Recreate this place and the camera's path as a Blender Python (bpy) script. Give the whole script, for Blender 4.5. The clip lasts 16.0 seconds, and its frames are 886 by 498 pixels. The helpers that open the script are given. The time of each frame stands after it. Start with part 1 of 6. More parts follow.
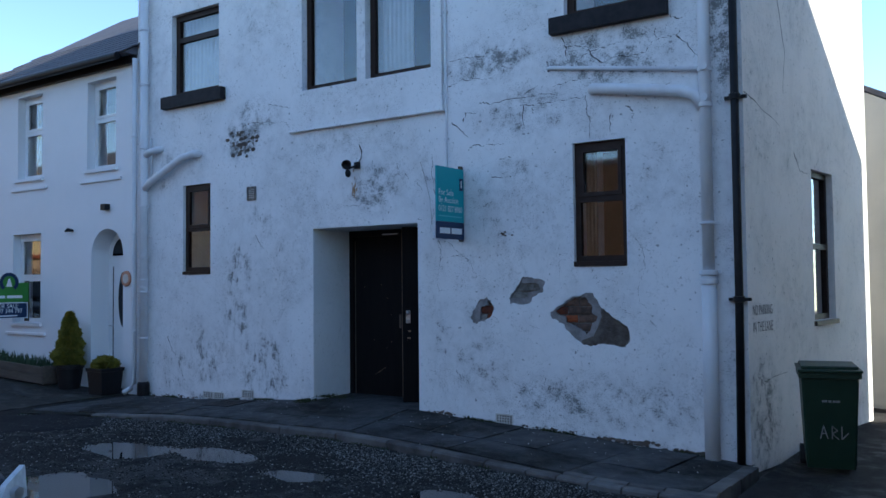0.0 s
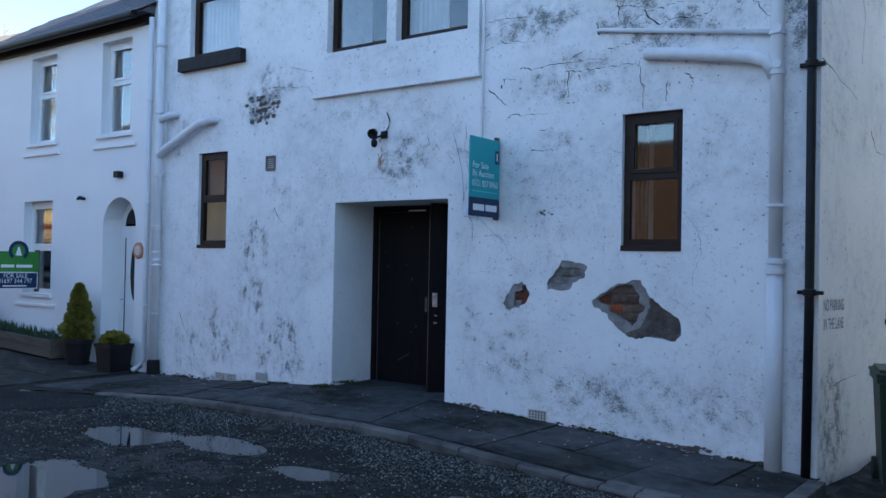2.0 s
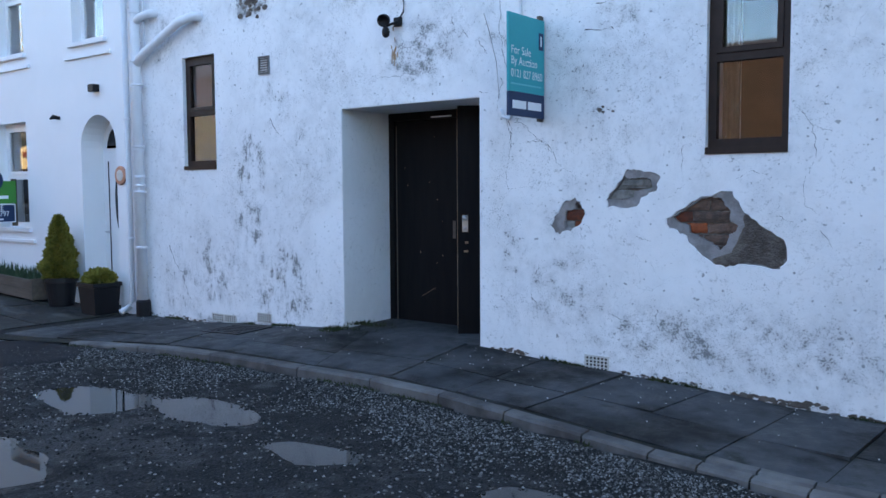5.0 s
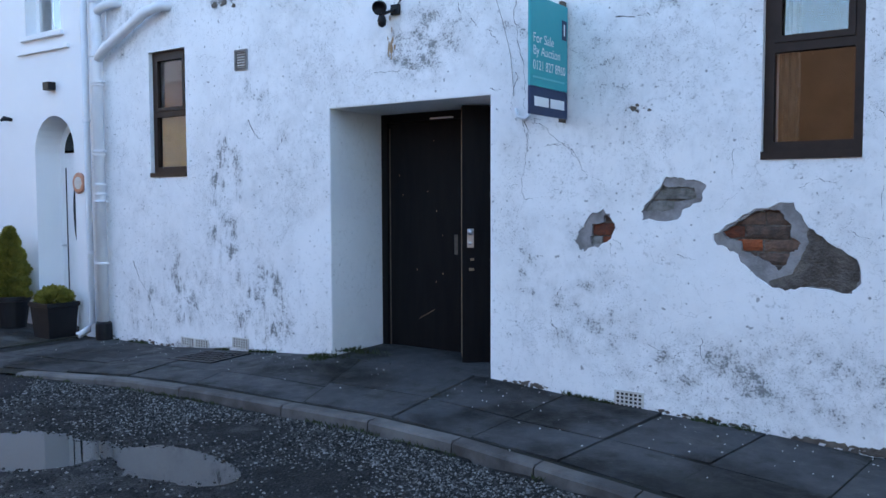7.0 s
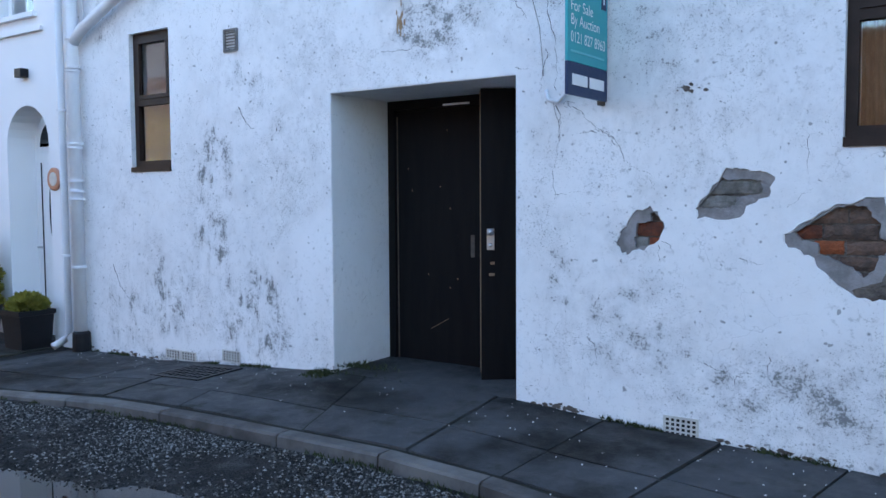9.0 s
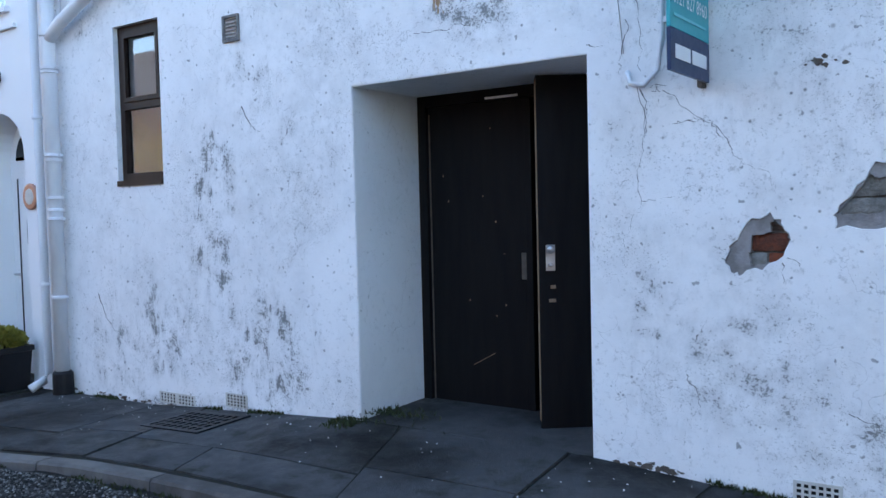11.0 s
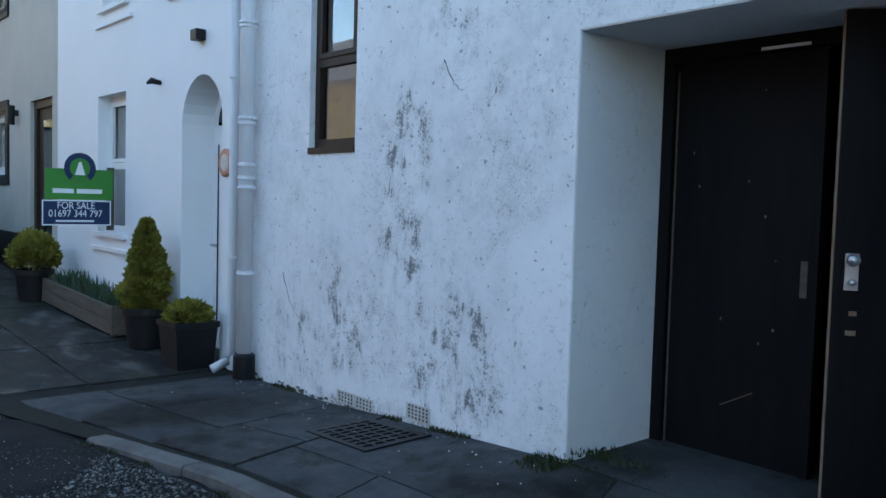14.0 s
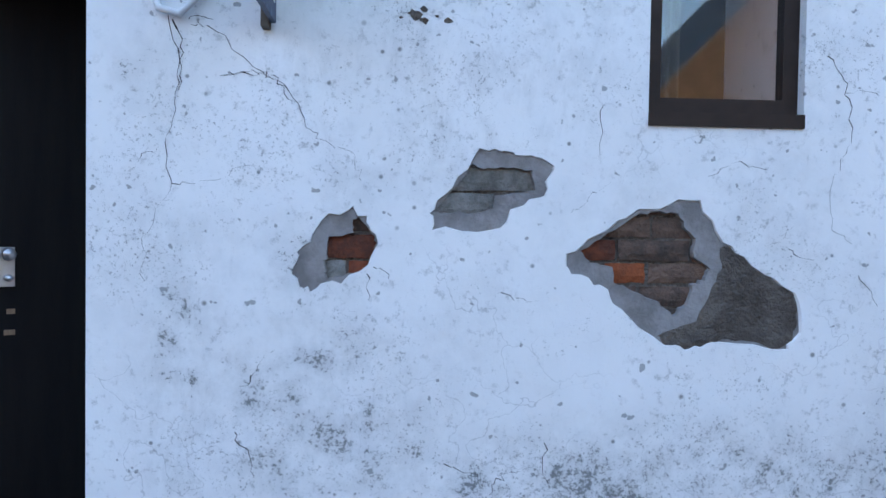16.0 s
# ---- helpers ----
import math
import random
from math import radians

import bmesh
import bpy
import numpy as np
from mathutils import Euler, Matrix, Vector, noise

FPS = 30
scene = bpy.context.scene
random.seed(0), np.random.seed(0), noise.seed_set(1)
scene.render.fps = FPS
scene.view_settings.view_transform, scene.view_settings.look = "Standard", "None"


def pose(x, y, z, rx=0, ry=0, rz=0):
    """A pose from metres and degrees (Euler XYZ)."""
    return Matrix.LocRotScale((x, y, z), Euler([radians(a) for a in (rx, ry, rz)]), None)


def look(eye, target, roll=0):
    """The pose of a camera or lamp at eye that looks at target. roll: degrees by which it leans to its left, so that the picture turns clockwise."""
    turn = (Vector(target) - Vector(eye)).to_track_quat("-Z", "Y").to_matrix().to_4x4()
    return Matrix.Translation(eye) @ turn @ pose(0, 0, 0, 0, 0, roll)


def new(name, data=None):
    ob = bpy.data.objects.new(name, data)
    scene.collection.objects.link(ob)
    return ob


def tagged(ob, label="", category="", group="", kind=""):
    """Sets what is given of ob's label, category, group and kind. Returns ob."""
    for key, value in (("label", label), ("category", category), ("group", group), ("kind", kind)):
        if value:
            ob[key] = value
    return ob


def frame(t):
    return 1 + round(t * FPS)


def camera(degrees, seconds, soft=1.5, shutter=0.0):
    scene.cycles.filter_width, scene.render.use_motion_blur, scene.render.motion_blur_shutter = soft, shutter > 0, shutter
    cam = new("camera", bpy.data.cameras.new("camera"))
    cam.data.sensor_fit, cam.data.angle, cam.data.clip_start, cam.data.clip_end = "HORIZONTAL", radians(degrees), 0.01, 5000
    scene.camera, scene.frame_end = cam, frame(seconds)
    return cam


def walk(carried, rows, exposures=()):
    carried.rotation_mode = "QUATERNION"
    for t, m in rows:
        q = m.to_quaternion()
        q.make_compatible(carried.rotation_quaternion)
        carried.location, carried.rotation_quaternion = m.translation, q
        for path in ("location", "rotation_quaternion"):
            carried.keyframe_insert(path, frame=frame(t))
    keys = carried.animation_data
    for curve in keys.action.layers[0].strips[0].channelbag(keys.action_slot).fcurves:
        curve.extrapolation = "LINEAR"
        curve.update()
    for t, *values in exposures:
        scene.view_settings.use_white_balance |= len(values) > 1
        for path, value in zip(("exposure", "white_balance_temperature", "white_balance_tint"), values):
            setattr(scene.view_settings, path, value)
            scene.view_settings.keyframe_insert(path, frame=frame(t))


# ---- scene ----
cam = camera(55.4, 16.0)
PATH = [
    (0, (-0.061, 0.355, 1.664), (-1.186, 2.007, 1.742), -0.6),
    (0.5, (-0.213, 0.509, 1.695), (-1.351, 2.151, 1.786), -0.8),
    (1, (-0.409, 0.632, 1.68), (-1.483, 2.313, 1.822), -1.4),
    (1.5, (-0.513, 0.756, 1.659), (-1.621, 2.417, 1.779), -0.0),
    (2, (-0.551, 0.931, 1.651), (-1.722, 2.551, 1.687), 1.1),
    (2.5, (-0.637, 1.083, 1.608), (-1.796, 2.713, 1.58), 0.2),
    (3, (-0.829, 1.258, 1.583), (-1.976, 2.892, 1.473), -1.5),
    (3.5, (-0.99, 1.443, 1.566), (-2.15, 3.066, 1.424), -1.7),
    (4, (-1.164, 1.703, 1.575), (-2.373, 3.287, 1.411), -0.6),
    (6.5, (-2.141, 2.627, 1.568), (-3.324, 4.235, 1.451), 0.2),
    (7, (-2.296, 2.723, 1.572), (-3.45, 4.353, 1.454), -0.2),
    (7.5, (-2.397, 2.835, 1.556), (-3.582, 4.444, 1.466), -0.0),
    (8, (-2.54, 2.991, 1.566), (-3.749, 4.581, 1.476), 0.3),
    (8.5, (-2.684, 3.134, 1.563), (-3.853, 4.752, 1.433), 0.2),
    (10.8, (-3.647, 3.894, 1.546), (-4.75, 5.559, 1.451), -1.3),
    (11, (-3.712, 3.971, 1.542), (-4.856, 5.609, 1.454), -1.4),
    (11.5, (-3.875, 4.171, 1.523), (-5.252, 5.62, 1.446), -1.0),
    (12, (-4.012, 4.306, 1.523), (-5.577, 5.549, 1.429), -0.2),
    (12.5, (-4.158, 4.408, 1.518), (-5.829, 5.503, 1.413), 0.2),
    (13, (-4.316, 4.509, 1.526), (-6.087, 5.433, 1.431), 0.1),
    (13.2, (-4.365, 4.566, 1.522), (-6.152, 5.457, 1.425), 0.2),
    (13.5, (-4.418, 4.682, 1.497), (-6.171, 5.639, 1.393), 0.9),
    (14, (-4.479, 4.859, 1.503), (-5.999, 6.154, 1.389), 1.6),
    (14.5, (-4.538, 4.96, 1.508), (-5.668, 6.61, 1.459), 2.0),
    (15, (-4.554, 5.012, 1.508), (-5.273, 6.877, 1.454), 1.6),
    (15.5, (-4.52, 5.056, 1.453), (-4.825, 7.031, 1.378), 1.4),
    (16, (-4.531, 5.064, 1.456), (-4.422, 7.06, 1.392), 0.9),
]
EXPOSURES = [(0.0, 1.39, 6120, 3), (0.5, 1.90, 6300, 3), (1.0, 1.56, 6150, 3), (1.5, 1.31, 6150, 3), (2.0, 1.93, 6420, 3), (2.5, 2.04, 6720, 4), (3.5, 2.36, 6950, 5), (6.5, 2.66, 7150, 6), (8.5, 2.72, 7250, 6), (11.0, 2.74, 7350, 6), (12.0, 2.66, 7350, 6), (12.5, 2.66, 7350, 5), (13.0, 2.31, 7200, 3), (13.5, 1.81, 7200, 0), (14.0, 2.31, 7350, -2), (14.5, 2.81, 7450, 5), (15.0, 2.81, 7450, 5), (16.0, 2.84, 7450, 6)]
walk(cam, [(t, look(eye, target, roll)) for t, eye, target, roll in PATH], EXPOSURES)

# ---- light ----
SUN = Vector((1.55, 1.0, 1.13)).normalized()
world = bpy.data.worlds.new("sky_world")
scene.world = world
world.use_nodes = True
wn = world.node_tree
sky = wn.nodes.new("ShaderNodeTexSky")
sky.sky_type = "NISHITA"
sky.sun_disc = False
sky.sun_elevation = math.asin(SUN.z)
sky.sun_rotation = math.atan2(SUN.x, SUN.y)
sky.altitude = 1500
sky.air_density, sky.dust_density, sky.ozone_density = 0.9, 0.1, 2.0
wn.links.new(sky.outputs[0], wn.nodes["Background"].inputs[0])
wn.nodes["Background"].inputs[1].default_value = 0.15
sun = new("sun", bpy.data.lights.new("sun", "SUN"))
sun.data.energy, sun.data.angle, sun.data.color = 5.0, radians(0.5), (1.0, 0.91, 0.78)
sun.matrix_world = look(SUN * 50, (0, 0, 0))


# ---- materials ----
class Nodes:
    """A short way to write node trees."""

    def __init__(self, name, rough=0.7, metal=0.0):
        self.m = bpy.data.materials.new(name)
        self.m.use_nodes = True
        self.t = self.m.node_tree
        self.b = self.t.nodes["Principled BSDF"]
        self.b.inputs["Roughness"].default_value = rough
        self.b.inputs["Metallic"].default_value = metal
        self.co = self.node("ShaderNodeNewGeometry").outputs["Position"]

    def node(self, kind, **values):
        n = self.t.nodes.new(kind)
        for k, v in values.items():
            sock = n.inputs[int(k[1:])] if k[0] == "i" and k[1:].isdigit() else n.inputs[k]
            self.put(v, sock)
        return n

    def put(self, v, sock):
        if isinstance(v, bpy.types.NodeSocket):
            self.t.links.new(v, sock)
        else:
            sock.default_value = v

    def math(self, op, a, b=0.0, clamp=False):
        n = self.node("ShaderNodeMath", i0=a, i1=b)
        n.operation, n.use_clamp = op, clamp
        return n.outputs[0]

    def vec(self, op, a, b):
        n = self.node("ShaderNodeVectorMath", i0=a, i1=b)
        n.operation = op
        return n.outputs[1] if op in ("LENGTH", "DISTANCE") else n.outputs[0]

    def noise(self, scale, detail=4.0, rough=0.55, co=None, dist=0.0):
        n = self.node("ShaderNodeTexNoise", Scale=scale, Detail=detail, Roughness=rough, Distortion=dist)
        self.put(self.co if co is None else co, n.inputs["Vector"])
        return n.outputs[0]

    def step(self, v, lo, hi, a=0.0, b=1.0):
        n = self.node("ShaderNodeMapRange", i0=v, i1=lo, i2=hi, i3=a, i4=b)
        n.interpolation_type = "SMOOTHSTEP"
        return n.outputs[0]

    def mix(self, f, a, b):
        n = self.t.nodes.new("ShaderNodeMix")
        n.data_type = "RGBA"
        self.put(f, n.inputs[0])
        for v, k in ((a, 6), (b, 7)):
            self.put(v if isinstance(v, bpy.types.NodeSocket) else (*v, 1.0), n.inputs[k])
        return n.outputs[2]

    def bump(self, h, strength=0.3, dist=0.01):
        n = self.node("ShaderNodeBump", Height=h, Strength=strength, Distance=dist)
        self.t.links.new(n.outputs[0], self.b.inputs["Normal"])

    def colour(self, c):
        self.put(c if isinstance(c, bpy.types.NodeSocket) else (*c, 1.0), self.b.inputs["Base Color"])
        return self.m

    def blob(self, cx, cz, rx, rz, axis=0):
        """1 inside a soft patch of a wall that runs along x (axis 0) or y (axis 1)."""
        s, c = ((1 / rx, 0, 1 / rz), (cx / rx, 0, cz / rz)) if axis == 0 else ((0, 1 / rx, 1 / rz), (0, cx / rx, cz / rz))
        d = self.vec("LENGTH", self.vec("SUBTRACT", self.vec("MULTIPLY", self.co, s), c), (0, 0, 0))
        return self.step(d, 1.0, 0.3)


def surface(name, a, b, rough=0.7, scale=6.0, fine=80.0, bump=0.2, dist=0.004, metal=0.0, vary=0.0, stretch=None, gloss=0.3):
    """A plain worn surface: two colours mixed at two scales, with fine relief."""
    n = Nodes(name, rough, metal)
    co = n.vec("MULTIPLY", n.co, stretch) if stretch else n.co
    big, small = n.noise(scale, 5, 0.6, co), n.noise(fine, 3, 0.6, co)
    f = n.math("ADD", n.math("MULTIPLY", n.step(big, 0.3, 0.7), 0.7), n.math("MULTIPLY", small, 0.3))
    if vary:
        r = n.node("ShaderNodeObjectInfo").outputs["Random"]
        f = n.math("ADD", f, n.math("MULTIPLY", n.math("SUBTRACT", r, 0.5), vary), True)
    n.put(n.math("ADD", n.math("MULTIPLY", small, 0.25), rough - 0.12), n.b.inputs["Roughness"])
    n.b.inputs["Specular IOR Level"].default_value = gloss
    n.bump(small, bump, dist)
    return n.colour(n.mix(f, a, b))


def weathered(name, patches, streaks, base=(0.84, 0.84, 0.855), amount=1.0, axis=0):
    """White painted render with mould, cracks and worn spots."""
    n = Nodes(name, 0.75)
    big = n.noise(0.9, 5, 0.6)
    mid = n.noise(7.0, 6, 0.68)
    fine = n.noise(64.0, 6, 0.8)
    dirt = None
    for cx, cz, rx, rz, k in patches:
        d = n.math("MULTIPLY", n.blob(cx, cz, rx, rz, axis), k)
        dirt = d if dirt is None else n.math("MAXIMUM", dirt, d)
    flow = n.noise(3.2, 5, 0.7, n.vec("MULTIPLY", n.co, (2.6, 2.6, 0.75)), 0.6)
    for cx, cz, rx, rz, k in streaks:
        d = n.math("MULTIPLY", n.math("MULTIPLY", n.blob(cx, cz, rx, rz, axis), k), n.step(flow, 0.35, 0.62))
        dirt = n.math("MAXIMUM", dirt, d)
    dirt = n.math("MAXIMUM", dirt, n.math("MULTIPLY", n.step(big, 0.40, 0.7), 0.5 * amount))
    # mould lies in specks whose density follows the dirt
    speck = n.math("ADD", n.math("MULTIPLY", mid, 0.5), n.math("MULTIPLY", fine, 0.5))
    edge = n.math("SUBTRACT", 0.665, n.math("MULTIPLY", dirt, 0.17))
    spots = n.step(n.math("SUBTRACT", speck, edge), -0.012, 0.03)
    grime = n.math("MULTIPLY", n.step(n.noise(22.0, 6, 0.78), 0.53, 0.68), n.step(n.noise(1.9, 4, 0.6), 0.36, 0.58))
    film = n.math("MULTIPLY", n.math("ADD", n.math("MULTIPLY", dirt, n.step(mid, 0.35, 0.65)), n.math("MULTIPLY", grime, 0.9)), 0.50 * amount, True)
    pin = n.step(n.noise(26.0, 2, 0.4), 0.715, 0.75)
    # peppered chips and clusters of fine black mould
    dots = n.node("ShaderNodeTexVoronoi", Scale=17.0)
    n.put(n.co, dots.inputs["Vector"])
    pick = n.node("ShaderNodeSeparateColor", i0=dots.outputs["Color"]).outputs[0]
    pepper = n.math("MULTIPLY", n.step(dots.outputs["Distance"], n.math("MULTIPLY", n.noise(9.0, 3), 0.36), 0.06), n.step(pick, 0.89, 0.92))
    cluster = n.math("MULTIPLY", n.step(n.noise(88.0, 5, 0.8), 0.565, 0.63), n.step(n.math("ADD", n.noise(2.3, 6, 0.75), n.math("MULTIPLY", dirt, 0.2)), 0.53, 0.66))
    # cracks
    warp = n.node("ShaderNodeTexNoise", Scale=3.0, Detail=5.0)
    n.put(n.co, warp.inputs["Vector"])
    moved = n.vec("ADD", n.co, n.vec("MULTIPLY", n.vec("SUBTRACT", warp.outputs["Color"], (0.5, 0.5, 0.5)), (0.7, 0.7, 0.7)))
    cell = n.node("ShaderNodeTexVoronoi", Scale=1.9)
    cell.feature = "DISTANCE_TO_EDGE"
    n.put(n.vec("MULTIPLY", moved, (1.0, 1.0, 1.35)), cell.inputs["Vector"])
    some = n.step(n.noise(1.3, 3, 0.5), 0.5, 0.6)
    crack = n.math("MULTIPLY", n.step(cell.outputs["Distance"], 0.006, 0.001), n.math("MAXIMUM", n.math("MULTIPLY", some, 0.35), n.step(dirt, 0.55, 0.95)))
    mould = n.math("MULTIPLY", n.math("MAXIMUM", n.math("MAXIMUM", spots, n.math("MULTIPLY", cluster, 0.8)), n.math("MAXIMUM", n.math("MULTIPLY", pin, 0.8), pepper)), 0.78 * amount, True)
    c = n.mix(n.step(big, 0.3, 0.7), base, tuple(v * 0.93 for v in base))
    c = n.mix(film, c, (0.27, 0.275, 0.28))
    c = n.mix(mould, c, (0.115, 0.12, 0.125))
    c = n.mix(n.math("MULTIPLY", crack, 0.8), c, (0.09, 0.09, 0.10))
    h = n.math("SUBTRACT", n.math("ADD", n.math("MULTIPLY", mid, 0.6), n.math("MULTIPLY", n.noise(2.4, 4), 1.2)), n.math("ADD", n.math("MULTIPLY", crack, 0.5), n.math("MULTIPLY", mould, 0.25)))
    n.bump(h, 0.35, 0.02)
    return n.colour(c)


WALL = weathered("old_white_render",
    [(-8.4, 3.55, 0.55, 0.4, 1.0), (-8.1, 3.85, 0.7, 0.35, 0.75), (-4.6, 4.0, 0.9, 0.35, 0.8), (-3.3, 3.85, 1.1, 0.5, 0.8), (-4.2, 3.4, 1.0, 0.4, 0.65),
     (-6.2, 2.75, 0.7, 0.45, 0.8), (-7.3, 2.6, 0.5, 0.5, 0.45), (-2.2, 3.9, 0.2, 1.0, 1.0), (-4.3, 2.75, 0.4, 0.4, 0.6), (-2.15, 1.2, 0.12, 3.0, 0.5),
     (-6.6, 3.35, 1.3, 0.3, 0.55), (-3.5, 0.45, 1.8, 0.45, 0.72), (-4.8, 0.8, 0.6, 0.5, 0.66), (-10.0, 3.3, 0.6, 0.5, 0.6), (-8.2, 0.1, 2.6, 0.22, 0.8), (-3.8, 0.1, 1.9, 0.2, 0.8)],
    [(-8.48, 1.5, 0.42, 1.4, 1.0), (-8.0, 0.6, 0.75, 0.8, 1.05), (-9.2, 0.7, 0.9, 0.6, 0.9), (-9.7, 0.5, 0.6, 0.5, 0.8), (-7.5, 2.1, 0.5, 0.9, 0.55), (-8.1, 2.5, 0.5, 0.7, 0.6),
     (-5.1, 0.9, 0.45, 0.8, 0.75), (-4.4, 2.2, 1.2, 1.0, 0.5), (-7.0, 4.2, 0.6, 1.2, 0.5)])
SIDE = weathered("old_white_side_render", [(9.0, 5.3, 1.4, 1.0, 0.5), (8.3, 0.4, 0.6, 0.9, 0.85), (9.6, 3.2, 0.9, 0.6, 0.4)], [(9.2, 5.0, 1.6, 1.3, 0.7), (8.4, 3.2, 0.4, 1.5, 0.6)], (0.80, 0.76, 0.74), axis=1)
JAMB = weathered("reveal_render", [(-6.4, 0.35, 1.2, 0.25, 0.6)], [(-6.4, 0.9, 1.0, 0.9, 0.25)], (0.80, 0.81, 0.83), 0.5)
HOUSE_WHITE = surface("smooth_white_masonry_paint", (0.82, 0.82, 0.84), (0.77, 0.78, 0.80), 0.7, 1.2, 60, 0.2)
HOUSE_CREAM = surface("grey_cream_rough_render", (0.52, 0.50, 0.45), (0.42, 0.41, 0.38), 0.9, 1.0, 90, 0.6, 0.01)
YARD_WALL = surface("stained_cream_yard_render", (0.66, 0.65, 0.56), (0.44, 0.46, 0.38), 0.9, 1.4, 40, 0.4, 0.01, stretch=(1, 1, 0.5))
SHED_DOOR = surface("faded_tan_door_paint", (0.36, 0.25, 0.16), (0.26, 0.17, 0.11), 0.8, 4, 60, 0.3, vary=0.3)
SHED_MAT = surface("ochre_shed_render", (0.48, 0.36, 0.20), (0.40, 0.30, 0.17), 0.85, 2, 50, 0.3)
RED_BRICK_FAR = surface("red_brick_facing", (0.115, 0.068, 0.045), (0.075, 0.046, 0.033), 0.85, 3, 60, 0.3)
SLATE = surface("blue_grey_slate", (0.075, 0.075, 0.09), (0.12, 0.11, 0.12), 0.6, 3, 40, 0.3, vary=0.5)
BROWN_FRAME = surface("dark_brown_window_paint", (0.020, 0.012, 0.010), (0.038, 0.022, 0.017), 0.5, 9, 120, 0.2, 0.002, gloss=0.2)
SILL_DARK = surface("black_painted_sill", (0.012, 0.012, 0.016), (0.03, 0.027, 0.03), 0.6, 9, 90, 0.3, gloss=0.15)
WHITE_UPVC = surface("white_upvc", (0.80, 0.81, 0.82), (0.76, 0.77, 0.78), 0.3, 3, 40, 0.05)
PIPE_WHITE = surface("white_painted_pipe", (0.76, 0.77, 0.80), (0.62, 0.63, 0.66), 0.5, 5, 60, 0.2, stretch=(1, 1, 0.4))
PIPE_BLACK = surface("black_plastic_pipe", (0.007, 0.007, 0.009), (0.015, 0.015, 0.017), 0.45, 8, 60, 0.1, gloss=0.2)
BLACK_DOOR = surface("worn_black_door_paint", (0.0045, 0.0045, 0.006), (0.010, 0.009, 0.009), 0.6, 5, 60, 0.35, 0.003, stretch=(3, 3, 0.35), gloss=0.12)
BARE_WOOD = surface("bare_worn_wood", (0.30, 0.21, 0.14), (0.19, 0.12, 0.08), 0.8, 14, 90, 0.3, stretch=(4, 4, 0.5))
# the dimness of the unlit rooms is put into this dark colour
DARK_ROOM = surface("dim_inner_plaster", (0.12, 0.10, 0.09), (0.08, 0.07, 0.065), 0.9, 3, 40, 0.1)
STEEL = surface("worn_steel", (0.55, 0.55, 0.56), (0.42, 0.42, 0.43), 0.35, 12, 90, 0.1, metal=0.9)
CURTAIN = surface("pale_net_curtain", (0.62, 0.64, 0.66), (0.52, 0.54, 0.57), 0.9, 8, 80, 0.2)
BROWN_CURTAIN = surface("tan_lined_curtain", (0.16, 0.13, 0.10), (0.10, 0.08, 0.06), 0.9, 8, 80, 0.2)
def slab_material():
    n = Nodes("damp_dark_paving_slab", 0.7)
    big, mid, fine = n.noise(1.1, 5, 0.6), n.noise(5.0, 6, 0.7), n.noise(70.0, 4, 0.7)
    r = n.node("ShaderNodeObjectInfo").outputs["Random"]
    tone = n.math("ADD", n.math("MULTIPLY", n.step(big, 0.36, 0.62), 0.6), n.math("MULTIPLY", n.math("ADD", mid, r), 0.28))
    c = n.mix(n.step(tone, 0.2, 0.85), (0.011, 0.0112, 0.011), (0.066, 0.067, 0.070))
    c = n.mix(n.math("MULTIPLY", n.step(n.noise(2.2, 6, 0.75), 0.52, 0.68), 0.8), c, (0.017, 0.0185, 0.013))
    c = n.mix(n.math("MULTIPLY", n.step(fine, 0.55, 0.75), 0.35), c, (0.11, 0.11, 0.11))
    n.put(n.step(mid, 0.3, 0.7, 0.5, 0.85), n.b.inputs["Roughness"])
    n.b.inputs["Specular IOR Level"].default_value = 0.15
    n.bump(n.math("ADD", fine, n.math("MULTIPLY", mid, 2.0)), 0.5, 0.008)
    return n.colour(c)


SLAB = slab_material()
KERB = surface("grey_brown_kerb_stone", (0.050, 0.045, 0.044), (0.155, 0.145, 0.138), 0.8, 4, 60, 0.5, 0.006, vary=0.4)
JOINT = surface("mossy_joint_soil", (0.010, 0.010, 0.009), (0.020, 0.021, 0.014), 0.95, 9, 70, 0.5, 0.01)
MOSS = surface("moss_and_weeds", (0.022, 0.034, 0.012), (0.05, 0.058, 0.022), 0.9, 12, 90, 0.3)
MORTAR = surface("grey_bedding_mortar", (0.30, 0.285, 0.28), (0.13, 0.12, 0.115), 0.9, 16, 60, 1.0, 0.02)
UNDERCOAT = surface("grey_lilac_undercoat", (0.33, 0.312, 0.315), (0.16, 0.148, 0.145), 0.9, 9, 70, 0.6, 0.01)
CEMENT = surface("rough_brown_cement_backing", (0.20, 0.17, 0.15), (0.065, 0.052, 0.045), 0.92, 9, 75, 1.0, 0.025)
BRICK_RED = surface("old_orange_red_brick", (0.22, 0.058, 0.027), (0.10, 0.038, 0.026), 0.9, 26, 80, 0.9, 0.01, vary=0.8)
BRICK_ORANGE = surface("bright_orange_brick", (0.33, 0.085, 0.03), (0.20, 0.06, 0.03), 0.9, 26, 80, 0.9, 0.01)
BRICK_PALE = surface("lime_smeared_grey_brick", (0.26, 0.25, 0.235), (0.10, 0.095, 0.085), 0.9, 18, 80, 0.9, 0.01, vary=0.4)
BRICK_GREY = surface("sooty_grey_brick", (0.19, 0.115, 0.085), (0.07, 0.05, 0.042), 0.9, 22, 80, 0.9, 0.01, vary=0.7)
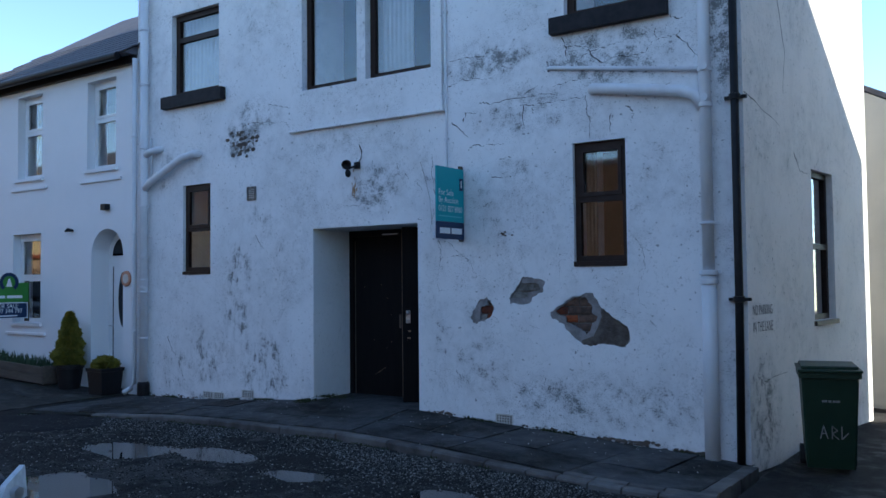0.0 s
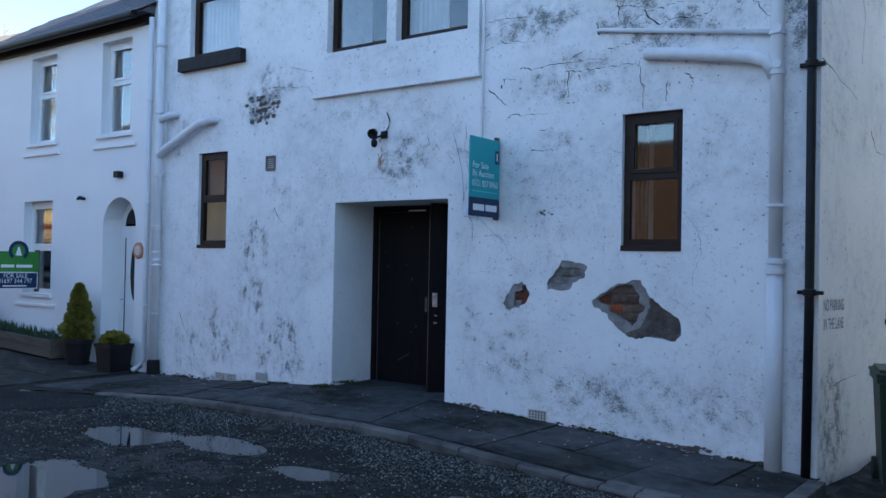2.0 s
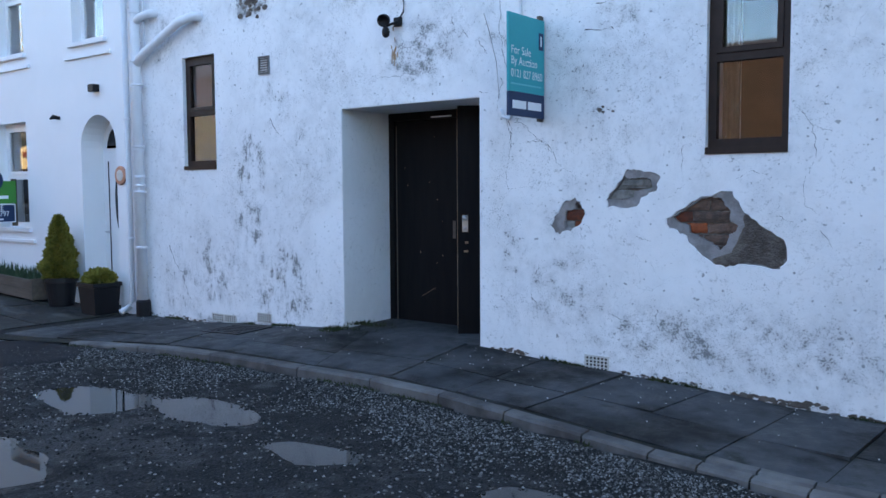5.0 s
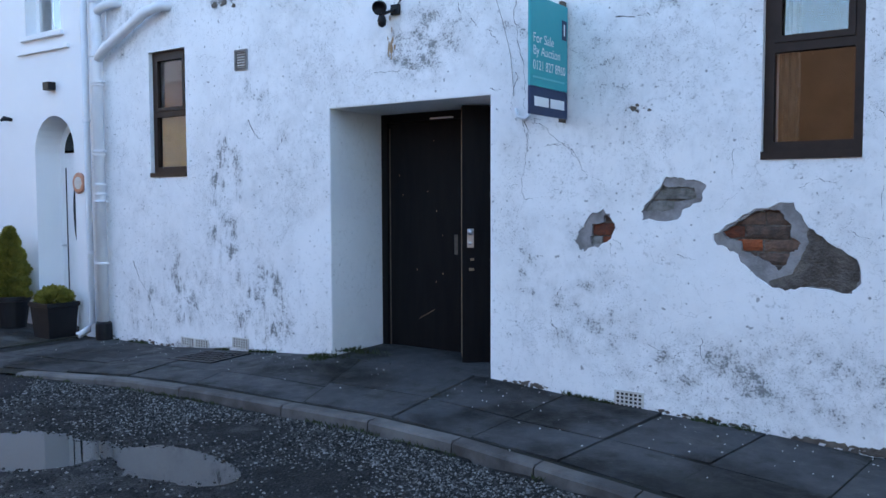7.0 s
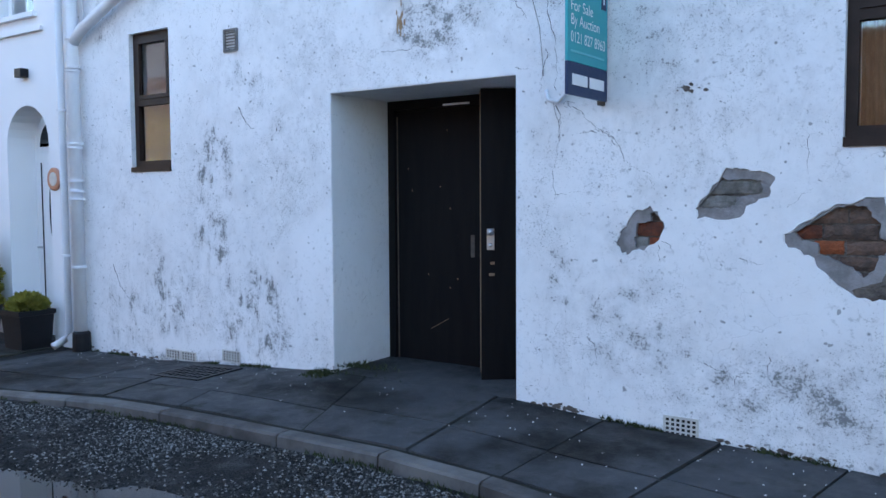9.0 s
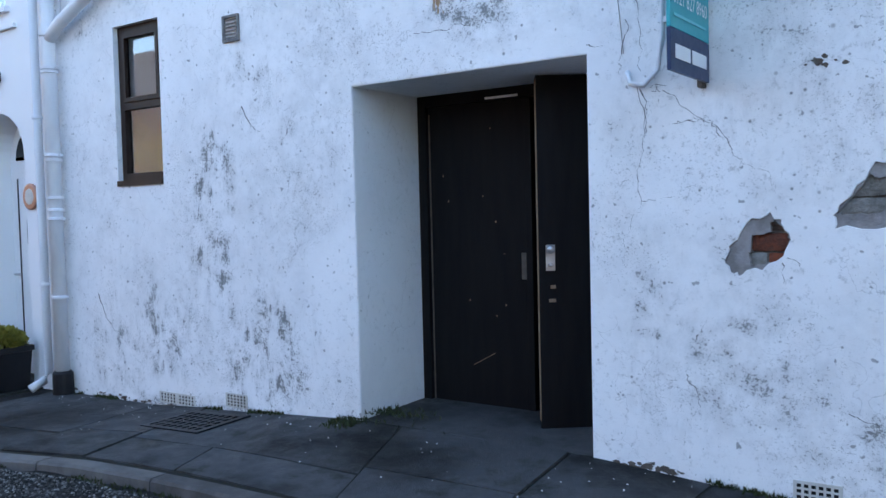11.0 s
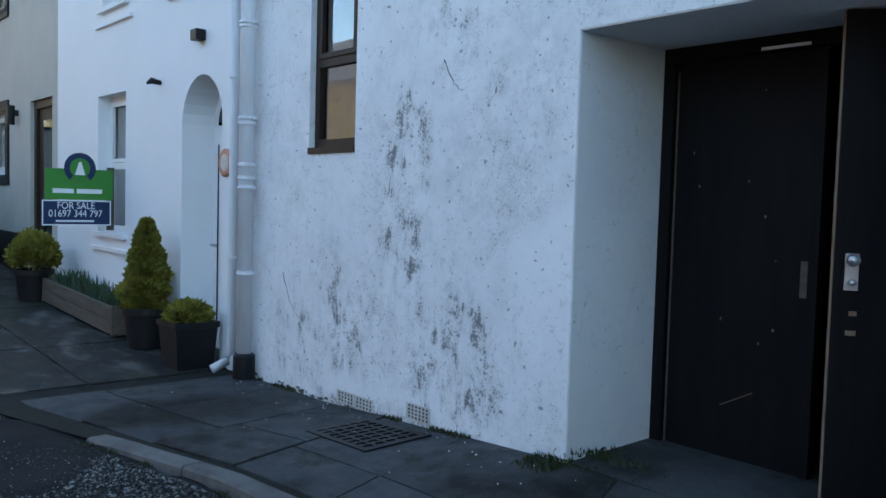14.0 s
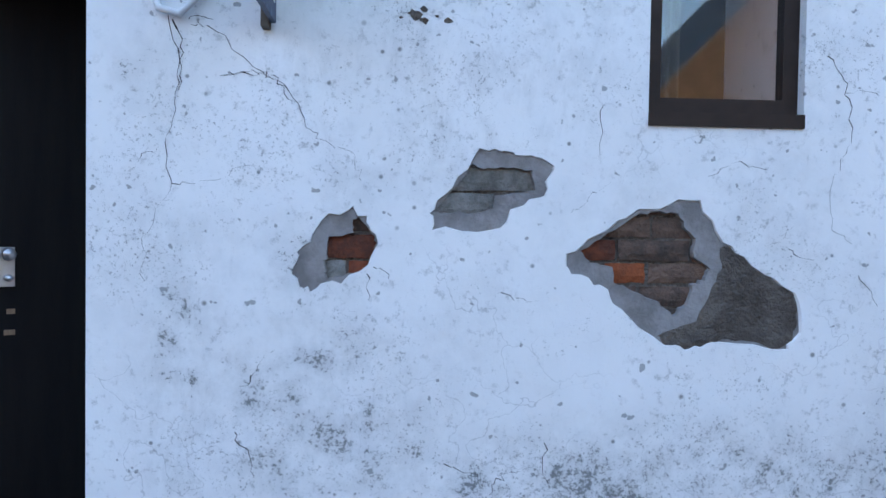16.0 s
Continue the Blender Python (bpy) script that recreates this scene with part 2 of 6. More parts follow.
VENT_MAT = surface("cream_terracotta_vent", (0.62, 0.60, 0.56), (0.45, 0.43, 0.40), 0.8, 12, 80, 0.3)
TEAL = surface("teal_printed_board", (0.018, 0.33, 0.37), (0.022, 0.36, 0.40), 0.4, 2, 30, 0.02)
PALE_TEAL = surface("pale_teal_print", (0.12, 0.50, 0.55), (0.12, 0.50, 0.55), 0.4, 2, 30, 0.02)
NAVY = surface("navy_printed_board", (0.012, 0.03, 0.085), (0.014, 0.034, 0.09), 0.4, 2, 30, 0.02)
GREEN = surface("green_printed_board", (0.055, 0.23, 0.04), (0.06, 0.25, 0.045), 0.4, 2, 30, 0.02)
PRINT = surface("white_print", (0.82, 0.84, 0.85), (0.78, 0.80, 0.82), 0.5, 2, 30, 0.02)
BLACK_PRINT = surface("black_stencil_paint", (0.05, 0.045, 0.045), (0.14, 0.13, 0.13), 0.8, 25, 90, 0.1)
BIN_GREEN = surface("dark_green_bin_plastic", (0.006, 0.024, 0.013), (0.011, 0.034, 0.019), 0.45, 4, 70, 0.15)
POT = surface("black_plastic_planter", (0.006, 0.006, 0.008), (0.013, 0.013, 0.015), 0.5, 7, 60, 0.15)
TIMBER = surface("weathered_planter_timber", (0.13, 0.105, 0.085), (0.075, 0.06, 0.05), 0.85, 5, 70, 0.5, stretch=(0.5, 4, 4))
COPPER = surface("copper_coloured_plaque", (0.45, 0.24, 0.17), (0.36, 0.19, 0.14), 0.45, 12, 60, 0.2, metal=0.4)
CONIFER = surface("golden_green_conifer", (0.11, 0.12, 0.02), (0.27, 0.23, 0.04), 0.8, 14, 60, 0.1)
BARK = surface("pale_sunlit_bark", (0.40, 0.33, 0.22), (0.24, 0.19, 0.13), 0.9, 4, 40, 0.3)
TWIG = surface("ochre_twigs", (0.46, 0.34, 0.17), (0.28, 0.20, 0.10), 0.9, 2, 30, 0.1)
IVY = surface("yellow_green_ivy", (0.20, 0.17, 0.05), (0.40, 0.31, 0.10), 0.8, 3, 20, 0.1)
GRASS = surface("short_verge_grass", (0.04, 0.06, 0.015), (0.07, 0.08, 0.03), 0.9, 5, 60, 0.4)
def concrete_material():
    n = Nodes("worn_damp_concrete", 0.75)
    big, mid, fine = n.noise(0.9, 5, 0.6), n.noise(3.4, 6, 0.65, n.vec("MULTIPLY", n.co, (0.7, 1.3, 1))), n.noise(60.0, 4, 0.7)
    c = n.mix(n.step(mid, 0.46, 0.66), (0.020, 0.0195, 0.0195), (0.095, 0.092, 0.086))
    c = n.mix(n.math("MULTIPLY", n.step(big, 0.45, 0.62), 0.75), c, (0.026, 0.029, 0.020))
    c = n.mix(n.math("MULTIPLY", n.step(fine, 0.5, 0.75), 0.5), c, (0.10, 0.098, 0.093))
    n.put(n.step(mid, 0.35, 0.65, 0.5, 0.85), n.b.inputs["Roughness"])
    n.b.inputs["Specular IOR Level"].default_value = 0.15
    n.bump(fine, 0.4, 0.006)
    return n.colour(c)


CONCRETE = concrete_material()
CAR_BLUE = surface("deep_navy_car_paint", (0.0035, 0.005, 0.016), (0.004, 0.006, 0.019), 0.1, 2, 30, 0.0, gloss=0.2)
CAR_BLACK = surface("black_car_trim", (0.005, 0.005, 0.006), (0.009, 0.009, 0.010), 0.6, 9, 60, 0.1)
RUBBER = surface("tyre_rubber", (0.014, 0.014, 0.014), (0.024, 0.023, 0.022), 0.85, 9, 60, 0.3)
PLATE = surface("white_number_plate", (0.80, 0.80, 0.78), (0.77, 0.77, 0.75), 0.4, 3, 30, 0.02)
RUST = surface("rusty_streak", (0.30, 0.17, 0.08), (0.42, 0.33, 0.25), 0.9, 14, 70, 0.2)


def road_material():
    n = Nodes("wet_potholed_gravel_road", 0.75)
    big, mid, fine = n.noise(0.7, 5, 0.6), n.noise(5.0, 5, 0.65), n.noise(55.0, 4, 0.7)
    cell = n.node("ShaderNodeTexVoronoi", Scale=42.0)
    n.put(n.co, cell.inputs["Vector"])
    grit = n.step(cell.outputs["Distance"], 0.1, 0.5)
    wet = n.step(n.math("ADD", n.math("MULTIPLY", big, 0.6), n.math("MULTIPLY", mid, 0.4)), 0.47, 0.6)
    c = n.mix(n.step(mid, 0.3, 0.7), (0.013, 0.0125, 0.0125), (0.030, 0.0285, 0.028))
    c = n.mix(n.math("MULTIPLY", n.step(fine, 0.52, 0.72), 0.45), c, (0.12, 0.115, 0.11))
    c = n.mix(n.math("MULTIPLY", wet, 0.6), c, (0.010, 0.0098, 0.0105))
    n.put(n.math("SUBTRACT", 0.9, n.math("MULTIPLY", wet, 0.42)), n.b.inputs["Roughness"])
    n.b.inputs["Specular IOR Level"].default_value = 0.15
    n.bump(n.math("ADD", n.math("MULTIPLY", fine, 0.6), n.math("MULTIPLY", grit, -0.7)), 0.6, 0.014)
    return n.colour(c)


def glass_material(name, tint=(1, 1, 1)):
    n = Nodes(name, 0.02)
    n.b.inputs["Transmission Weight"].default_value = 1.0
    n.b.inputs["IOR"].default_value = 1.6
    return n.colour(tint)


def water_material():
    n = Nodes("rain_puddle_water", 0.02)
    n.b.inputs["IOR"].default_value = 1.33
    n.bump(n.noise(6.0, 2), 0.02, 0.01)
    return n.colour(n.mix(n.noise(4.0), (0.02, 0.019, 0.019), (0.035, 0.032, 0.03)))


ROAD, GLASS, WATER = road_material(), glass_material("window_glass"), water_material()
CAR_GLASS = surface("dark_car_glass", (0.008, 0.011, 0.016), (0.010, 0.013, 0.018), 0.06, 2, 20, 0.0)
LAMP_GLASS = surface("clear_headlamp", (0.55, 0.57, 0.60), (0.35, 0.37, 0.40), 0.15, 14, 40, 0.1)
LEAF_GREEN = surface("bulb_leaf_green", (0.03, 0.06, 0.03), (0.05, 0.085, 0.045), 0.6, 12, 50, 0.1)
STONES = Nodes("loose_gravel", 0.9)
STONES.b.inputs["Specular IOR Level"].default_value = 0.25
_r = STONES.node("ShaderNodeNewGeometry").outputs["Random Per Island"]
STONES = STONES.colour(STONES.mix(STONES.math("POWER", _r, 3.6), (0.013, 0.0125, 0.012), (0.27, 0.262, 0.25)))
DRY_STONES = Nodes("dry_pale_gravel", 0.9)
DRY_STONES = DRY_STONES.colour(DRY_STONES.mix(DRY_STONES.math("POWER", DRY_STONES.node("ShaderNodeNewGeometry").outputs["Random Per Island"], 1.7), (0.03, 0.029, 0.028), (0.33, 0.32, 0.31)))
PATCH_TAR = surface("smooth_wet_tar_patch", (0.009, 0.009, 0.011), (0.022, 0.022, 0.025), 0.8, 3, 60, 0.5, 0.008, gloss=0.12)
CRUMB = surface("white_plaster_crumbs", (0.7, 0.69, 0.67), (0.55, 0.54, 0.52), 0.9, 20, 80, 0.1)


# ---- mesh tools ----
def link(name, bm, material, parent=None, label="", smooth=False):
    me = bpy.data.meshes.new(name)
    bm.normal_update()
    bm.to_mesh(me)
    bm.free()
    if smooth:
        for p in me.polygons:
            p.use_smooth = True
    me.materials.append(material)
    ob = new(name, me)
    if parent:
        ob.parent = parent
    if label:
        ob["label"] = label
    return ob


def part(name, bm, material, parent, label="", smooth=False):
    return link(name, bm, material, parent, label, smooth)


def base(name, label, category, at=(0, 0, 0), group="", kind=""):
    """The empty that carries the parts of a thing."""
    ob = new(name)
    ob.location = at
    return tagged(ob, label, category, group, kind)


def put(bm, verts, faces):
    vs = [bm.verts.new(v) for v in verts]
    for f in faces:
        try:
            bm.faces.new([vs[i] for i in f])
        except ValueError:
            pass
    return vs


def box(x0, x1, y0, y1, z0, z1, bevel=0.0, bm=None):
    own = bmesh.new()
    put(own, [(x, y, z) for x in (x0, x1) for y in (y0, y1) for z in (z0, z1)],
        [(0, 1, 3, 2), (4, 6, 7, 5), (0, 4, 5, 1), (2, 3, 7, 6), (0, 2, 6, 4), (1, 5, 7, 3)])
    if bevel:
        bmesh.ops.bevel(own, geom=own.edges[:], offset=bevel, segments=2, affect="EDGES", profile=0.6)
    bmesh.ops.recalc_face_normals(own, faces=own.faces[:])
    if bm is None:
        return own
    me = bpy.data.meshes.new("tmp")
    own.to_mesh(me)
    own.free()
    bm.from_mesh(me)
    bpy.data.meshes.remove(me)
    return bm


def tube(points, radii, sides=12, bm=None, caps=True):
    """A round bar along points."""
    bm = bm or bmesh.new()
    rings = []
    pts = [Vector(p) for p in points]
    for i, p in enumerate(pts):
        d = (pts[min(i + 1, len(pts) - 1)] - pts[max(i - 1, 0)]).normalized()
        u = d.orthogonal().normalized() if abs(d.z) < 0.99 else Vector((1, 0, 0))
        if abs(d.z) < 0.99:
            u = d.cross(Vector((0, 0, 1))).normalized()
        w = d.cross(u).normalized()
        r = radii[i] if isinstance(radii, (list, tuple)) else radii
        rings.append([bm.verts.new(p + r * (math.cos(a) * u + math.sin(a) * w)) for a in [2 * math.pi * k / sides for k in range(sides)]])
    for a, b in zip(rings, rings[1:]):
        for k in range(sides):
            bm.faces.new((a[k], a[(k + 1) % sides], b[(k + 1) % sides], b[k]))
    if caps:
        bm.faces.new(rings[0][::-1])
        bm.faces.new(rings[-1])
    bmesh.ops.recalc_face_normals(bm, faces=bm.faces[:]) if len(bm.faces) < 400 else None
    return bm


def lathe(profile, sides=24, at=(0, 0, 0)):
    bm = bmesh.new()
    rings = [[bm.verts.new((at[0] + r * math.cos(2 * math.pi * k / sides), at[1] + r * math.sin(2 * math.pi * k / sides), at[2] + z)) for k in range(sides)] for r, z in profile]
    for a, b in zip(rings, rings[1:]):
        for k in range(sides):
            bm.faces.new((a[k], a[(k + 1) % sides], b[(k + 1) % sides], b[k]))
    bm.faces.new(rings[0][::-1])
    bm.faces.new(rings[-1])
    return bm


def slab_with_holes(u0, u1, v0, v1, depth, holes, place):
    """A solid panel over u, v with rectangular holes right through; place(u, v, d) gives the world point."""
    us = sorted({u0, u1, *[h[0] for h in holes], *[h[1] for h in holes]})
    vs = sorted({v0, v1, *[h[2] for h in holes], *[h[3] for h in holes]})
    solid = lambda i, j: 0 <= i < len(us) - 1 and 0 <= j < len(vs) - 1 and not any(
        h[0] <= (us[i] + us[i + 1]) / 2 <= h[1] and h[2] <= (vs[j] + vs[j + 1]) / 2 <= h[3] for h in holes)
    bm = bmesh.new()
    made = {}

    def v(i, j, d):
        if (i, j, d) not in made:
            made[i, j, d] = bm.verts.new(place(us[i], vs[j], d * depth))
        return made[i, j, d]
    for i in range(len(us) - 1):
        for j in range(len(vs) - 1):
            if not solid(i, j):
                continue
            bm.faces.new((v(i, j, 0), v(i + 1, j, 0), v(i + 1, j + 1, 0), v(i, j + 1, 0)))
            bm.faces.new((v(i, j, 1), v(i, j + 1, 1), v(i + 1, j + 1, 1), v(i + 1, j, 1)))
            for (a, b), (p, q) in (((-1, 0), ((0, 0), (0, 1))), ((1, 0), ((1, 1), (1, 0))), ((0, -1), ((1, 0), (0, 0))), ((0, 1), ((0, 1), (1, 1)))):
                if not solid(i + a, j + b):
                    bm.faces.new((v(i + p[0], j + p[1], 0), v(i + p[0], j + p[1], 1), v(i + q[0], j + q[1], 1), v(i + q[0], j + q[1], 0)))
    bmesh.ops.recalc_face_normals(bm, faces=bm.faces[:])
    return bm


def letters(text, size, m, material, parent, name="lettering", width=None, align="LEFT"):
    """Raised letters as one mesh; m maps the text's plane into the world."""
    cu = bpy.data.curves.new("t", "FONT")
    cu.body, cu.size, cu.extrude, cu.align_x = text, size, 0.0, align
    tmp = new("t", cu)
    bpy.context.view_layer.update()
    me = bpy.data.meshes.new_from_object(tmp.evaluated_get(bpy.context.evaluated_depsgraph_get()))
    bpy.data.objects.remove(tmp)
    if width:
        xs = [v.co.x for v in me.vertices]
        k = width / (max(xs) - min(xs))
        me.transform(Matrix.Diagonal((k, 1, 1, 1)))
    me.transform(m)
    me.materials.clear()
    me.materials.append(material)
    ob = new(name, me)
    ob.parent = parent
    return ob


def lerp(pairs, x):
    """Straight lines between (x, value) pairs with x rising."""
    if x <= pairs[0][0]:
        return pairs[0][1]
    for (a, p), (b, q) in zip(pairs, pairs[1:]):
        if x <= b:
            return p + (q - p) * (x - a) / (b - a)
    return pairs[-1][1]


FRONT = 7.95          # face of the terrace
EAST, WEST = -2.02, -10.58   # ends of the old white building


def wall_foot(x):
    return lerp([(-22, 0.72), (-16, 0.38), (-10.8, 0.10), (-9.3, 0.125), (-8.2, 0.19), (-7.2, 0.26), (-5.6, 0.26), (-4.6, 0.2), (-3.5, 0.15), (-2.0, 0.06), (0, 0.0)], x)


def kerb_line(x):
    return lerp([(-10.4, 6.1), (-9.2, 6.40), (-8.2, 6.62), (-7.4, 6.70), (-5.8, 6.75), (-5.0, 6.68), (-4.1, 6.52), (-3.4, 6.40), (-2.6, 6.34), (-1.9, 6.38)], x)


def kerb_top(x):
    return lerp([(-10.4, 0.10), (-9.2, 0.13), (-8.0, 0.16), (-5.5, 0.17), (-4.0, 0.15), (-3.0, 0.122), (-2.0, 0.095)], x)


def paving(x, y):
    k = kerb_line(x)
    return kerb_top(x) + (wall_foot(x) - kerb_top(x)) * min(max((y - k) / (FRONT - k), 0), 1.1)


PUDDLES = [(-7.1, 5.33, 0.42, 0.24), (-6.28, 5.62, 0.36, 0.16), (-5.0, 5.42, 0.24, 0.13), (-3.6, 5.52, 0.2, 0.1), (-6.3, 4.12, 0.55, 0.32), (-10.6, 5.52, 0.15, 0.24), (-10.2, 6.3, 0.13, 0.24)]


def road_plain(x, y):
    z = lerp([(-40, 1.0), (-22, 0.60), (-16, 0.275), (-11, 0.085), (-9, 0.095), (-6, 0.10), (-3, 0.092), (-1.9, 0.078), (-0.8, 0.03), (3, 0.0)], x)
    return z - 0.012 * max(0, 4.5 - y) * (1 if x > -9 else 0.3) - 0.035 * max(0, y - 8.0) * (1 if x > -2.2 else 0)


def road(x, y):
    z = road_plain(x, y) + 0.012 * noise.noise((x * 1.3, y * 1.3, 0)) + 0.008 * noise.noise((x * 4, y * 4, 3))
    for cx, cy, rx, ry in PUDDLES:
        d = math.hypot((x - cx) / rx, (y - cy) / ry) + 0.35 * noise.noise((x * 3, y * 5, 7))
        if d < 1.5:
            z -= 0.035 * (1.5 - d) / 1.5
    k = kerb_line(x)
    if -9.4 < x < -1.8 and y > k + 0.04:
        z -= 0.12
    elif x <= -9.4 and y > 6.0:
        z = min(z, paving(x, y) - 0.012) if x > -10.8 else z
    return z


# ---- ground ----
def ground_sheet():
    bm = bmesh.new()
    xs = [-400, -200, -100, -60, -40, -32] + [-27 + 0.4 * i for i in range(35)] + [-13 + 0.1 * i for i in range(126)] + [0, 1, 2.5, 5, 10, 30, 80, 200, 400]
    ys = [-400, -150, -60, -30, -15, -8, -4, -2, 0, 1, 2] + [2.6 + 0.1 * i for i in range(48)] + [7.5, 7.8, 8.1, 8.6, 9.2, 10, 11.5, 14, 20, 40, 100, 400]
    xs, ys = sorted(set(round(x, 3) for x in xs)), sorted(set(round(y, 3) for y in ys))
    grid = [[bm.verts.new((x, y, road(x, y))) for y in ys] for x in xs]
    for i in range(len(xs) - 1):
        for j in range(len(ys) - 1):
            bm.faces.new((grid[i][j], grid[i + 1][j], grid[i + 1][j + 1], grid[i][j + 1]))
    return tagged(link("ground", bm, ROAD, smooth=True), "dark wet gravel and tarmac lane full of potholes", "ground", kind="structure")


ground_sheet()


def puddle(cx, cy, rx, ry):
    bm = bmesh.new()
    z = road_plain(cx, cy) - 0.004
    ring = [bm.verts.new((cx + 1.6 * rx * math.cos(a), cy + 1.6 * ry * math.sin(a), z)) for a in [k * math.pi / 16 for k in range(32)]]
    bm.faces.new(ring)
    tagged(link("puddle", bm, WATER), "shallow still rain puddle in a pothole", "puddle", "puddles in the lane", "structure")


for q in PUDDLES:
    puddle(*q)


def concrete_apron():
    """Concrete bays in front of the far houses, with open joints."""
    holder = tagged(new("concrete_apron"), "worn damp concrete bays before the white house", "pavement", kind="structure")
    rows = [(5.68, 6.85), (6.87, 7.94)]
    edges = [-10.75, -12.2, -14.3, -16.6, -19.0, -21.6]
    for y0, y1 in rows:
        for b, a in zip(edges, edges[1:]):
            bm = bmesh.new()
            n, top = 6, []
            for i in range(n + 1):
                x = a + 0.012 + (b - a - 0.024) * i / n
                top.append([bm.verts.new((x, y, road_plain(x, y) + 0.014 + 0.006 * noise.noise((x, y, 5)) - (0.02 if y < 5.75 else 0))) for y in (y0, (y0 + y1) / 2, y1)])
            for p, q in zip(top, top[1:]):
                for k in range(2):
                    bm.faces.new((p[k], q[k], q[k + 1], p[k + 1]))
            low = bmesh.ops.extrude_face_region(bm, geom=bm.faces[:])
            bmesh.ops.translate(bm, verts=[v for v in low["geom"] if isinstance(v, bmesh.types.BMVert)], vec=(0, 0, -0.08))
            bmesh.ops.recalc_face_normals(bm, faces=bm.faces[:])
            part("concrete_bay", bm, CONCRETE, holder)


concrete_apron()


def tar_patch(cx, cy, rx, ry):
    """A smooth dark mend in the lane, following the ground."""
    bm = bmesh.new()
    n, rings = 36, []
    for k in range(9):
        f = k / 8
        ring_ = []
        for i in range(n):
            a = 2 * math.pi * i / n
            w = f * (1 + 0.16 * noise.noise((2 * math.cos(a), 2 * math.sin(a), 3)))
            x, y = cx + rx * w * math.cos(a) + 0.35 * ry * w * math.sin(a), cy + ry * w * math.sin(a)
            ring_.append(bm.verts.new((x, y, road(x, y) + (0.007 if k < 8 else -0.01))))
        rings.append(ring_)
    for a, b in zip(rings, rings[1:]):
        for i in range(n):
            bm.faces.new((a[i], b[i], b[(i + 1) % n], a[(i + 1) % n]))
    bmesh.ops.remove_doubles(bm, verts=bm.verts[:], dist=0.0005)
    bmesh.ops.recalc_face_normals(bm, faces=bm.faces[:])
    tagged(link("tar_patch", bm, PATCH_TAR, smooth=True), "dark smooth damp tar patch in the lane", "road", kind="structure")


tar_patch(-9.55, 5.78, 0.98, 0.72)


# ---- the old white building ----
HOLES = {"small": (-9.57, -9.01, 1.80, 3.03), "right": (-3.67, -3.12, 1.80, 3.02), "door": (-7.15, -5.57, -0.3, 2.33), "upper": (-9.82, -8.84, 4.29, 5.45),
         "mid_a": (-7.28, -6.40, 4.03, 5.50), "mid_b": (-6.27, -5.34, 4.03, 5.50), "upper_right": (-3.74, -2.80, 4.29, 5.45)}
TOP = 6.9
PATCHES = [  # edge of the fallen top coat, clockwise, in x and z
    [(-4.889, 1.281), (-4.852, 1.368), (-4.786, 1.456), (-4.682, 1.511), (-4.633, 1.448), (-4.598, 1.382), (-4.622, 1.304), (-4.708, 1.26), (-4.803, 1.221), (-4.85, 1.214)],
    [(-4.426, 1.481), (-4.346, 1.569), (-4.251, 1.711), (-4.163, 1.702), (-4.075, 1.69), (-3.996, 1.653), (-4.024, 1.555), (-4.111, 1.515), (-4.207, 1.426), (-4.411, 1.427)],
    [(-3.947, 1.356), (-3.834, 1.422), (-3.697, 1.508), (-3.578, 1.537), (-3.479, 1.551), (-3.395, 1.403), (-3.292, 1.321), (-3.127, 1.224), (-3.106, 1.085), (-3.151, 1.02), (-3.385, 1.052), (-3.515, 1.018), (-3.606, 1.041), (-3.749, 1.162), (-3.83, 1.246), (-3.93, 1.284)]]
PITS = [  # holes through the undercoat down to the brick
    [(-4.772, 1.405), (-4.679, 1.417), (-4.683, 1.467), (-4.66, 1.476), (-4.603, 1.403), (-4.596, 1.381), (-4.619, 1.311), (-4.623, 1.289), (-4.697, 1.268), (-4.774, 1.248), (-4.788, 1.313), (-4.773, 1.322)],
    [(-4.414, 1.491), (-4.343, 1.573), (-4.279, 1.662), (-4.239, 1.645), (-4.151, 1.651), (-4.058, 1.644), (-4.048, 1.57), (-4.193, 1.55), (-4.201, 1.501), (-4.272, 1.483), (-4.386, 1.485)],
    [(-3.913, 1.365), (-3.815, 1.431), (-3.701, 1.501), (-3.639, 1.516), (-3.549, 1.507), (-3.512, 1.446), (-3.48, 1.416), (-3.487, 1.349), (-3.423, 1.306), (-3.444, 1.261), (-3.489, 1.243), (-3.505, 1.172), (-3.562, 1.127), (-3.613, 1.18), (-3.703, 1.214), (-3.784, 1.248), (-3.79, 1.306), (-3.875, 1.322)]]
CEMENT_RIM = [(-3.385, 1.395), (-3.311, 1.36), (-3.274, 1.312), (-3.2, 1.264), (-3.13, 1.22), (-3.113, 1.122), (-3.13, 1.051), (-3.184, 1.023), (-3.303, 1.054), (-3.389, 1.057), (-3.501, 1.016), (-3.591, 1.034), (-3.624, 1.069), (-3.557, 1.092), (-3.485, 1.119), (-3.434, 1.235), (-3.396, 1.306), (-3.402, 1.386)]


def ragged(corners, seed, amount=0.012):
    """The corners with the broken edge between them filled in."""
    rng = random.Random(seed)
    out = []
    for (a, b), (c, d) in zip(corners, corners[1:] + corners[:1]):
        for k in range(4):
            f = k / 4
            j = amount * (1 if k else 0.4)
            out.append((a + (c - a) * f + rng.uniform(-j, j), b + (d - b) * f + rng.uniform(-j, j)))
    return out


